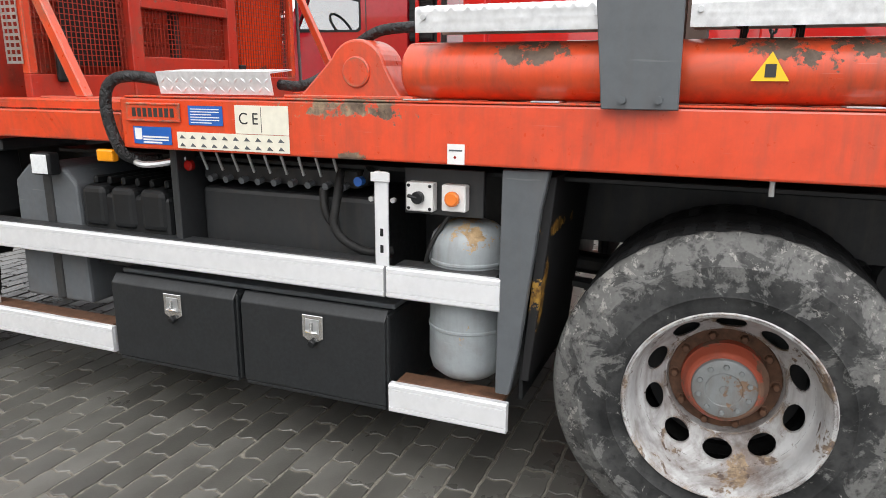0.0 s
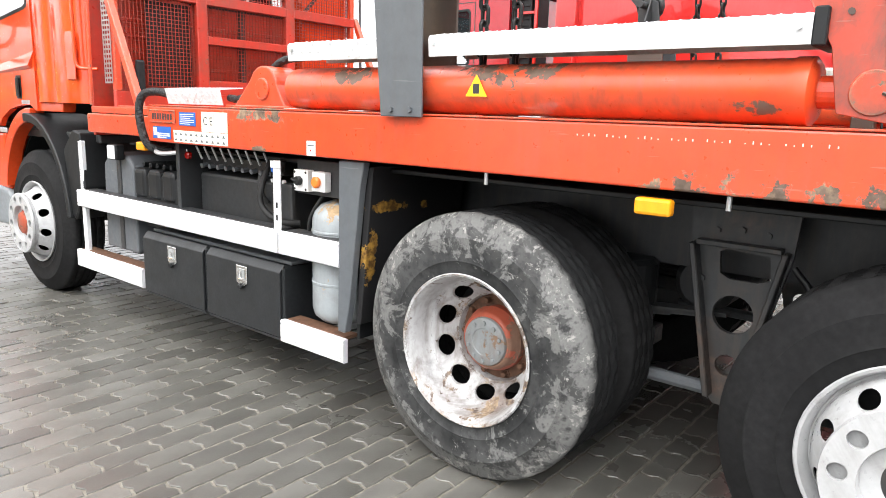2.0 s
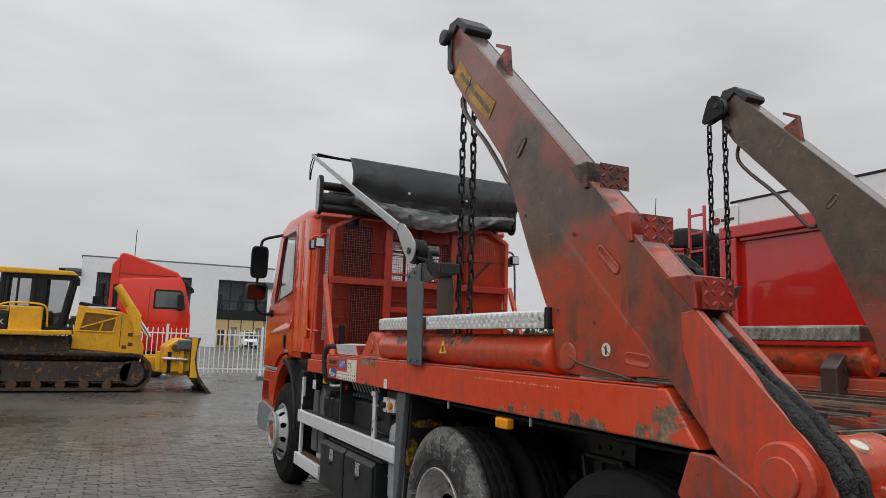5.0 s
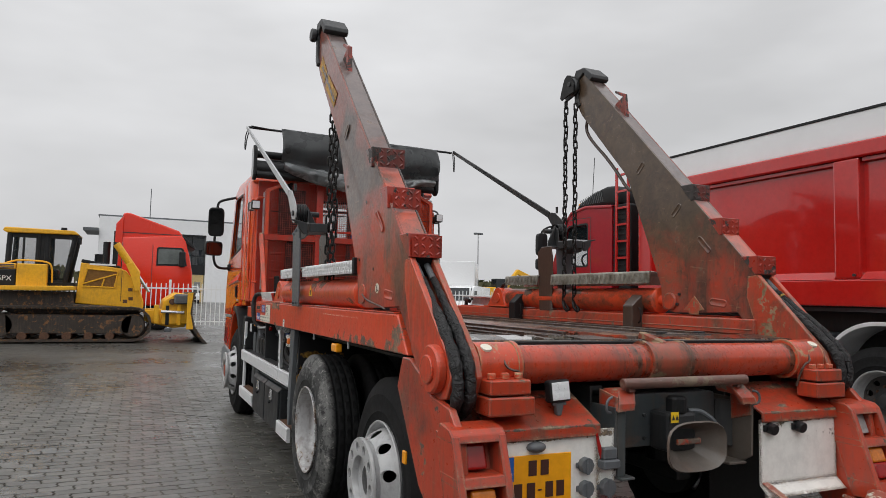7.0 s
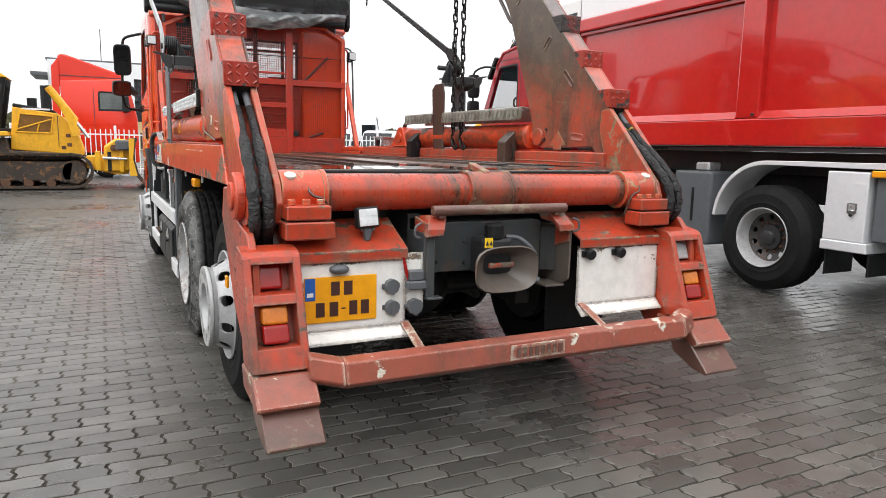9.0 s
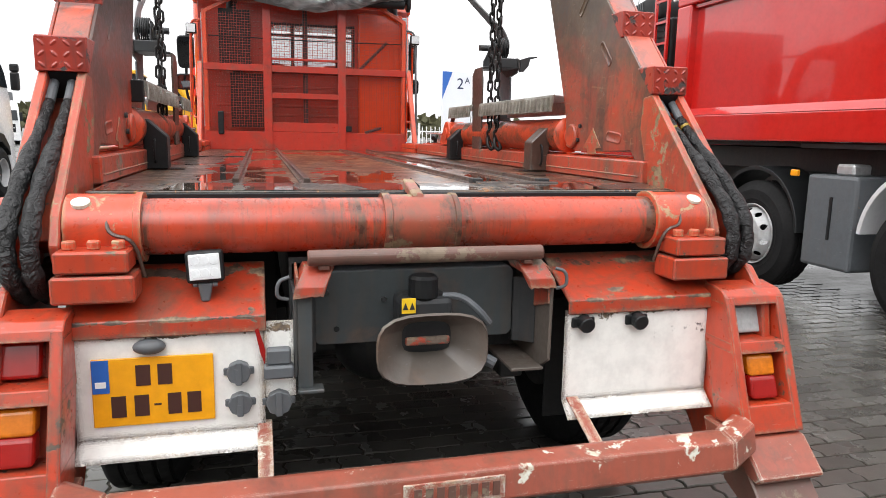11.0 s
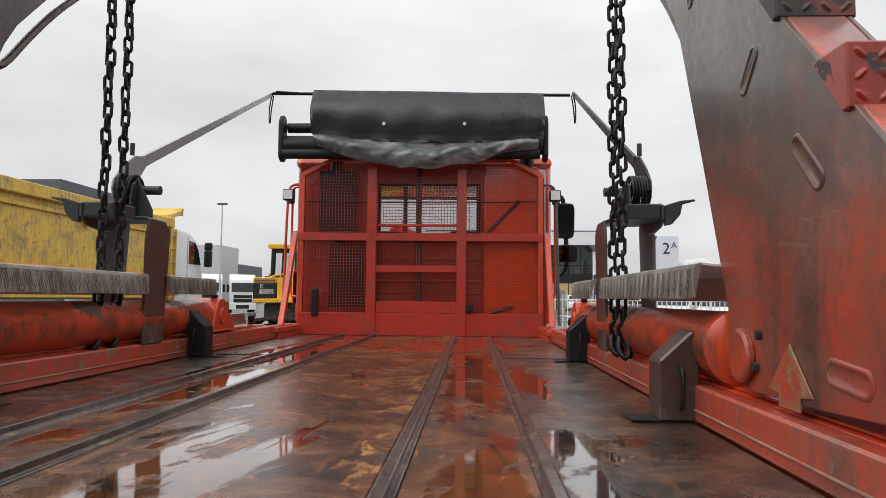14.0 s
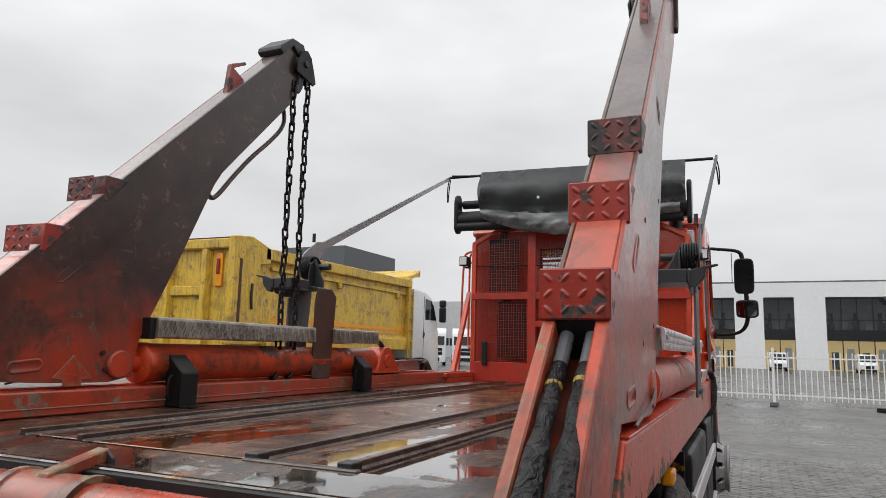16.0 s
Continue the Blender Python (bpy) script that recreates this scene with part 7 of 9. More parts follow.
# doors with a window cut through them, rounded corner columns behind
WINDOW = [(4.05, 2.04), (4.04, 2.70), (4.08, 2.738), (4.60, 2.735), (4.67, 2.70), (4.99, 1.955), (4.955, 1.925), (4.10, 2.02)]
for s in (-1, 1):
    door = part("door", holed_plate([(4.0, 1.30), (3.985, 2.79), (4.62, 2.80), (4.76, 2.75), (5.16, 1.93), (5.30, 1.56), (5.33, 1.165), (4.76, 1.165), (4.68, 1.235), (4.50, 1.305), (4.30, 1.335), (4.12, 1.34)], [WINDOW], s * 1.125, s * 1.166), "orange_cab", cab, "orange cab door")
    part("side_window", prismed(WINDOW, s * 1.138, s * 1.143, "x", 0.0), "glass", door)
    seal = [(4.53 + (y - 4.53) * 0.95, 2.34 + (z - 2.34) * 0.95) for y, z in WINDOW]
    part("window_seal", holed_plate([(4.53 + (y - 4.53) * 1.012, 2.34 + (z - 2.34) * 1.012) for y, z in WINDOW], [seal], s * 1.1665, s * 1.1685), "black", door)
    part("vent_bar", prismed([(4.80, 1.96), (4.815, 1.96), (4.63, 2.71), (4.61, 2.71)], s * 1.144, s * 1.150, "x", 0.0), "black", door)
    # the sloping crease whose face looks up to the sky
    bm = bmesh.new()
    ring = [bm.verts.new(p) for p in ((s * 1.1665, 5.10, 1.585), (s * 1.1665, 3.99, 1.722), (s * 1.192, 4.04, 1.625), (s * 1.172, 5.08, 1.560), (s * 1.1665, 4.05, 1.600), (s * 1.1665, 5.08, 1.548))]
    bm.faces.new((ring[0], ring[1], ring[2], ring[3]))
    bm.faces.new((ring[3], ring[2], ring[4], ring[5]))
    bm.faces.new((ring[1], ring[4], ring[2]))
    bm.faces.new((ring[0], ring[3], ring[5]))
    part("door_crease", finish(bm), "orange_cab", door)
    part("handle_recess", slab(s * 1.1665, s * 1.169, 4.255, 4.345, 1.385, 1.555, 0.0), "black", door)
    part("door_handle", slab(s * 1.170, s * 1.186, 4.275, 4.325, 1.40, 1.54, 0.006, 2), "black", door)
    part("sill_strip", slab(s * 1.1665, s * 1.174, 4.60, 5.30, 1.118, 1.155, 0.003), "galv", cab)
    part("sill_strip", slab(s * 1.1665, s * 1.170, 4.12, 4.27, 1.345, 1.375, 0.002), "galv", cab)
    # rear corner: two upright lobes with a groove between, rounded into the back wall
    lobes = [(1.10, 3.975), (1.158, 3.978), (1.168, 3.955), (1.172, 3.86), (1.170, 3.74), (1.160, 3.705), (1.148, 3.692), (1.160, 3.675), (1.172, 3.64), (1.176, 3.54), (1.172, 3.42), (1.158, 3.345), (1.130, 3.285), (1.088, 3.25), (1.02, 3.238), (1.02, 3.262), (1.10, 3.40)]
    part("corner_column", prismed([(s * x, y) for x, y in lobes], 1.365, 2.80, "z", 0.0), "orange_cab", cab, "rounded orange rear corner of the cab", smooth=35)
    part("corner_pocket", prismed([(3.31, 1.52), (3.31, 1.80), (3.33, 1.83), (3.42, 1.83), (3.44, 1.80), (3.44, 1.52)], s * 1.1735, s * 1.1785, "x", 0.002), "orange_cab", cab)
    part("screen_pillar", prismed([(5.14, 1.93), (5.31, 1.93), (4.93, 2.76), (4.74, 2.76)], s * 1.090, s * 1.150, "x", 0.012, 2), "orange_cab", cab)
    part("front_corner", prismed([(5.16, 1.93), (5.31, 1.93), (5.44, 1.55), (5.46, 1.12), (5.34, 1.12), (5.31, 1.56)], s * 1.085, s * 1.160, "x", 0.03, 3), "orange_cab", cab)
    part("step_panel", prismed([(4.70, 0.66), (4.73, 1.112), (5.40, 1.112), (5.44, 0.66)], s * 1.06, s * 1.155, "x", 0.02, 2), "orange_cab", cab)
    part("headlamp", prismed([(5.02, 0.74), (5.05, 0.98), (5.38, 0.98), (5.42, 0.74)], s * 1.14, s * 1.162, "x", 0.01, 2), "redlens", cab)
    part("bumper_corner", prismed([(4.62, 0.36), (4.62, 0.60), (4.72, 0.66), (5.30, 0.72), (5.56, 0.66), (5.60, 0.45), (5.50, 0.34)], s * 1.02, s * 1.172, "x", 0.03, 3), "bumper_grey", cab)
    # front half of the wheel arch in body colour, rear half a black wing
    def arch(r0, h0, r1, h1, a0, a1):
        lo = [(4.12 + r0 * math.cos(radians(a)), 0.52 + h0 * math.sin(radians(a))) for a in [a0 + (a1 - a0) * k / 14 for k in range(15)]]
        hi = [(4.12 + r1 * math.cos(radians(a)), 0.52 + h1 * math.sin(radians(a))) for a in [a0 + (a1 - a0) * k / 14 for k in range(15)]]
        return lo + hi[::-1]
    part("arch_lip", prismed(arch(0.57, 0.70, 0.66, 0.80, 14, 92), s * 1.08, s * 1.185, "x", 0.006), "orange_cab", cab, smooth=35)
    part("arch_filler", prismed([(4.12, 1.30), (3.62, 1.30), (3.60, 1.362), (4.0, 1.362), (4.12, 1.345)], s * 1.06, s * 1.150, "x", 0.004), "orange_cab", cab)
    part("wheel_wing", prismed(arch(0.60, 0.70, 0.65, 0.765, 86, 176), s * 0.80, s * 1.215, "x", 0.008), "black", cab, "black plastic wheel wing", smooth=35)
    part("inner_arch", prismed(arch(0.58, 0.66, 0.60, 0.69, 4, 176), s * 0.70, s * 1.07, "x", 0.0), "black", cab, smooth=35)
    part("wing_skirt", prismed([(3.56, 1.05), (3.40, 1.19), (3.30, 1.17), (3.27, 0.80), (3.44, 0.56), (3.49, 0.60)], s * 0.95, s * 1.19, "x", 0.01), "black", cab)
    lampc = part("corner_lamp", slab(s * 1.16, s * 1.225, 3.17, 3.25, 2.425, 2.525, 0.012, 2), "black", cab)
    part("lens", slab(s * 1.168, s * 1.217, 3.160, 3.1685, 2.435, 2.515, 0.002), "lens", lampc)
    part("grab_rail", tubed([(s * 1.10, 3.16, 2.57), (s * 1.16, 3.23, 2.575), (s * 1.185, 3.27, 2.55), (s * 1.190, 3.275, 2.48), (s * 1.190, 3.275, 1.66), (s * 1.185, 3.27, 1.60), (s * 1.16, 3.23, 1.59), (s * 1.10, 3.16, 1.59)], 0.011, 8, 2), "orange_cab", cab, smooth=60)
    # mirrors
    bm = bmesh.new()
    tube(bm, [(s * 1.10, 4.84, 2.80), (s * 1.20, 4.88, 2.775), (s * 1.36, 4.94, 2.735), (s * 1.385, 4.96, 2.66), (s * 1.395, 4.96, 2.40), (s * 1.41, 4.96, 2.05), (s * 1.405, 4.96, 1.90), (s * 1.36, 4.99, 1.81), (s * 1.25, 5.04, 1.79), (s * 1.15, 5.07, 1.81)], 0.018, 8, 2)
    out = 0.11 if s > 0 else 0.0
    for v in bm.verts:
        far = max(0.0, (abs(v.co.x) - 1.12) / 0.27)
        v.co += Vector((s * out * far, 0, 0.36 * out * far))
    mir = part("mirror_arm", finish(bm), "black", cab, "black mirror arm with two mirrors", smooth=60)
    for z0, z1, w, x, face in ((2.238, 2.640, 0.105, 1.392, 1 if s > 0 else -9), (1.967, 2.167, 0.115, 1.415, -s * 5)):
        turned = pose(s * (x + out), 4.95, (z0 + z1) / 2 + 0.36 * out, 7, 0, face)
        hz = (z1 - z0) / 2
        part("mirror_shell", prismed([(w * math.copysign(abs(math.cos(a)) ** 0.45, math.cos(a)), hz * math.copysign(abs(math.sin(a)) ** 0.32, math.sin(a))) for a in (2 * math.pi * (k + 0.5) / 32 for k in range(32))], -0.05, 0.045, "y", 0.012, 2), "black", mir, at=turned, smooth=40)
        part("mirror_glass", prismed([((w - 0.014) * math.copysign(abs(math.cos(a)) ** 0.45, math.cos(a)), (hz - 0.016) * math.copysign(abs(math.sin(a)) ** 0.32, math.sin(a))) for a in (2 * math.pi * (k + 0.5) / 32 for k in range(32))], -0.0535, -0.0505, "y", 0.0), "mirror", mir, at=turned)
    part("mirror_foot", slab(s * 1.13, s * 1.20, 5.02, 5.12, 1.765, 1.86, 0.02, 2), "black", mir)
# roof, front and back
bm = bmesh.new()
prism(bm, [(3.24, 2.76), (3.25, 2.86), (3.60, 2.92), (4.45, 2.92), (4.76, 2.85), (4.96, 2.75)], -1.165, 1.165)
part("roof", finish(bm, 0.075, 4), "orange_cab", cab, smooth=60)
part("windscreen", prismed([(5.30, 1.93), (5.31, 1.93), (4.99, 2.72), (4.98, 2.72)], -1.09, 1.09, "x", 0.0), "glass", cab)
part("front_panel", prismed([(5.31, 1.93), (5.40, 1.93), (5.54, 1.55), (5.56, 0.62), (5.44, 0.62), (5.44, 1.5)], -1.10, 1.10, "x", 0.02, 2), "orange_cab", cab)
part("front_bumper", slab(-1.12, 1.12, 5.46, 5.66, 0.32, 0.66, 0.05, 3), "slate", cab)
part("dashboard", slab(-1.05, 1.05, 4.85, 5.28, 1.16, 1.90, 0.04, 2), "black", cab)
# rear wall in the deeper paint, its shade put into the colour
for x0, x1, z0, z1 in ((-1.11, 1.11, 1.16, 2.10), (-1.11, 1.11, 2.60, 2.80), (-1.11, -0.38, 2.10, 2.60), (0.52, 1.11, 2.10, 2.60)):
    part("rear_wall", slab(x0, x1, 3.225, 3.26, z0, z1, 0.003), "headboard", cab)
part("rear_window", slab(-0.38, 0.52, 3.235, 3.241, 2.10, 2.60, 0.0), "glass", cab)
for x in (-0.385, -0.15, 0.33, 0.505):
    part("window_frame", slab(x - 0.018, x + 0.018, 3.215, 3.224, 2.10, 2.60, 0.003), "black", cab)
for z in (2.10, 2.48, 2.60):
    part("window_frame", slab(-0.40, 0.52, 3.212, 3.2145, z - 0.015, z + 0.015, 0.001), "black", cab)
for z in (1.62, 1.72, 1.82, 1.92):
    part("wall_rib", slab(-0.95, 0.98, 3.212, 3.2245, z, z + 0.03, 0.005), "headboard", cab)
for x in (-0.45, 0.45):
    seat = part("seat", slab(x - 0.25, x + 0.25, 3.62, 4.15, 1.17, 1.62, 0.05, 2), "black", cab)
    part("seat_back", slab(x - 0.24, x + 0.24, 3.55, 3.68, 1.62, 2.22, 0.05, 2), "black", cab)
bm = bmesh.new()
prism(bm, [(3.28, 2.90), (3.28, 3.10), (3.45, 3.13), (3.75, 3.08), (4.10, 2.98), (4.24, 2.90)], -0.98, 0.98)
part("roof_spoiler", finish(bm, 0.03, 2), "black", cab, "black roof air deflector")
part("beacon", rodded((-1.0, 4.36, 2.90), (-1.0, 4.36, 3.0), 0.045, 16, 0.015), "amber", cab)
# exhaust stack with its perforated shield
stack = part("exhaust_stack", rodded((0.93, 3.16, 1.30), (0.93, 3.16, 3.0), 0.06, 20), "dark", truck, "dark upright exhaust stack")
part("heat_shield", slab(1.02, 1.09, 3.10, 3.22, 2.0, 2.72, 0.01), "galv", stack)
part("air_intake", slab(0.55, 1.04, 3.09, 3.215, 1.40, 2.74, 0.02, 2), "orange_cab", truck, "orange ribbed air intake housing")
part("breather", tubed([(-0.7, 3.14, 1.5), (-0.72, 3.13, 2.0), (-0.74, 3.14, 2.4), (-0.78, 3.14, 2.75), (-0.74, 3.14, 2.82)], 0.05, 10, 2), "black", truck, smooth=60)

# ---- chains ----
def link_mesh():
    bm = bmesh.new()
    n, k = 16, 6
    rings = []
    for i in range(n):
        a = 2 * math.pi * i / n
        c = Vector((0.0158 * math.cos(a), 0, 0.0158 * math.sin(a) + (0.020 if math.sin(a) > 0 else -0.020)))
        d = Vector((-math.sin(a), 0, math.cos(a)))
        o = Vector((math.cos(a), 0, math.sin(a)))
        rings.append([bm.verts.new(c + 0.0078 * (math.cos(b) * o + math.sin(b) * Vector((0, 1, 0)))) for b in (2 * math.pi * j / k for j in range(k))])
    for i in range(n):
        a, b = rings[i], rings[(i + 1) % n]
        for j in range(k):
            bm.faces.new((a[j], a[(j + 1) % k], b[(j + 1) % k], b[j]))
    for f in bm.faces:
        f.smooth = True
    bmesh.ops.recalc_face_normals(bm, faces=bm.faces)
    me = bpy.data.meshes.new("chain_link")
    bm.to_mesh(me)
    bm.free()
    me.materials.append(M["chain"])
    return me


LINK = link_mesh()
base = truck.matrix_basis
for s in (-1, 1):
    for k, (y, drop) in enumerate(((-0.088, 3.22), (0.058, 3.27)) if s < 0 else ((-0.125, 3.20), (0.022, 3.25))):
        lean = 0
        foot = base @ Vector((-1.09 if s < 0 else 1.046, y + 0.06 * lean, 1.40))
        ch = thing("lifting_chain", "oily black steel lifting chain hung from the arm head", "chain", Matrix.Translation(foot), "lifting chains")
        top = drop - 1.40
        z, i = 0.06, 0
        while z < top:
            f = z / top
            part("chain_link", LINK, None, ch, at=pose(0.004 * math.sin(i * 1.7) + 0.05 * lean * f, -0.06 * lean * f + 0.003 * math.sin(i * 2.3), z, 2 * math.sin(i), 3 * math.sin(1.3 * i), (90 if i % 2 else 0) + 12 * math.sin(i)))
            z += 0.0565
            i += 1
        part("chain_hook", tubed([(0, 0, 0.06), (0.02, -0.02, 0.0), (0.02, -0.05, -0.03), (0.0, -0.05, -0.04), (-0.02, -0.03, -0.01), (-0.01, 0.0, 0.04)], 0.012, 8, 2), "chain", ch, smooth=60)

# ---- red tipper truck beside it ----
tip = thing("tipper_truck", "glossy red tipper truck parked alongside on the paving", "truck", pose(0, 0, 0.07))
XL, XR = 4.30, 6.75
bed = part("tipper_body", slab(XL + 0.10, XR - 0.10, -4.2, 2.92, 1.47, 3.02, 0.03, 2), "red", tip, "glossy red steel tipper body")
for name, y0, y1, z0, z1, out in (("top_rail", -4.2, 2.98, 3.0, 3.17, 0.0), ("sill", -4.2, 2.98, 1.455, 1.74, 0.0), ("front_post", 2.70, 2.98, 1.74, 3.0, 0.0), ("body_post", -0.42, -0.13, 1.74, 3.0, 0.012), ("body_post", -3.4, -3.1, 1.74, 3.0, 0.012)):
    part(name, slab(XL + out, XL + 0.12, y0, y1, z0, z1, 0.02, 2), "red", bed)
part("sill_ledge", prismed([(XL - 0.004, 1.735), (XL + 0.11, 1.825), (XL + 0.11, 1.735)], -0.13, 2.70, "y", 0.002), "red", bed)
part("sill_ledge", prismed([(XL - 0.004, 1.735), (XL + 0.11, 1.825), (XL + 0.11, 1.735)], -3.1, -0.42, "y", 0.002), "red", bed)
part("recess_line", slab(XL + 0.05, XL + 0.104, -0.12, 2.68, 2.955, 2.998, 0.004), "red", bed)
part("recess_line", slab(XL + 0.05, XL + 0.104, -3.1, -0.43, 2.955, 2.998, 0.004), "red", bed)
part("lock_bolt", rodded((XL + 0.005, -0.36, 1.78), (XL - 0.012, -0.36, 1.78), 0.016, 10), "dark", bed)
roll = part("roll_cover", slab(XL + 0.06, XR - 0.06, -4.15, 2.80, 3.17, 3.50, 0.02, 2), "facade", tip, "white sheet cover over the tipper body")
part("cover_edge", slab(XL + 0.05, XL + 0.075, -4.15, 2.82, 3.485, 3.515, 0.004), "black", roll)
part("maker_plate", slab(XL + 0.03, XL + 0.05, 2.68, 3.14, 3.10, 3.46, 0.01), "whiteplastic", tip, "white maker plate with a red mark")
part("maker_mark", rodded((XL + 0.029, 3.03, 3.27), (XL + 0.026, 3.03, 3.27), 0.055, 16), "redlens", tip)
part("maker_bar", slab(XL + 0.026, XL + 0.0295, 2.74, 2.96, 3.25, 3.29, 0.0), "ink", tip)
lad = part("ladder", slab(XL + 0.06, XL + 0.10, 3.28, 3.32, 1.75, 3.55, 0.006), "red", tip, "red ladder at the front of the body")
part("ladder_stile", slab(XL + 0.06, XL + 0.10, 3.56, 3.60, 1.75, 3.55, 0.006), "red", lad)
for k in range(7):
    part("rung", slab(XL + 0.065, XL + 0.095, 3.32, 3.56, 1.85 + 0.26 * k, 1.885 + 0.26 * k, 0.004), "red", lad)
CABR = [(3.72, 1.18), (3.72, 2.98), (4.40, 3.04), (4.85, 2.98), (5.05, 2.78), (5.50, 1.95), (5.62, 1.2), (5.60, 0.55), (4.95, 0.52), (4.90, 1.02)]
PANE = [(4.36, 2.06), (4.36, 2.70), (4.40, 2.745), (4.90, 2.735), (4.96, 2.70), (5.27, 2.08), (5.24, 2.04), (4.40, 2.03)]
cabr = part("cab", holed_plate(CABR, [PANE], XL + 0.10, XL + 0.16), "red_cab", tip, "dark red cab with black trim")
part("cab_side", holed_plate(CABR, [PANE], XR - 0.16, XR - 0.10), "red_cab", cabr)
part("cab_back", slab(XL + 0.16, XR - 0.16, 3.72, 3.78, 1.18, 2.98, 0.01), "red_cab", cabr)
part("cab_roof", prismed([(3.72, 2.93), (3.72, 2.99), (4.40, 3.05), (4.85, 2.99), (5.05, 2.79), (5.02, 2.75), (4.82, 2.94), (4.40, 2.99)], XL + 0.08, XR - 0.08, "x", 0.02, 2), "red_cab", cabr, smooth=40)
part("cab_front", prismed([(5.44, 1.95), (5.50, 1.95), (5.62, 1.2), (5.60, 0.55), (5.52, 0.55), (5.54, 1.2)], XL + 0.16, XR - 0.16, "x", 0.02), "red_cab", cabr)
part("cab_floor", slab(XL + 0.16, XR - 0.16, 3.78, 5.5, 1.18, 1.24, 0.0), "black", cabr)
part("dashboard", slab(XL + 0.18, XR - 0.18, 5.05, 5.42, 1.5, 2.08, 0.05, 2), "black", cabr)
bm = bmesh.new()
hub_c = Vector((XL + 0.62, 4.92, 2.12))
ringp = [hub_c + Vector((0.22 * math.cos(2 * math.pi * k / 20), 0.12 * math.sin(2 * math.pi * k / 20), 0.17 * math.sin(2 * math.pi * k / 20))) for k in range(21)]
tube(bm, ringp, 0.017, 6, 0)
part("steering_wheel", finish(bm), "black", cabr, smooth=60)
for xs in (0.62, 1.80):
    part("seat_back", slab(XL + xs - 0.24, XL + xs + 0.24, 4.02, 4.18, 1.5, 2.28, 0.06, 2), "black", cabr)
for x in (XL + 0.125, XR - 0.135):
    part("side_window", prismed(PANE, x, x + 0.006, "x", 0.0), "glass", cabr)
part("window_seal", holed_plate([(4.80 + (y - 4.80) * 1.03, 2.39 + (z - 2.39) * 1.04) for y, z in PANE], [[(4.80 + (y - 4.80) * 0.97, 2.39 + (z - 2.39) * 0.96) for y, z in PANE]], XL + 0.0965, XL + 0.0995), "black", cabr)
for y in (4.27, 5.36):
    part("door_seam", slab(XL + 0.0975, XL + 0.0995, y, y + 0.012, 1.2, 2.84 if y < 5 else 1.98, 0.0), "ink", cabr)
part("door_seam", slab(XL + 0.0975, XL + 0.0995, 4.28, 4.98, 2.835, 2.845, 0.0), "ink", cabr)
dfl = part("roof_deflector", prismed([(3.62, 2.99), (3.62, 3.22), (3.72, 3.30), (3.95, 3.32), (4.30, 3.26), (4.70, 3.12), (4.82, 3.02), (4.40, 3.052)], XL + 0.16, XR - 0.16, "x", 0.05, 3), "black", cabr, "black louvred roof air deflector", smooth=40)
for k in range(13):
    y = 4.02 + 0.048 * k
    top = 3.27 - 0.22 * max(0, y - 4.1)
    part("louvre", prismed([(y, 3.075), (y + 0.014, 3.075), (y + 0.075, top), (y + 0.061, top)], XL + 0.152, XL + 0.163, "x", 0.0), "tarp", dfl)
part("side_deflector", slab(XL + 0.12, XL + 0.16, 3.40, 3.71, 1.9, 2.98, 0.02, 2), "black", cabr)
air = part("air_intake", slab(XL + 0.18, XL + 0.5, 3.36, 3.66, 1.3, 2.98, 0.03, 2), "black", cabr, "ribbed black air intake")
for k in range(13):
    part("intake_rib", slab(XL + 0.108, XL + 0.119, 3.42, 3.70, 1.93 + 0.08 * k, 1.955 + 0.08 * k, 0.003), "black", air)
part("beacon", rodded((XL + 0.35, 4.88, 2.99), (XL + 0.35, 4.88, 3.16), 0.06, 14, 0.02), "amber", cabr)
part("aerial", rodded((XL + 0.45, 4.72, 3.1), (XL + 0.45, 4.66, 3.95), 0.006, 5), "black", cabr)
part("sun_visor", prismed([(5.02, 2.90), (5.10, 2.93), (5.34, 2.60), (5.30, 2.56)], XL + 0.08, XR - 0.08, "x", 0.01), "black", cabr)
part("windscreen", prismed([(5.46, 1.97), (5.47, 1.97), (5.03, 2.77), (5.02, 2.77)], XL + 0.16, XR - 0.16, "x", 0.0), "glass", cabr)
marm = part("mirror_arm", tubed([(XL + 0.12, 5.10, 2.74), (XL - 0.02, 5.25, 2.78), (XL - 0.16, 5.36, 2.70), (XL - 0.17, 5.38, 2.60), (XL - 0.17, 5.38, 2.05), (XL - 0.05, 5.40, 1.93), (XL + 0.1, 5.42, 1.95)], 0.018, 8, 2), "black", cabr)
for z0, z1 in ((2.24, 2.64), (1.99, 2.19)):
    part("mirror_shell", prismed([(0.10 * math.copysign(abs(math.cos(a)) ** 0.5, math.cos(a)), (z0 + z1) / 2 + (z1 - z0) / 2 * math.copysign(abs(math.sin(a)) ** 0.35, math.sin(a))) for a in (2 * math.pi * (k + 0.5) / 28 for k in range(28))], 5.33, 5.43, "y", 0.012, 2), "black", cabr, at=pose(XL - 0.16, 0, 0), smooth=40)
part("chassis_beam", slab(XL + 0.8, XR - 0.8, -4.0, 5.2, 0.85, 1.15, 0.01), "dark", tip)
part("subframe", slab(XL + 0.5, XR - 0.5, -4.1, 3.2, 1.16, 1.40, 0.01), "dark", tip)
part("under_body", slab(XL + 0.18, XR - 0.18, -4.1, 2.9, 1.41, 1.455, 0.005), "dark", tip)
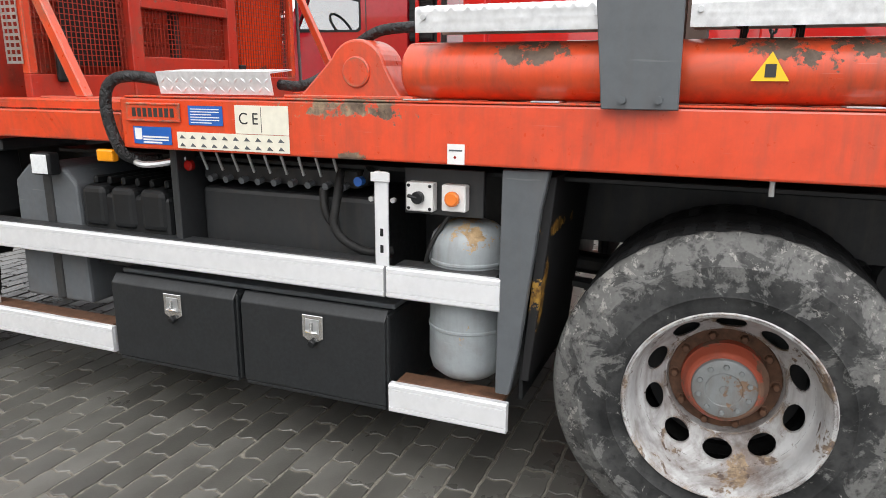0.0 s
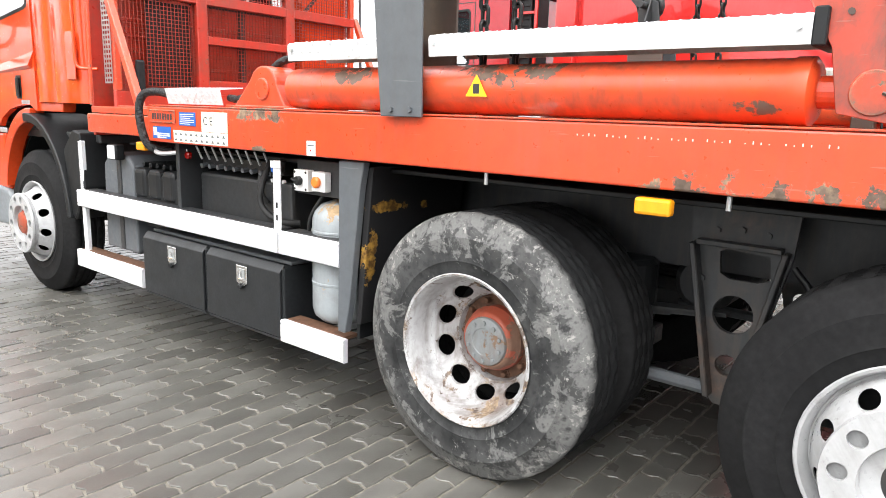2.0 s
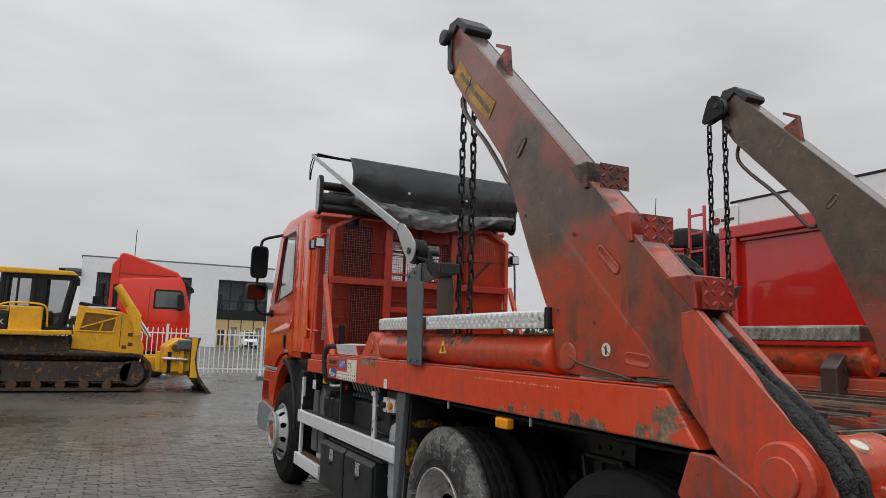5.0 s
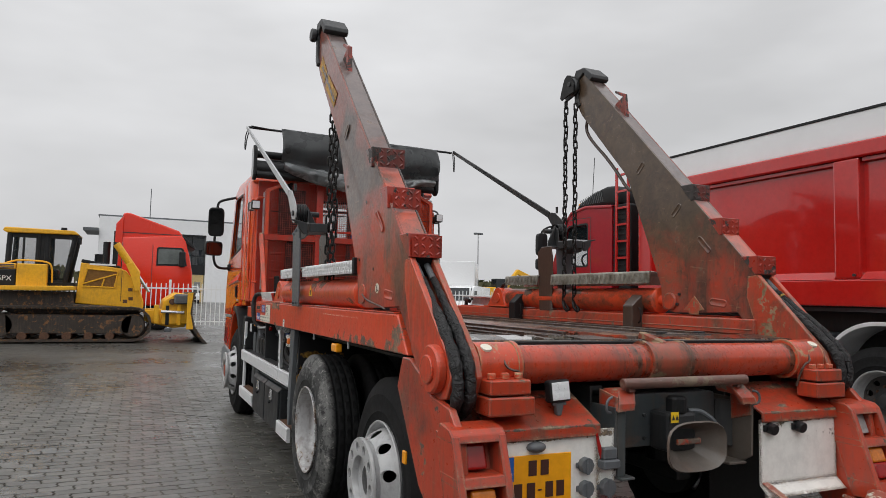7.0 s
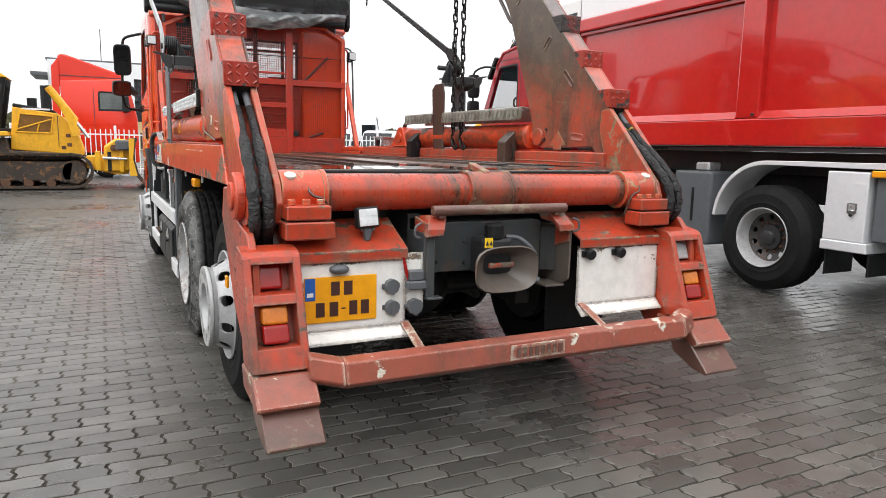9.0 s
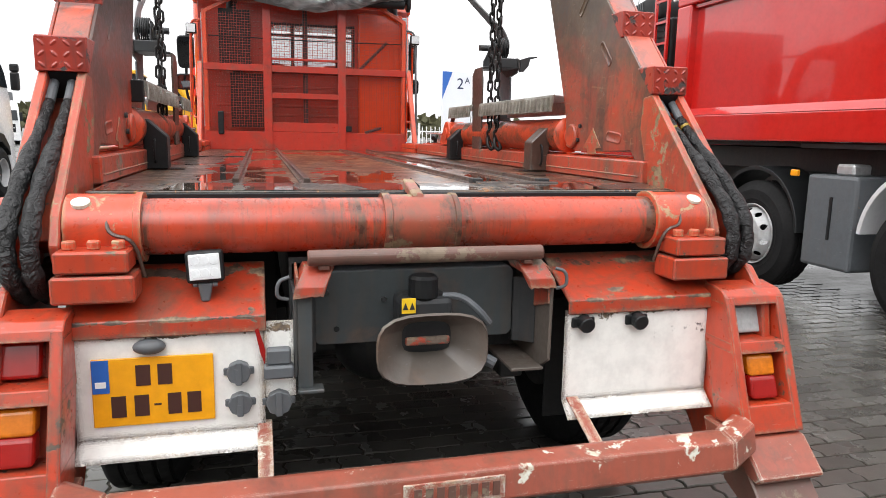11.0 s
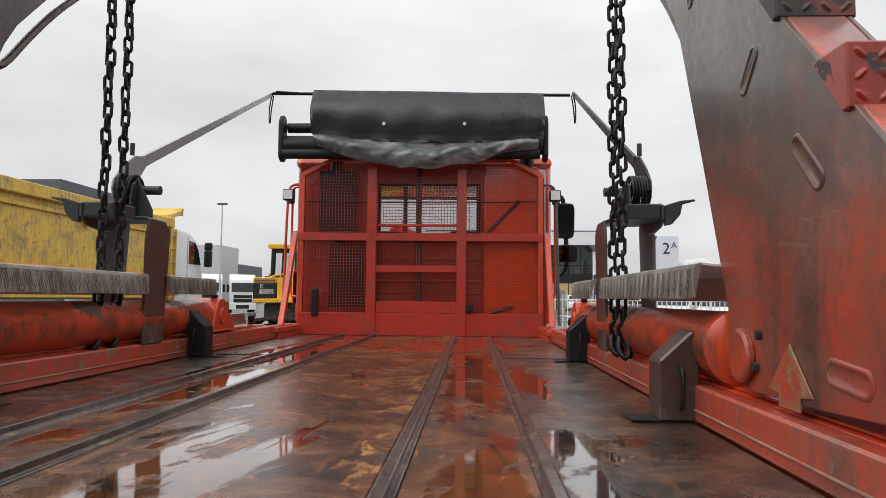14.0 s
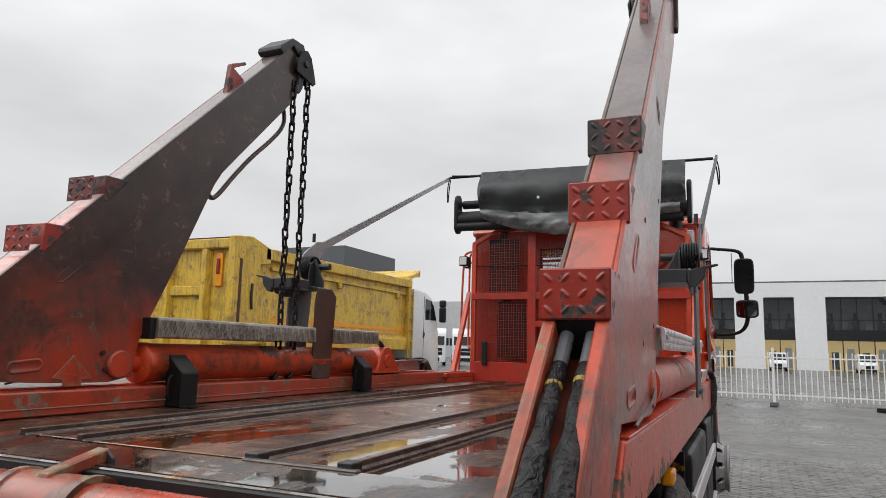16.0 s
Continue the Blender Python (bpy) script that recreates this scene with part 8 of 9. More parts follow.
for y, kind in ((4.42, "front"), (1.34, "tag"), (-0.60, "plain"), (-2.42, "plain")):
    for s, x in ((-1, -XL), (1, XR)):
        m = pose(XL if s < 0 else XR, y, 0.522, 0, 0, 180 if s < 0 else 0) @ Matrix.Rotation(y, 4, "X")
        w = part("wheel", WHEEL["wide"], None, tip, at=m)
        part("rim", WHEEL["plain" if kind == "plain" else "bulge"], None, w)
        if kind == "plain":
            part("wheel_disc", WHEEL["plain_disc"], None, w)
        part("hub", WHEEL["hub_dark" if kind == "plain" else "hub_front"], None, w)
        for k in range(10):
            a = 2 * math.pi * k / 10
            part("wheel_nut", WHEEL["nut"], None, w, at=pose(-0.165 if kind == "plain" else 0.10, 0.15 * math.cos(a), 0.15 * math.sin(a)))
    part("axle", rodded((XL + 0.25, y, 0.52), (XR - 0.25, y, 0.52), 0.08, 12), "dark", tip)
# silver mudguard over the drive axle, black one over the axle before it
arc = [(-0.60 + 0.655 * math.cos(a), 0.66 + 0.65 * math.sin(a)) for a in (math.pi * (0.02 + 0.48 * k / 14) for k in range(15))]
inn = [(-0.60 + 0.615 * math.cos(a), 0.66 + 0.608 * math.sin(a)) for a in (math.pi * (0.02 + 0.48 * k / 14) for k in range(15))]
bm = bmesh.new()
prism(bm, arc + [(-1.9, 1.315), (-1.9, 1.26)] + list(reversed(inn)), XL - 0.01, XL + 0.45)
part("mudguard", finish(bm, 0.004), "alu", tip, "silver mudguard over the drive wheel", smooth=30)
arc = [(1.34 + 0.62 * math.cos(a), 0.55 + 0.66 * math.sin(a)) for a in (math.pi * (0.03 + 0.94 * k / 18) for k in range(19))]
inn = [(1.34 + 0.585 * math.cos(a), 0.55 + 0.62 * math.sin(a)) for a in (math.pi * (0.03 + 0.94 * k / 18) for k in range(18, -1, -1))]
bm = bmesh.new()
prism(bm, arc + inn, XL - 0.005, XL + 0.40)
part("mudguard", finish(bm, 0.004), "black", tip, smooth=30)
part("marker_lamp", slab(XL - 0.03, XL + 0.01, 0.76, 0.85, 1.14, 1.20, 0.008), "amber", tip)
tk = part("fuel_tank", slab(XL + 0.02, XL + 0.62, 0.12, 0.68, 0.34, 1.17, 0.03, 2), "slate", tip, "blue grey side tank with a level slot")
part("level_slot", slab(XL + 0.012, XL + 0.019, 0.36, 0.39, 0.60, 0.98, 0.0), "black", tk)
part("tank_valve", slab(XL + 0.05, XL + 0.25, 0.20, 0.40, 1.17, 1.27, 0.02), "galv", tk)
lk = part("locker", slab(XL - 0.005, XL + 0.5, -1.66, -1.265, 0.60, 1.235, 0.012, 2), "alu", tip, "silver side locker with a folding latch")
part("locker_base", slab(XL - 0.014, XL + 0.5, -1.70, -1.255, 0.505, 0.598, 0.008), "alu", lk)
part("locker_badge", slab(XL - 0.008, XL - 0.0055, -1.62, -1.53, 1.12, 1.145, 0.0), "whiteplastic", lk)
latch(lk, -1.53, 0.90, XL - 0.006)
part("locker", slab(XL + 0.04, XL + 0.5, -2.0, -1.70, 0.62, 1.23, 0.01), "slate", tip, "dull grey second locker")
part("mud_flap", slab(XL + 0.03, XL + 0.45, -1.30, -1.285, 0.26, 0.62, 0.003), "black", tip)
part("mud_flap", slab(XL + 0.02, XL + 0.42, -1.72, -1.70, 0.30, 0.50, 0.003), "black", tip)
part("frame_strip", slab(XL + 0.15, XL + 0.17, -2.6, 0.95, 1.40, 1.44, 0.0), "slate", tip)
part("marker_lamp", slab(XL - 0.02, XL + 0.03, -1.80, -1.68, 1.19, 1.25, 0.008), "amber", tip)

# ---- bulldozer ----
dozer = thing("bulldozer", "yellow tracked bulldozer with a lowered blade on the yard", "bulldozer", pose(0, 17.0, 0))
def track_outline(grow=0.0):
    pts = []
    for cx, cz, r, a0, a1 in ((-2.50, 0.54, 0.50, 90, -90), (-5.85, 0.54, 0.50, 270, 90)):
        for k in range(11):
            a = radians(a0 + (a1 - a0) * k / 10)
            pts.append((cx + (r + grow) * math.cos(a), cz + (r + grow) * math.sin(a)))
    return pts


for y0, y1 in ((0.0, 0.9), (1.85, 2.75)):
    part("track_frame", prismed([(-5.7, 0.26), (-2.6, 0.26), (-2.5, 0.80), (-5.75, 0.80)], y0 + 0.10, y1 - 0.1, "y", 0.03), "trackmud", dozer)
    ring, inner = track_outline(), track_outline(-0.07)
    bm = bmesh.new()
    n = len(ring)
    for (a, b, y) in ((0, 0, 0),):
        o0 = [bm.verts.new((x, y0, z)) for x, z in ring]
        o1 = [bm.verts.new((x, y1, z)) for x, z in ring]
        i0 = [bm.verts.new((x, y0, z)) for x, z in inner]
        i1 = [bm.verts.new((x, y1, z)) for x, z in inner]
        for k in range(n):
            j = (k + 1) % n
            for q in ((o0[k], o0[j], o1[j], o1[k]), (i0[k], i1[k], i1[j], i0[j]), (o0[k], i0[k], i0[j], o0[j]), (o1[k], o1[j], i1[j], i1[k])):
                bm.faces.new(q)
    trk = part("track", finish(bm), "trackmud", dozer, "muddy steel crawler track with grousers")
    total = [Vector((p[0], 0, p[1])) for p in ring]
    step, carry = 0.22, 0.0
    for k in range(n):
        a, b = total[k], total[(k + 1) % n]
        d = b - a
        while carry < d.length:
            p = a + d * (carry / d.length)
            ang = math.atan2(d.z, d.x)
            bm = bmesh.new()
            block(bm, -0.098, 0.098, y0 - 0.02, y1 + 0.02, 0.0, 0.03)
            block(bm, -0.022, 0.022, y0 - 0.02, y1 + 0.02, 0.03, 0.085)
            part("track_shoe", bm, "trackmud", trk, at=Matrix.Translation(p) @ Matrix.Rotation(-ang, 4, "Y") @ Matrix.Rotation(math.pi, 4, "X") @ Matrix.Translation((0, -(y0 + y1), 0)))
            carry += step
        carry -= d.length
    for x in (-5.3, -4.75, -4.2, -3.65, -3.1):
        part("roller", rodded((x, y0 + 0.05, 0.19), (x, y1 - 0.05, 0.19), 0.12, 14, 0.01), "rust", trk)
    for x in (-2.50, -5.85):
        part("idler", rodded((x, y0 + 0.1, 0.5), (x, y1 - 0.1, 0.5), 0.34, 24, 0.03), "trackmud", trk)
part("main_body", prismed([(-5.95, 0.95), (-5.95, 1.45), (-4.15, 1.45), (-4.08, 1.10), (-2.30, 1.02), (-2.30, 0.85), (-5.5, 0.80)], 0.35, 2.4, "y", 0.03), "trackmud", dozer, "mud-caked dark brown lower body")
part("fender", prismed([(-6.2, 1.46), (-6.2, 1.58), (-4.1, 1.62), (-4.05, 1.50), (-4.6, 1.47)], 0.05, 2.7, "y", 0.02), "yellow", dozer)
hood = part("engine_hood", prismed([(-4.08, 1.12), (-3.98, 2.32), (-2.90, 2.18), (-2.74, 2.10), (-2.36, 1.55), (-2.24, 1.20), (-2.24, 0.98)], 0.62, 2.13, "y", 0.03, 2), "yellow", dozer, "yellow engine hood with a dark top")
part("hood_top", prismed([(-3.98, 2.322), (-3.96, 2.42), (-2.95, 2.26), (-2.90, 2.19)], 0.63, 2.12, "y", 0.02), "black", hood)
part("side_grille", prismed([(-3.92, 1.62), (-3.80, 2.14), (-2.98, 2.08), (-3.06, 1.60)], 0.612, 0.619, "y", 0.0), "grille_shade", hood, "dark meshed side grille")
for a, b in (((-3.92, 1.62), (-3.80, 2.14)), ((-3.80, 2.14), (-2.98, 2.08)), ((-2.98, 2.08), (-3.06, 1.60)), ((-3.06, 1.60), (-3.92, 1.62)), ((-3.88, 1.70), (-3.02, 2.00)), ((-3.40, 1.62), (-3.34, 1.86))):
    part("grille_frame", rodded((a[0], 0.607, a[1]), (b[0], 0.607, b[1]), 0.022, 6), "yellow", hood)
for x, z in ((-2.62, 1.55), (-2.60, 1.28), (-2.75, 1.20)):
    part("hood_catch", slab(x - 0.06, x + 0.06, 0.604, 0.619, z - 0.05, z + 0.05, 0.01), "rust", hood)
part("hood_seam", slab(-2.88, -2.865, 0.612, 0.619, 1.20, 2.10, 0.0), "ink", hood)
part("letter_bars", slab(-3.75, -3.05, 0.622, 0.628, 2.25, 2.30, 0.0), "whiteplastic", hood)
part("side_box", slab(-5.55, -4.80, 0.30, 0.60, 1.58, 2.22, 0.03, 2), "yellow", dozer)
part("name_panel", slab(-6.3, -5.57, 0.35, 0.60, 1.58, 2.05, 0.03, 2), "black", dozer)
part("upper_panel", slab(-6.3, -5.57, 0.36, 0.60, 2.055, 2.22, 0.03, 2), "yellow", dozer)
for k in range(3):
    part("panel_stripe", slab(-6.25, -5.62, 0.352, 0.359, 2.075 + 0.045 * k, 2.095 + 0.045 * k, 0.0), "navy", dozer)
text_part("model_number", "D", 0.15, "whiteplastic", dozer, pose(-6.03, 0.343, 1.96, 90, 0, 0))
text_part("model_number", "65PX", 0.20, "whiteplastic", dozer, pose(-5.88, 0.343, 1.79, 90, 0, 0))
part("step_rail", tubed([(-5.9, 0.5, 2.2), (-5.6, 0.5, 2.32), (-5.2, 0.5, 2.32), (-4.85, 0.5, 2.30), (-4.70, 0.5, 2.2), (-4.68, 0.5, 1.7)], 0.025, 8, 2), "yellow", dozer)
dcab = part("cab", slab(-5.90, -4.12, 0.75, 2.0, 1.60, 1.72, 0.02), "black", dozer, "black framed cab with a yellow roof")
part("cab_roof", prismed([(-6.0, 3.16), (-5.95, 3.26), (-4.2, 3.24), (-4.05, 3.12), (-5.9, 3.10)], 0.65, 2.1, "y", 0.03, 2), "yellow", dcab)
for a, b in (((-5.86, 1.7), (-5.82, 3.12)), ((-5.10, 1.7), (-5.10, 3.12)), ((-4.88, 1.6), (-4.88, 3.12)), ((-4.40, 1.6), (-4.16, 3.12))):
    for y in (0.80, 1.95):
        part("cab_post", rodded((a[0], y, a[1]), (b[0], y, b[1]), 0.075, 8), "black", dcab)
for x0, x1, z0, z1 in ((-5.82, -5.12, 2.15, 3.10), (-4.86, -4.30, 1.62, 3.10)):
    for y in (0.79, 1.95):
        part("cab_window", slab(x0, x1, y, y + 0.008, z0, z1, 0.0), "glass", dcab)
part("cab_panel", slab(-5.86, -5.10, 0.78, 0.80, 1.70, 2.15, 0.0), "black", dcab)
part("driver_seat", prismed([(-5.2, 1.72), (-5.2, 2.6), (-5.05, 2.6), (-4.95, 2.15), (-4.6, 2.1), (-4.6, 1.72)], 1.1, 1.65, "y", 0.05, 2), "black", dcab)
part("door_pillar", slab(-5.12, -4.86, 0.77, 0.80, 1.70, 3.12, 0.0), "black", dcab)
part("head_rail", slab(-5.88, -4.14, 0.76, 0.80, 2.98, 3.12, 0.01), "black", dcab)
part("door_sill", slab(-4.90, -4.36, 0.77, 0.80, 1.60, 1.78, 0.01), "black", dcab)
part("window_bar", slab(-5.50, -5.44, 0.77, 0.79, 2.15, 3.0, 0.005), "black", dcab)
part("grab_rail", tubed([(-4.30, 0.70, 3.05), (-4.20, 0.62, 2.9), (-4.24, 0.62, 2.6), (-4.32, 0.70, 2.5)], 0.02, 6, 2), "black", dcab)
part("roof_lamp", slab(-4.55, -4.40, 0.70, 0.85, 3.24, 3.32, 0.01), "black", dcab)
part("cab_mirror", slab(-4.08, -4.0, 0.68, 0.80, 2.85, 3.05, 0.01), "black", dcab)
part("exhaust_pipe", rodded((-3.10, 1.3, 2.3), (-3.10, 1.3, 3.0), 0.075, 14), "black", dozer)
part("air_filter", rodded((-3.55, 1.5, 2.3), (-3.55, 1.5, 2.62), 0.13, 14), "black", dozer)
for y in (0.45, 2.3):
    part("lift_ram", rodded((-3.06, y, 2.90), (-2.45, y, 2.02), 0.105, 14, 0.01), "yellow", dozer)
    part("ram_yoke", prismed([(-2.78, 2.30), (-2.60, 2.38), (-2.38, 2.02), (-2.34, 1.55), (-2.50, 1.50), (-2.62, 1.95)], y - 0.14, y - 0.09, "y", 0.01), "yellow", dozer)
    part("ram_rod", rodded((-2.45, y, 2.02), (-2.10, y, 1.50), 0.04, 12), "chrome", dozer)
    part("push_arm", prismed([(-2.2, 0.62), (-2.2, 0.95), (-1.5, 1.0), (-1.05, 0.85), (-1.05, 0.45), (-1.4, 0.42)], y - 0.12, y + 0.12, "y", 0.02), "yellow", dozer)
part("cross_frame", prismed([(-1.75, 0.5), (-1.7, 1.25), (-1.35, 1.5), (-0.98, 1.45), (-1.0, 0.55)], 0.2, 2.5, "y", 0.04), "yellow", dozer)
for x0, x1, z0, z1 in ((-1.95, -1.80, 0.55, 1.12), (-1.30, -1.18, 0.50, 1.30)):
    part("frame_gusset", slab(x0, x1, 0.10, 0.19, z0, z1, 0.02), "yellow", dozer)
# black strip laid on the solid frame as the shade of a gap
part("link_gap", slab(-1.62, -1.52, 0.17, 0.199, 0.52, 1.10, 0.01), "black", dozer)
part("pin_boss", rodded((-1.45, 0.10, 1.22), (-1.45, 0.20, 1.22), 0.09, 14, 0.01), "rust", dozer)
part("tilt_ram", rodded((-1.75, 0.12, 0.92), (-1.10, 0.12, 0.90), 0.045, 12), "chrome", dozer)
part("blade_link", slab(-1.4, -1.0, 0.02, 0.30, 1.15, 1.45, 0.04), "slate", dozer)
bm = bmesh.new()
cur = [(-0.82, 1.52), (-0.90, 1.2), (-0.90, 0.85), (-0.82, 0.5), (-0.62, 0.2), (-0.44, 0.0)]
prism(bm, cur + [(-0.56, 0.0), (-0.72, 0.2), (-0.96, 0.5), (-1.02, 0.85), (-1.02, 1.2), (-0.96, 1.52)], -0.45, 3.2, "y")
part("blade", finish(bm, 0.01), "trackmud", dozer, "brown worn dozer blade", smooth=35)
part("blade_plate", prismed([(-1.06, 1.50), (-0.90, 1.50), (-0.96, 0.9), (-0.86, 0.42), (-1.06, 0.42)], -0.5, -0.44, "y", 0.01), "yellow", dozer)

# ---- red tractor unit behind the fence ----
tr = thing("tractor_unit", "bright red tractor unit with a tall roof deflector", "truck", pose(0, 24.2, 0))
tc = part("cab", prismed([(-3.0, 0.95), (-3.05, 3.60), (-0.92, 3.78), (-0.74, 3.55), (-0.58, 2.95), (-0.45, 2.3), (-0.42, 0.6), (-1.0, 0.55), (-1.1, 0.95)], 0.0, 2.45, "y", 0.06, 2), "red_far", tr, "red sleeper cab", smooth=40)
part("roof_deflector", prismed([(-3.10, 3.40), (-3.08, 4.52), (-2.98, 4.58), (-2.80, 4.56), (-1.0, 3.96), (-0.84, 3.74)], 0.15, 2.3, "y", 0.06, 2), "red_far", tc)
part("side_fairing", prismed([(-3.35, 1.2), (-3.30, 4.1), (-3.06, 4.42), (-3.06, 1.2)], 0.02, 0.08, "y", 0.01), "red_far", tc)
part("side_window", prismed([(-1.74, 2.60), (-1.74, 3.16), (-1.70, 3.20), (-0.92, 3.20), (-0.86, 3.14), (-0.74, 2.62)], -0.012, -0.004, "y", 0.0), "cabglass", tc)
part("window_rim", prismed([(-1.80, 2.53), (-1.80, 3.20), (-1.74, 3.27), (-0.88, 3.27), (-0.80, 3.20), (-0.66, 2.55)], -0.006, -0.001, "y", 0.0), "black", tc)
part("mirror_shell", slab(-0.98, -0.74, -0.28, -0.08, 2.50, 3.12, 0.05, 2), "black", tc)
part("door_seam", slab(-1.96, -1.94, -0.006, -0.001, 1.0, 3.35, 0.0), "ink", tc)
part("cab_crease", slab(-2.95, -0.55, -0.012, -0.001, 2.02, 2.06, 0.0), "red_far", tc)
part("deflector_seam", prismed([(-3.06, 3.78), (-3.06, 3.81), (-0.95, 3.80), (-0.95, 3.77)], 0.135, 0.149, "y", 0.0), "ink", tc)
part("sun_visor", prismed([(-0.74, 3.45), (-0.84, 3.72), (-0.42, 3.38), (-0.36, 3.22)], 0.05, 2.4, "y", 0.02), "black", tc)
part("exhaust_stack", rodded((-3.6, 0.5, 1.0), (-3.6, 0.5, 3.4), 0.13, 14), "black", tr)
part("chassis", slab(-7.5, -0.9, 0.8, 1.65, 0.7, 1.0, 0.02), "dark", tr)
for x in (-1.6, -5.6):
    for y in (0.02, 2.43):
        m = pose(x, y, 0.541, 0, 0, -90 if y < 1 else 90)
        w = part("wheel", WHEEL["wide"], None, tr, at=m)
        part("rim", WHEEL["bulge"], None, w)

# ---- white mobile fence ----
def fence_panel(x, y, turn, long):
    f = thing("fence_panel", "white steel picket fence panel on black rubber feet", "fence", pose(x, y, 0, 0, 0, turn), "yard fence")
    part("post", slab(-0.045, 0.045, -0.03, 0.03, 0.10, 1.98, 0.006), "whiteplastic", f)
    for z in (0.36, 1.62):
        part("rail", slab(0.045, long - 0.05, -0.02, 0.02, z, z + 0.05, 0.004), "whiteplastic", f)
    n = 19
    for k in range(n):
        px = 0.045 + (long - 0.09) * (k + 0.5) / n
        part("picket", PICKET, None, f, at=pose(px, -0.025, 0))
    part("foot", slab(-0.42, 0.42, -0.12, 0.12, 0.0, 0.13, 0.015), "black", f) if (round(x * 10) % 2 == 0) else part("foot", slab(-0.12, 0.12, -0.35, 0.35, 0.0, 0.14, 0.015), "slate", f)


bm = bmesh.new()
block(bm, -0.017, 0.017, -0.012, 0.012, 0.24, 1.84)
finish(bm)
PICKET = bpy.data.meshes.new("picket")
bm.to_mesh(PICKET)
bm.free()
PICKET.materials.append(M["whiteplastic"])
for k in range(-3, 5):
    x = 2.08 + 3.36 * k
    fence_panel(x, 23.0 - 0.10 * (x - 2.08), -5.7, 3.36)

# ---- showroom building ----
bld = thing("showroom", "white two-storey showroom with large dark windows", "building", pose(0, 106.7, 0))
part("main_wall", slab(-8.0, 19.2, 4.0, 30, -0.2, 12.4, 0.02), "facade", bld)
part("upper_floor", slab(-7.9, 19.1, 0.6, 4.0, 5.2, 5.6, 0.0), "concrete", bld)
part("parapet", slab(-8.2, 19.4, 0.3, 30, 12.4, 12.65, 0.0), "slate", bld)
for x0, x1 in ((-8.0, -6.0), (-0.95, 2.95), (6.95, 10.9), (18.5, 19.2)):
    part("pier", slab(x0, x1, 0.0, 4.0, -0.2, 10.3, 0.0), "facade", bld)
part("upper_wall", slab(-8.0, 19.2, 0.0, 4.0, 10.3, 12.4, 0.0), "facade", bld)
for x0, x1 in ((-6.0, -0.95), (2.95, 6.95), (10.9, 18.5)):
    win = part("window", slab(x0, x1, 0.35, 0.40, 5.7, 10.3, 0.0), "showglass", bld)
    part("lintel", slab(x0, x1, 0.05, 0.34, 10.0, 10.3, 0.0), "black", win)
    part("spandrel", slab(x0, x1, 0.1, 0.5, 4.2, 5.7, 0.0), "black", win)
    n = max(2, round((x1 - x0) / 1.9))
    for k in range(1, n):
        part("mullion", slab(x0 + (x1 - x0) * k / n - 0.06, x0 + (x1 - x0) * k / n + 0.06, 0.2, 0.34, 0.0, 10.0, 0.0), "black", win)
    part("transom", slab(x0, x1, 0.22, 0.34, 7.0, 7.15, 0.0), "black", win)
    for k in range(n + 1):
        u = x0 + (x1 - x0) * (k + 0.2) / (n + 1)
        part("desk", slab(u, u + 0.8, 1.0, 2.2, 5.6, 6.5 + 0.3 * (k % 3), 0.0), "whiteplastic" if k % 2 else "slate", bld)
        part("partition", slab(u + 0.3, u + 0.3 + 0.5 * (1 + k % 2), 3.2, 3.5, 5.6, 8.2 + 0.7 * (k % 2), 0.0), "galv" if k % 2 else "navy", bld)
    part("shop_wall", slab(x0, x1, 2.50, 2.58, 0.0, 4.2, 0.0), "shoplight", bld, "warm lit shop interior")
    part("shop_glass", slab(x0, x1, 0.40, 0.44, 0.0, 4.2, 0.0), "glass", bld)
    for k in range(n):
        part("shop_display", slab(x0 + (x1 - x0) * (k + 0.3) / n, x0 + (x1 - x0) * (k + 0.75) / n, 1.0, 1.6, 0.2, 2.6 + 0.5 * (k % 2), 0.0), "galv" if k % 2 else "slate", bld)
part("canopy", prismed([(17.8, 10.3), (21.2, 10.3), (21.2, 10.05), (18.6, 9.2)], -0.5, 6.0, "y", 0.0), "slate", bld)
part("side_canopy", slab(-10.0, -8.0, -1.5, 8, 10.1, 10.5, 0.0), "slate", bld)
part("roof_mast", rodded((-1.2, 4, 12.5), (-1.2, 4, 17.5), 0.07, 6), "slate", bld)
for x in (1.0, 7.5, 14.0):
    part("roof_vent", slab(x - 0.4, x + 0.4, 3, 4, 12.6, 12.95, 0.0), "slate", bld)
cont = thing("blue_container", "navy blue site container with white lettering shapes", "container", pose(19.9, 105.0, 0))
part("container_body", slab(-1.3, 1.4, 0.0, 6.0, 0.0, 5.6, 0.02), "navy", cont)
for k in range(2):
    part("lettering_bar", slab(-0.9, 0.9, -0.02, -0.01, 4.0 + 0.6 * k, 4.35 + 0.6 * k, 0.0), "whiteplastic", cont)

# ---- yellow tipper truck on the other side ----
yt = thing("yellow_tipper", "scraped yellow tipper body on a white truck", "truck", pose(0, 0, 0, 0, 0, 0))
YX = -6.0
yb = part("tipper_body", prismed([(5.3, 1.62), (5.2, 3.22), (11.20, 3.22), (11.20, 1.58)], YX - 2.45, YX - 0.08, "x", 0.03), "yellow_old", yt, "scraped yellow steel tipper body")
part("top_rail", prismed([(5.75, 3.06), (5.75, 3.26), (11.25, 3.26), (11.25, 3.08)], YX - 0.10, YX + 0.03, "x", 0.012), "yellow_old", yb)
part("mid_rail", prismed([(6.0, 2.90), (6.0, 2.97), (11.1, 2.96), (11.1, 2.89)], YX - 0.085, YX - 0.03, "x", 0.008), "yellow_old", yb)
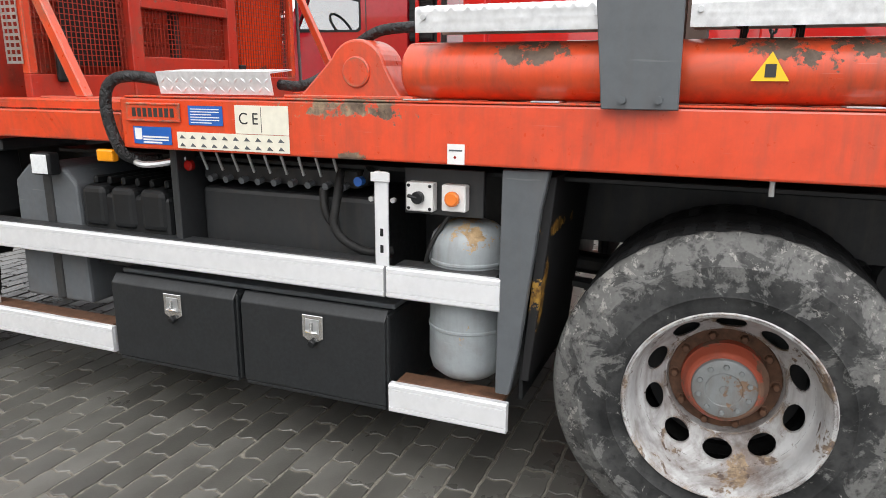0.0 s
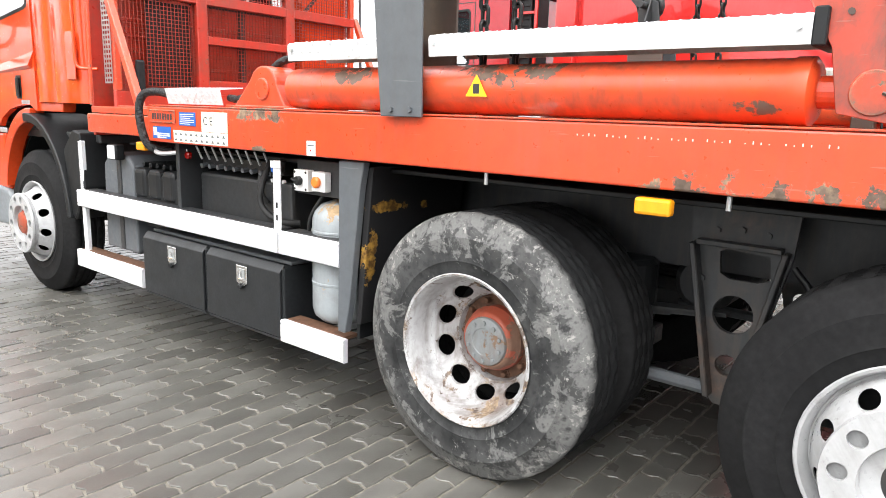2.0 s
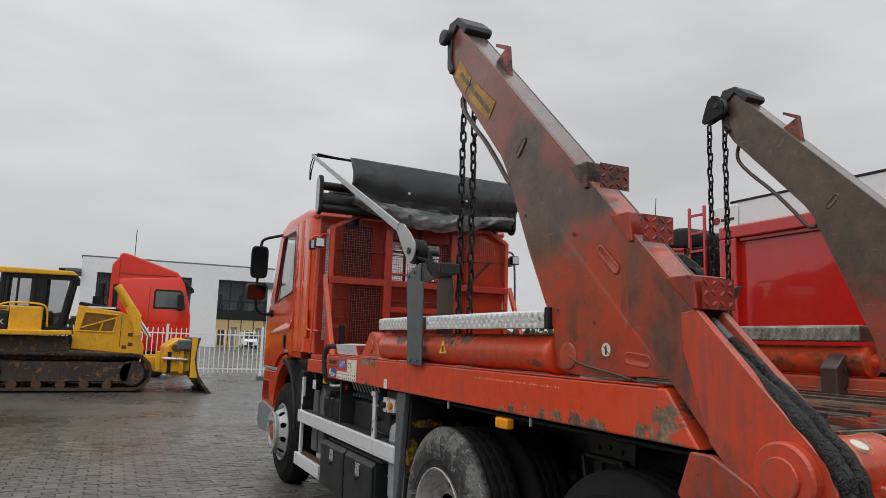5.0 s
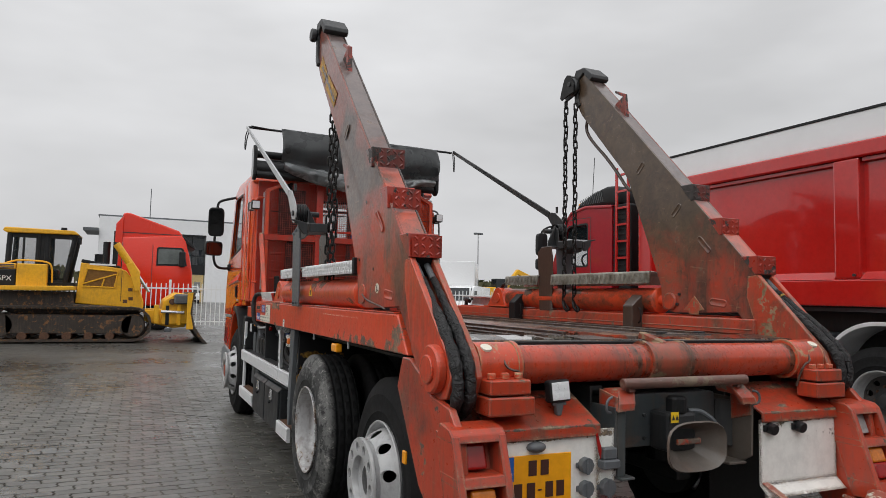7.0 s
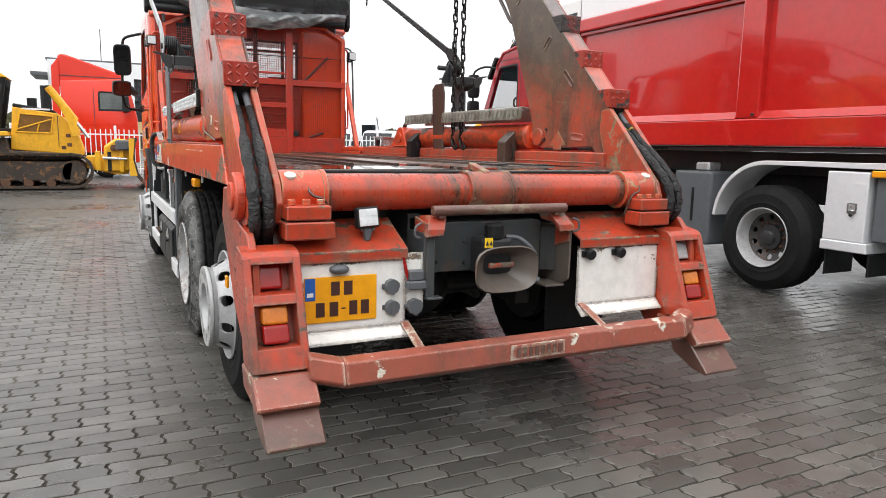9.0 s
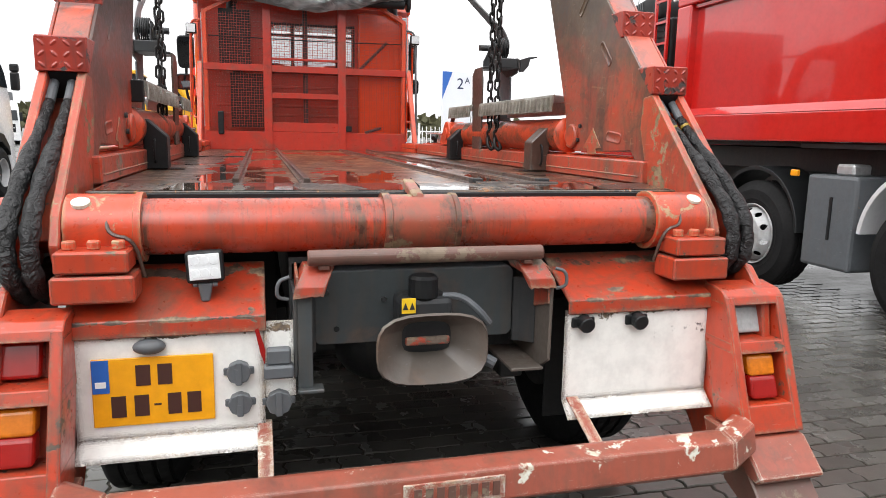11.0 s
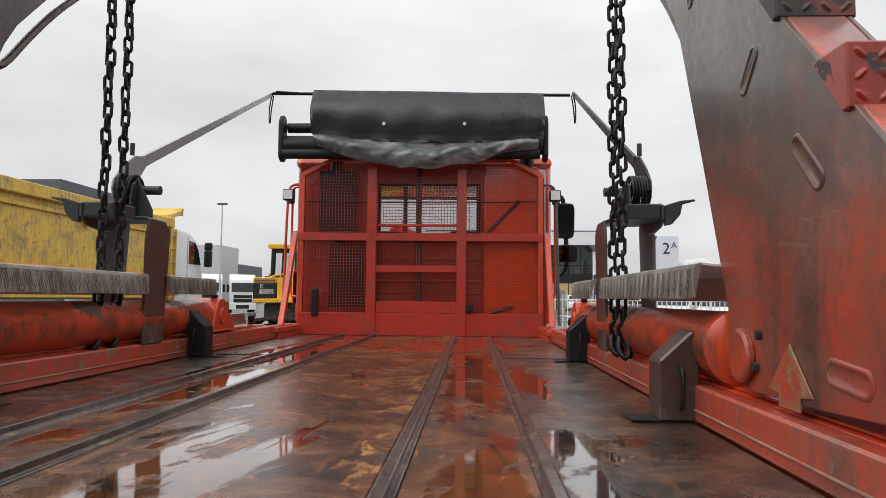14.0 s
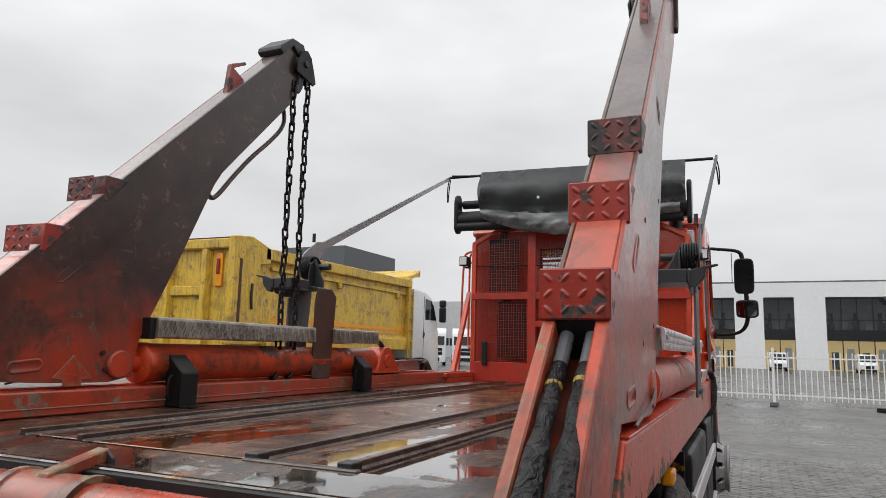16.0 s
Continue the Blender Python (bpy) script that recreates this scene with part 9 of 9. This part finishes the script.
part("orange_stripe", slab(YX - 0.08, YX - 0.073, 6.1, 11.1, 2.03, 2.10, 0.0), "amber", yb)
part("orange_stripe", slab(YX - 0.08, YX - 0.073, 6.1, 11.1, 1.955, 1.975, 0.0), "amber", yb)
part("lower_rail", prismed([(YX - 0.08, 1.92), (YX + 0.02, 1.84), (YX + 0.02, 1.60), (YX - 0.08, 1.58)], 5.9, 11.15, "y", 0.008), "yellow_old", yb)
for y in (8.1, 10.6):
    part("body_hook", slab(YX - 0.08, YX - 0.01, y, y + 0.10, 2.78, 2.90, 0.01), "yellow_old", yb)
part("rear_post", prismed([(4.98, 1.62), (4.98, 3.36), (5.40, 3.40), (5.86, 3.26), (5.90, 3.0), (5.62, 2.95), (5.58, 1.62)], YX - 0.12, YX + 0.03, "x", 0.015), "yellow_old", yb, "yellow rear corner post of the tipper")
part("post_recess", slab(YX + 0.031, YX + 0.037, 5.10, 5.16, 1.75, 3.0, 0.0), "rust", yb)
part("gate_chain", tubed([(YX + 0.045, 5.42, 2.62), (YX + 0.05, 5.40, 2.40), (YX + 0.045, 5.43, 2.2)], 0.022, 6, 2), "dark", yb)
part("body_end", slab(YX - 0.10, YX + 0.02, 11.12, 11.25, 1.58, 3.30, 0.012), "yellow_old", yb)
tg = part("tailgate", slab(YX - 2.48, YX - 0.13, 5.10, 5.20, 1.55, 3.20, 0.02), "yellow_old", yt, "yellow tailgate with recessed panels and a lever")
part("gate_rail", slab(YX - 2.48, YX - 0.02, 4.99, 5.16, 3.16, 3.33, 0.02), "yellow_old", tg)
part("gate_rail_edge", slab(YX - 2.46, YX - 0.04, 5.0, 5.14, 3.331, 3.345, 0.0), "rust", tg)
for x in (-0.62, -1.42, -2.2):
    part("gate_rib", prismed([(YX + x - 0.09, 5.10), (YX + x - 0.05, 4.99), (YX + x + 0.05, 4.99), (YX + x + 0.09, 5.10)], 1.55, 3.16, "z", 0.006), "yellow_old", tg)
for x0, x1 in ((-1.36, -0.68), (-2.14, -1.48)):
    part("gate_rib", slab(YX + x0, YX + x1, 5.03, 5.10, 2.40, 2.56, 0.015), "yellow_old", tg)
part("gate_lever", slab(YX - 0.44, YX - 0.30, 5.06, 5.099, 2.55, 3.10, 0.01), "amber", tg)
part("gate_lever", slab(YX - 0.40, YX - 0.34, 5.03, 5.059, 2.75, 3.0, 0.01), "redlens", tg)
part("front_shield", prismed([(11.20, 3.26), (11.20, 3.36), (11.70, 3.50), (11.82, 3.58), (11.82, 3.40), (11.60, 3.38)], YX - 2.4, YX - 0.05, "x", 0.01), "yellow_old", yb)
lady = part("ladder", slab(YX + 0.02, YX + 0.06, 11.02, 11.05, 1.40, 3.05, 0.0), "yellow_old", yt, "narrow yellow ladder at the body front")
part("ladder_stile", slab(YX + 0.02, YX + 0.06, 11.26, 11.29, 1.40, 3.05, 0.0), "yellow_old", lady)
for k in range(6):
    part("rung", slab(YX + 0.025, YX + 0.055, 11.05, 11.26, 1.50 + 0.28 * k, 1.525 + 0.28 * k, 0.0), "yellow_old", lady)
yc = part("cab", prismed([(11.45, 1.38), (11.42, 3.02), (11.55, 3.09), (12.15, 3.05), (12.55, 2.90), (12.92, 2.10), (12.98, 1.35), (12.96, 0.6), (12.72, 0.55), (12.60, 1.10), (12.30, 1.35), (11.9, 1.40)], YX - 2.45, YX - 0.02, "x", 0.05, 3), "white", yt, "white truck cab", smooth=40)
part("side_window", prismed([(12.10, 2.36), (12.10, 2.88), (12.42, 2.86), (12.60, 2.70), (12.76, 2.36)], YX - 0.018, YX - 0.012, "x", 0.0), "darkglass", yc)
part("windscreen", prismed([(12.62, 2.84), (12.64, 2.84), (12.93, 2.16), (12.91, 2.14)], YX - 2.3, YX - 0.16, "x", 0.0), "darkglass", yc)
part("door_seam", slab(YX - 0.018, YX - 0.014, 12.02, 12.035, 1.45, 2.95, 0.0), "ink", yc)
part("side_vent", prismed([(11.98, 1.90), (12.02, 2.12), (12.10, 2.0), (12.06, 1.90)], YX - 0.018, YX - 0.013, "x", 0.0), "black", yc)
part("wheel_wing", prismed([(11.55, 0.95), (11.65, 1.30), (11.95, 1.42), (12.30, 1.36), (12.58, 1.10), (12.62, 0.9), (12.45, 1.05), (12.15, 1.20), (11.85, 1.18), (11.68, 0.95)], YX - 0.45, YX + 0.0, "x", 0.01), "black", yc)
for z0, z1 in ((2.32, 2.72), (2.72, 2.90)):
    part("mirror_shell", slab(YX + 0.02, YX + 0.20, 12.82, 12.94, z0, z1, 0.04, 2), "black", yc)
part("air_box", slab(YX - 0.6, YX - 0.1, 11.5, 12.4, 0.75, 1.2, 0.03), "black", yt)
part("chassis", slab(YX - 1.7, YX - 0.8, 5.2, 12.6, 0.8, 1.5, 0.02), "dark", yt)
for y in (12.1, 8.0, 6.6):
    for s in (-1, 1):
        w = part("wheel", WHEEL["wide"], None, yt, at=pose(YX if s > 0 else YX - 2.45, y, 0.541, 0, 0, 0 if s > 0 else 180))
        part("rim", WHEEL["plain"], None, w)
        part("wheel_disc", WHEEL["plain_disc"], None, w)

# ---- vehicles in the distance ----
def white_tractor(x, y, turn, tall=3.75, label="white tractor unit parked in the yard"):
    v = thing("tractor_unit", label, "truck", pose(x, y, 0, 0, 0, turn), "distant trucks")
    c = part("cab", prismed([(-2.2, 0.9), (-2.2, tall - 0.15), (-1.2, tall), (-0.25, tall - 0.55), (0.0, 2.3), (0.05, 0.4), (-0.5, 0.4), (-0.6, 0.9)], -1.22, 1.22, "x", 0.08, 2), "white", v, smooth=40)
    part("windscreen", prismed([(-0.14, tall - 0.85), (-0.12, tall - 0.85), (0.045, 2.05), (0.02, 2.05)], -1.05, 1.05, "x", 0.0), "darkglass", c, at=pose(0, 0.02, 0))
    part("grille", slab(-0.85, 0.85, 0.03, 0.09, 1.05, 1.75, 0.03), "black", c)
    part("grille_bar", slab(-0.80, 0.80, 0.09, 0.11, 1.38, 1.46, 0.01), "galv", c)
    part("bumper", slab(-1.22, 1.22, -0.3, 0.12, 0.35, 0.95, 0.06, 2), "white", c)
    part("lower_grille", slab(-0.6, 0.6, 0.115, 0.135, 0.45, 0.80, 0.02), "black", c)
    for s in (-1, 1):
        part("headlamp", slab(s * 0.80, s * 1.15, 0.10, 0.135, 0.72, 0.95, 0.03), "lens", c)
        part("mirror_shell", slab(s * 1.25, s * 1.48, -0.45, -0.30, 2.0, 2.75, 0.03), "black", c)
        part("side_window", slab(s * 1.2205, s * 1.226, -1.15, -0.30, 2.05, 2.75, 0.0), "darkglass", c)
        for yy in (-1.35, -4.9):
            w = part("wheel", WHEEL["wide"], None, v, at=pose(s * 1.22, yy, 0.541, 0, 0, 0 if s > 0 else 180))
            part("rim", WHEEL["bulge"], None, w)
    part("chassis", slab(-0.45, 0.45, -6.0, -0.4, 0.7, 1.0, 0.02), "dark", v)
    return v


white_tractor(-24.8, 60.2, 204)
white_tractor(-22.0, 61.5, 204)
white_tractor(-27.6, 59.0, 204)
white_tractor(14.6, 38.0, 262, 4.1, "white tractor unit parked beyond the fence")


def van(x, y, turn, label, box=False, far=False):
    v = thing("van", label, "van", pose(x, y, 0, 0, 0, turn), "distant vans")
    c = part("van_body", prismed([(-4.6 if not box else -1.9, 0.35), (-4.6 if not box else -1.9, 2.25), (-1.5, 2.32), (-1.05, 2.2), (-0.35, 1.35), (0.35, 1.12), (0.45, 0.85), (0.45, 0.32)], -0.95, 0.95, "x", 0.07, 2), "white", v, smooth=40)
    part("windscreen", prismed([(-1.0, 2.12), (-0.985, 2.14), (-0.36, 1.38), (-0.38, 1.36)], -0.85, 0.85, "x", 0.0), "darkglass", c, at=pose(0, 0.035, 0.02))
    for s in (-1, 1):
        part("side_window", prismed([(-1.75, 1.40), (-1.75, 2.0), (-1.15, 2.0), (-0.60, 1.40)], s * 0.951, s * 0.957, "x", 0.0), "darkglass", c)
        part("headlamp", slab(s * 0.55, s * 0.90, 0.40, 0.46, 0.85, 1.05, 0.02), "lens", c)
        part("mirror_shell", slab(s * 0.98, s * 1.12, -0.75, -0.60, 1.40, 1.70, 0.03), "black", c)
        for yy in (-0.35, -3.6):
            part("wheel", rodded((s * 0.78, yy, 0.34), (s * 0.97, yy, 0.34), 0.34, 20, 0.03), "tyre", v)
    part("grille", slab(-0.5, 0.5, 0.44, 0.475, 0.55, 0.95, 0.02), "black", c)
    part("bumper", slab(-0.93, 0.93, 0.30, 0.50, 0.25, 0.50, 0.05), "black", c)
    if box:
        part("box_body", slab(-1.1, 1.1, -6.2, -2.0, 0.8, 3.9, 0.03), "white", v)
        part("chassis", slab(-0.5, 0.5, -6.0, -1.5, 0.45, 0.8, 0.02), "dark", v)
    return v


van(12.0, 31.5, 140, "white panel van parked behind the fence")
van(15.5, 33.5, 135, "white panel van parked behind the fence")
van(15.3, 33.0, 150, "white box van far off between the trucks", True)
van(11.3, 36.5, 150, "white panel van far off between the trucks")
van(4.2, 92.0, 180, "white van parked before the showroom")
van(14.2, 95.0, 180, "white van parked before the showroom")
# dark loader standing on the left yard, red hood behind the arms
ex = thing("excavator", "distant yellow excavator at the yard edge", "excavator", pose(27.5, 52.0, 0))
part("upper_body", slab(-1.8, 1.4, -1.2, 1.2, 1.2, 2.6, 0.08), "yellow", ex)
part("cab", slab(0.3, 1.5, -1.3, -0.2, 1.4, 3.4, 0.06), "darkglass", ex)
part("boom", prismed([(1.2, 2.0), (3.2, 4.4), (5.2, 3.6), (5.0, 3.3), (3.2, 3.9), (1.6, 1.8)], -0.2, 0.2, "y", 0.03), "yellow", ex)
part("crawler", slab(-2.0, 1.8, -1.4, 1.4, 0.0, 1.1, 0.2), "trackmud", ex)

# unseen wall added behind the camera, closing the yard and blocking low sky
bm = bmesh.new()
block(bm, -32, 34, -15.3, -15.0, 0.0, 5.2)
for k in range(66):
    block(bm, -32 + k, -31.9 + k, -15.0, -14.95, 0.3, 5.2)
wall = part("wall_south", finish(bm), "cladding")
tagged(wall, "plain grey sheet-metal wall, unseen, added to block the low sky", "wall", kind="structure")

# ---- sign, lamp posts, far sheds and tree line ----
sg = thing("yard_sign", "tall white and blue yard sign reading 2A", "sign", pose(13.1, 45.0, 0))
part("sign_panel", slab(-1.1, 1.1, 0.0, 0.25, 0.3, 6.1, 0.02), "signwhite", sg)
part("blue_corner", prismed([(-1.1, 6.08), (-0.35, 6.08), (-1.1, 4.1)], -0.012, -0.004, "y", 0.0), "blue", sg)
text_part("sign_number", "2", 1.1, "navy", sg, pose(0.25, -0.02, 5.2, 90, 0, 0))
text_part("sign_letter", "A", 0.6, "navy", sg, pose(0.78, -0.02, 5.45, 90, 0, 0))
part("sign_base", slab(-1.15, 1.15, -0.2, 0.45, 0.0, 0.3, 0.02), "concrete", sg)


def lamp_post(x, y, tall):
    p = thing("lamp_post", "tall grey steel yard lamp post", "lamp post", pose(x, y, 0), "yard lamp posts")
    part("pole", rodded((0, 0, 0), (0, 0, tall), 0.10, 10, 0, 0.06), "galv", p)
    part("lamp_head", slab(-0.45, 0.45, -0.15, 0.15, tall, tall + 0.18, 0.03), "slate", p)


lamp_post(-23.7, 60.0, 10.2)
lamp_post(28.0, 55.0, 7.8)
for x, y, w, d, h, mat in ((-75, 105, 14, 20, 20.5, "slate"), (-52, 120, 10, 10, 11.0, "galv"), (-85, 150, 60, 20, 9.0, "slate")):
    sh = part("far_building", slab(x - w / 2, x + w / 2, y, y + d, 0, h, 0.05), mat)
    tagged(sh, "distant grey industrial shed beyond the yard", "building", kind="structure")
rng = random.Random(5)
bm = bmesh.new()
for k in range(1500):
    u = rng.random()
    x = -150 + 420 * u
    y = 210 + 25 * rng.random()
    top = 6.5 + 2.5 * noise.noise((x * 0.05, 0, 0)) + 1.8 * noise.noise((x * 0.25, 3, 0))
    z = top * rng.random() ** 0.6
    r = 0.7 + 1.1 * rng.random()
    for j in range(3):
        a = rng.random() * 6.28
        c = Vector((x + rng.gauss(0, r), y, z + rng.gauss(0, 0.5 * r)))
        d1 = Vector((math.cos(a), rng.gauss(0, 0.4), math.sin(a))) * r
        d2 = Vector((-math.sin(a), rng.gauss(0, 0.4), math.cos(a))) * r * 0.7
        bm.faces.new([bm.verts.new(c + d1), bm.verts.new(c + d2), bm.verts.new(c - d1), bm.verts.new(c - d2)])
trees = part("tree_line", bm, "foliage")
tagged(trees, "distant autumn tree line beyond the yard", "trees", kind="stuff")

# ---- paving stones ----
PL, PW = 0.247, 0.1235
def paver_outline(seed):
    r = random.Random(seed)
    hx, hy, g = PL / 2 - 0.0060, PW / 2 - 0.0058, 0.0026
    pts = []
    for sx, sy, n, horizontal in ((-1, -1, 4, True), (1, -1, 3, False), (1, 1, 4, True), (-1, 1, 3, False)):
        for k in range(n):
            f = k / n
            w = g * (1 if k % 2 else -1) + r.uniform(-0.0012, 0.0012)
            if horizontal:
                pts.append((sx * hx + (-sx) * 2 * hx * f, sy * hy + w))
            else:
                w = (0.0, 0.010, -0.010)[k] * -sy + r.uniform(-0.0012, 0.0012)
                pts.append((sx * hx + w, sy * hy - sy * 2 * hy * f))
    return pts


def paver_verts(outline, z=0.0):
    low = [(x, y, -0.012 + z) for x, y in outline]
    mid = [(x, y, -0.0035 + z) for x, y in outline]
    top = [(x * 0.972, y * 0.945, z) for x, y in outline]
    n = len(outline)
    faces = [tuple(range(2 * n, 3 * n))]
    for a in (0, n):
        faces += [(a + k, a + (k + 1) % n, a + n + (k + 1) % n, a + n + k) for k in range(n)]
    return low + mid + top, faces


PAVER = []
for k in range(6):
    v, f = paver_verts(paver_outline(k))
    me = bpy.data.meshes.new("paving_stone")
    me.from_pydata(v, [], f)
    me.materials.append(M["paver"])
    PAVER.append(me)
rng = random.Random(11)
verts, faces = [], []
count = 0
for j in range(-55, 75):
    for i in range(-31, 21):
        x = (i + (0.5 if j % 2 else 0.0) + 0.5) * PL + 0.045
        y = (j + 0.5) * PW + 0.072
        near = -2.95 < x < -1.20 and -1.9 < y < 2.7
        z = rng.uniform(-0.0015, 0.0015)
        if near and count < 300:
            part("paving_stone", PAVER[rng.randrange(6)], None, ground, at=pose(x, y, z + 0.006, rng.uniform(-0.5, 0.5), rng.uniform(-0.4, 0.4), 180 * rng.randrange(2)))
            count += 1
        else:
            v, f = paver_verts(paver_outline(rng.randrange(6)), z)
            n0 = len(verts)
            tx, ty = rng.uniform(-0.025, 0.025), rng.uniform(-0.035, 0.035)
            verts += [(a + x, b + y, c + tx * a + ty * b) for a, b, c in v]
            faces += [tuple(q + n0 for q in face) for face in f]
me = bpy.data.meshes.new("paving_field")
me.from_pydata(verts, [], faces)
me.materials.append(M["paver"])
field = part("paving_field", me, None, ground, at=pose(0, 0, 0.006))
tagged(field, "wet grey concrete paving stones in running bond", kind="stuff")
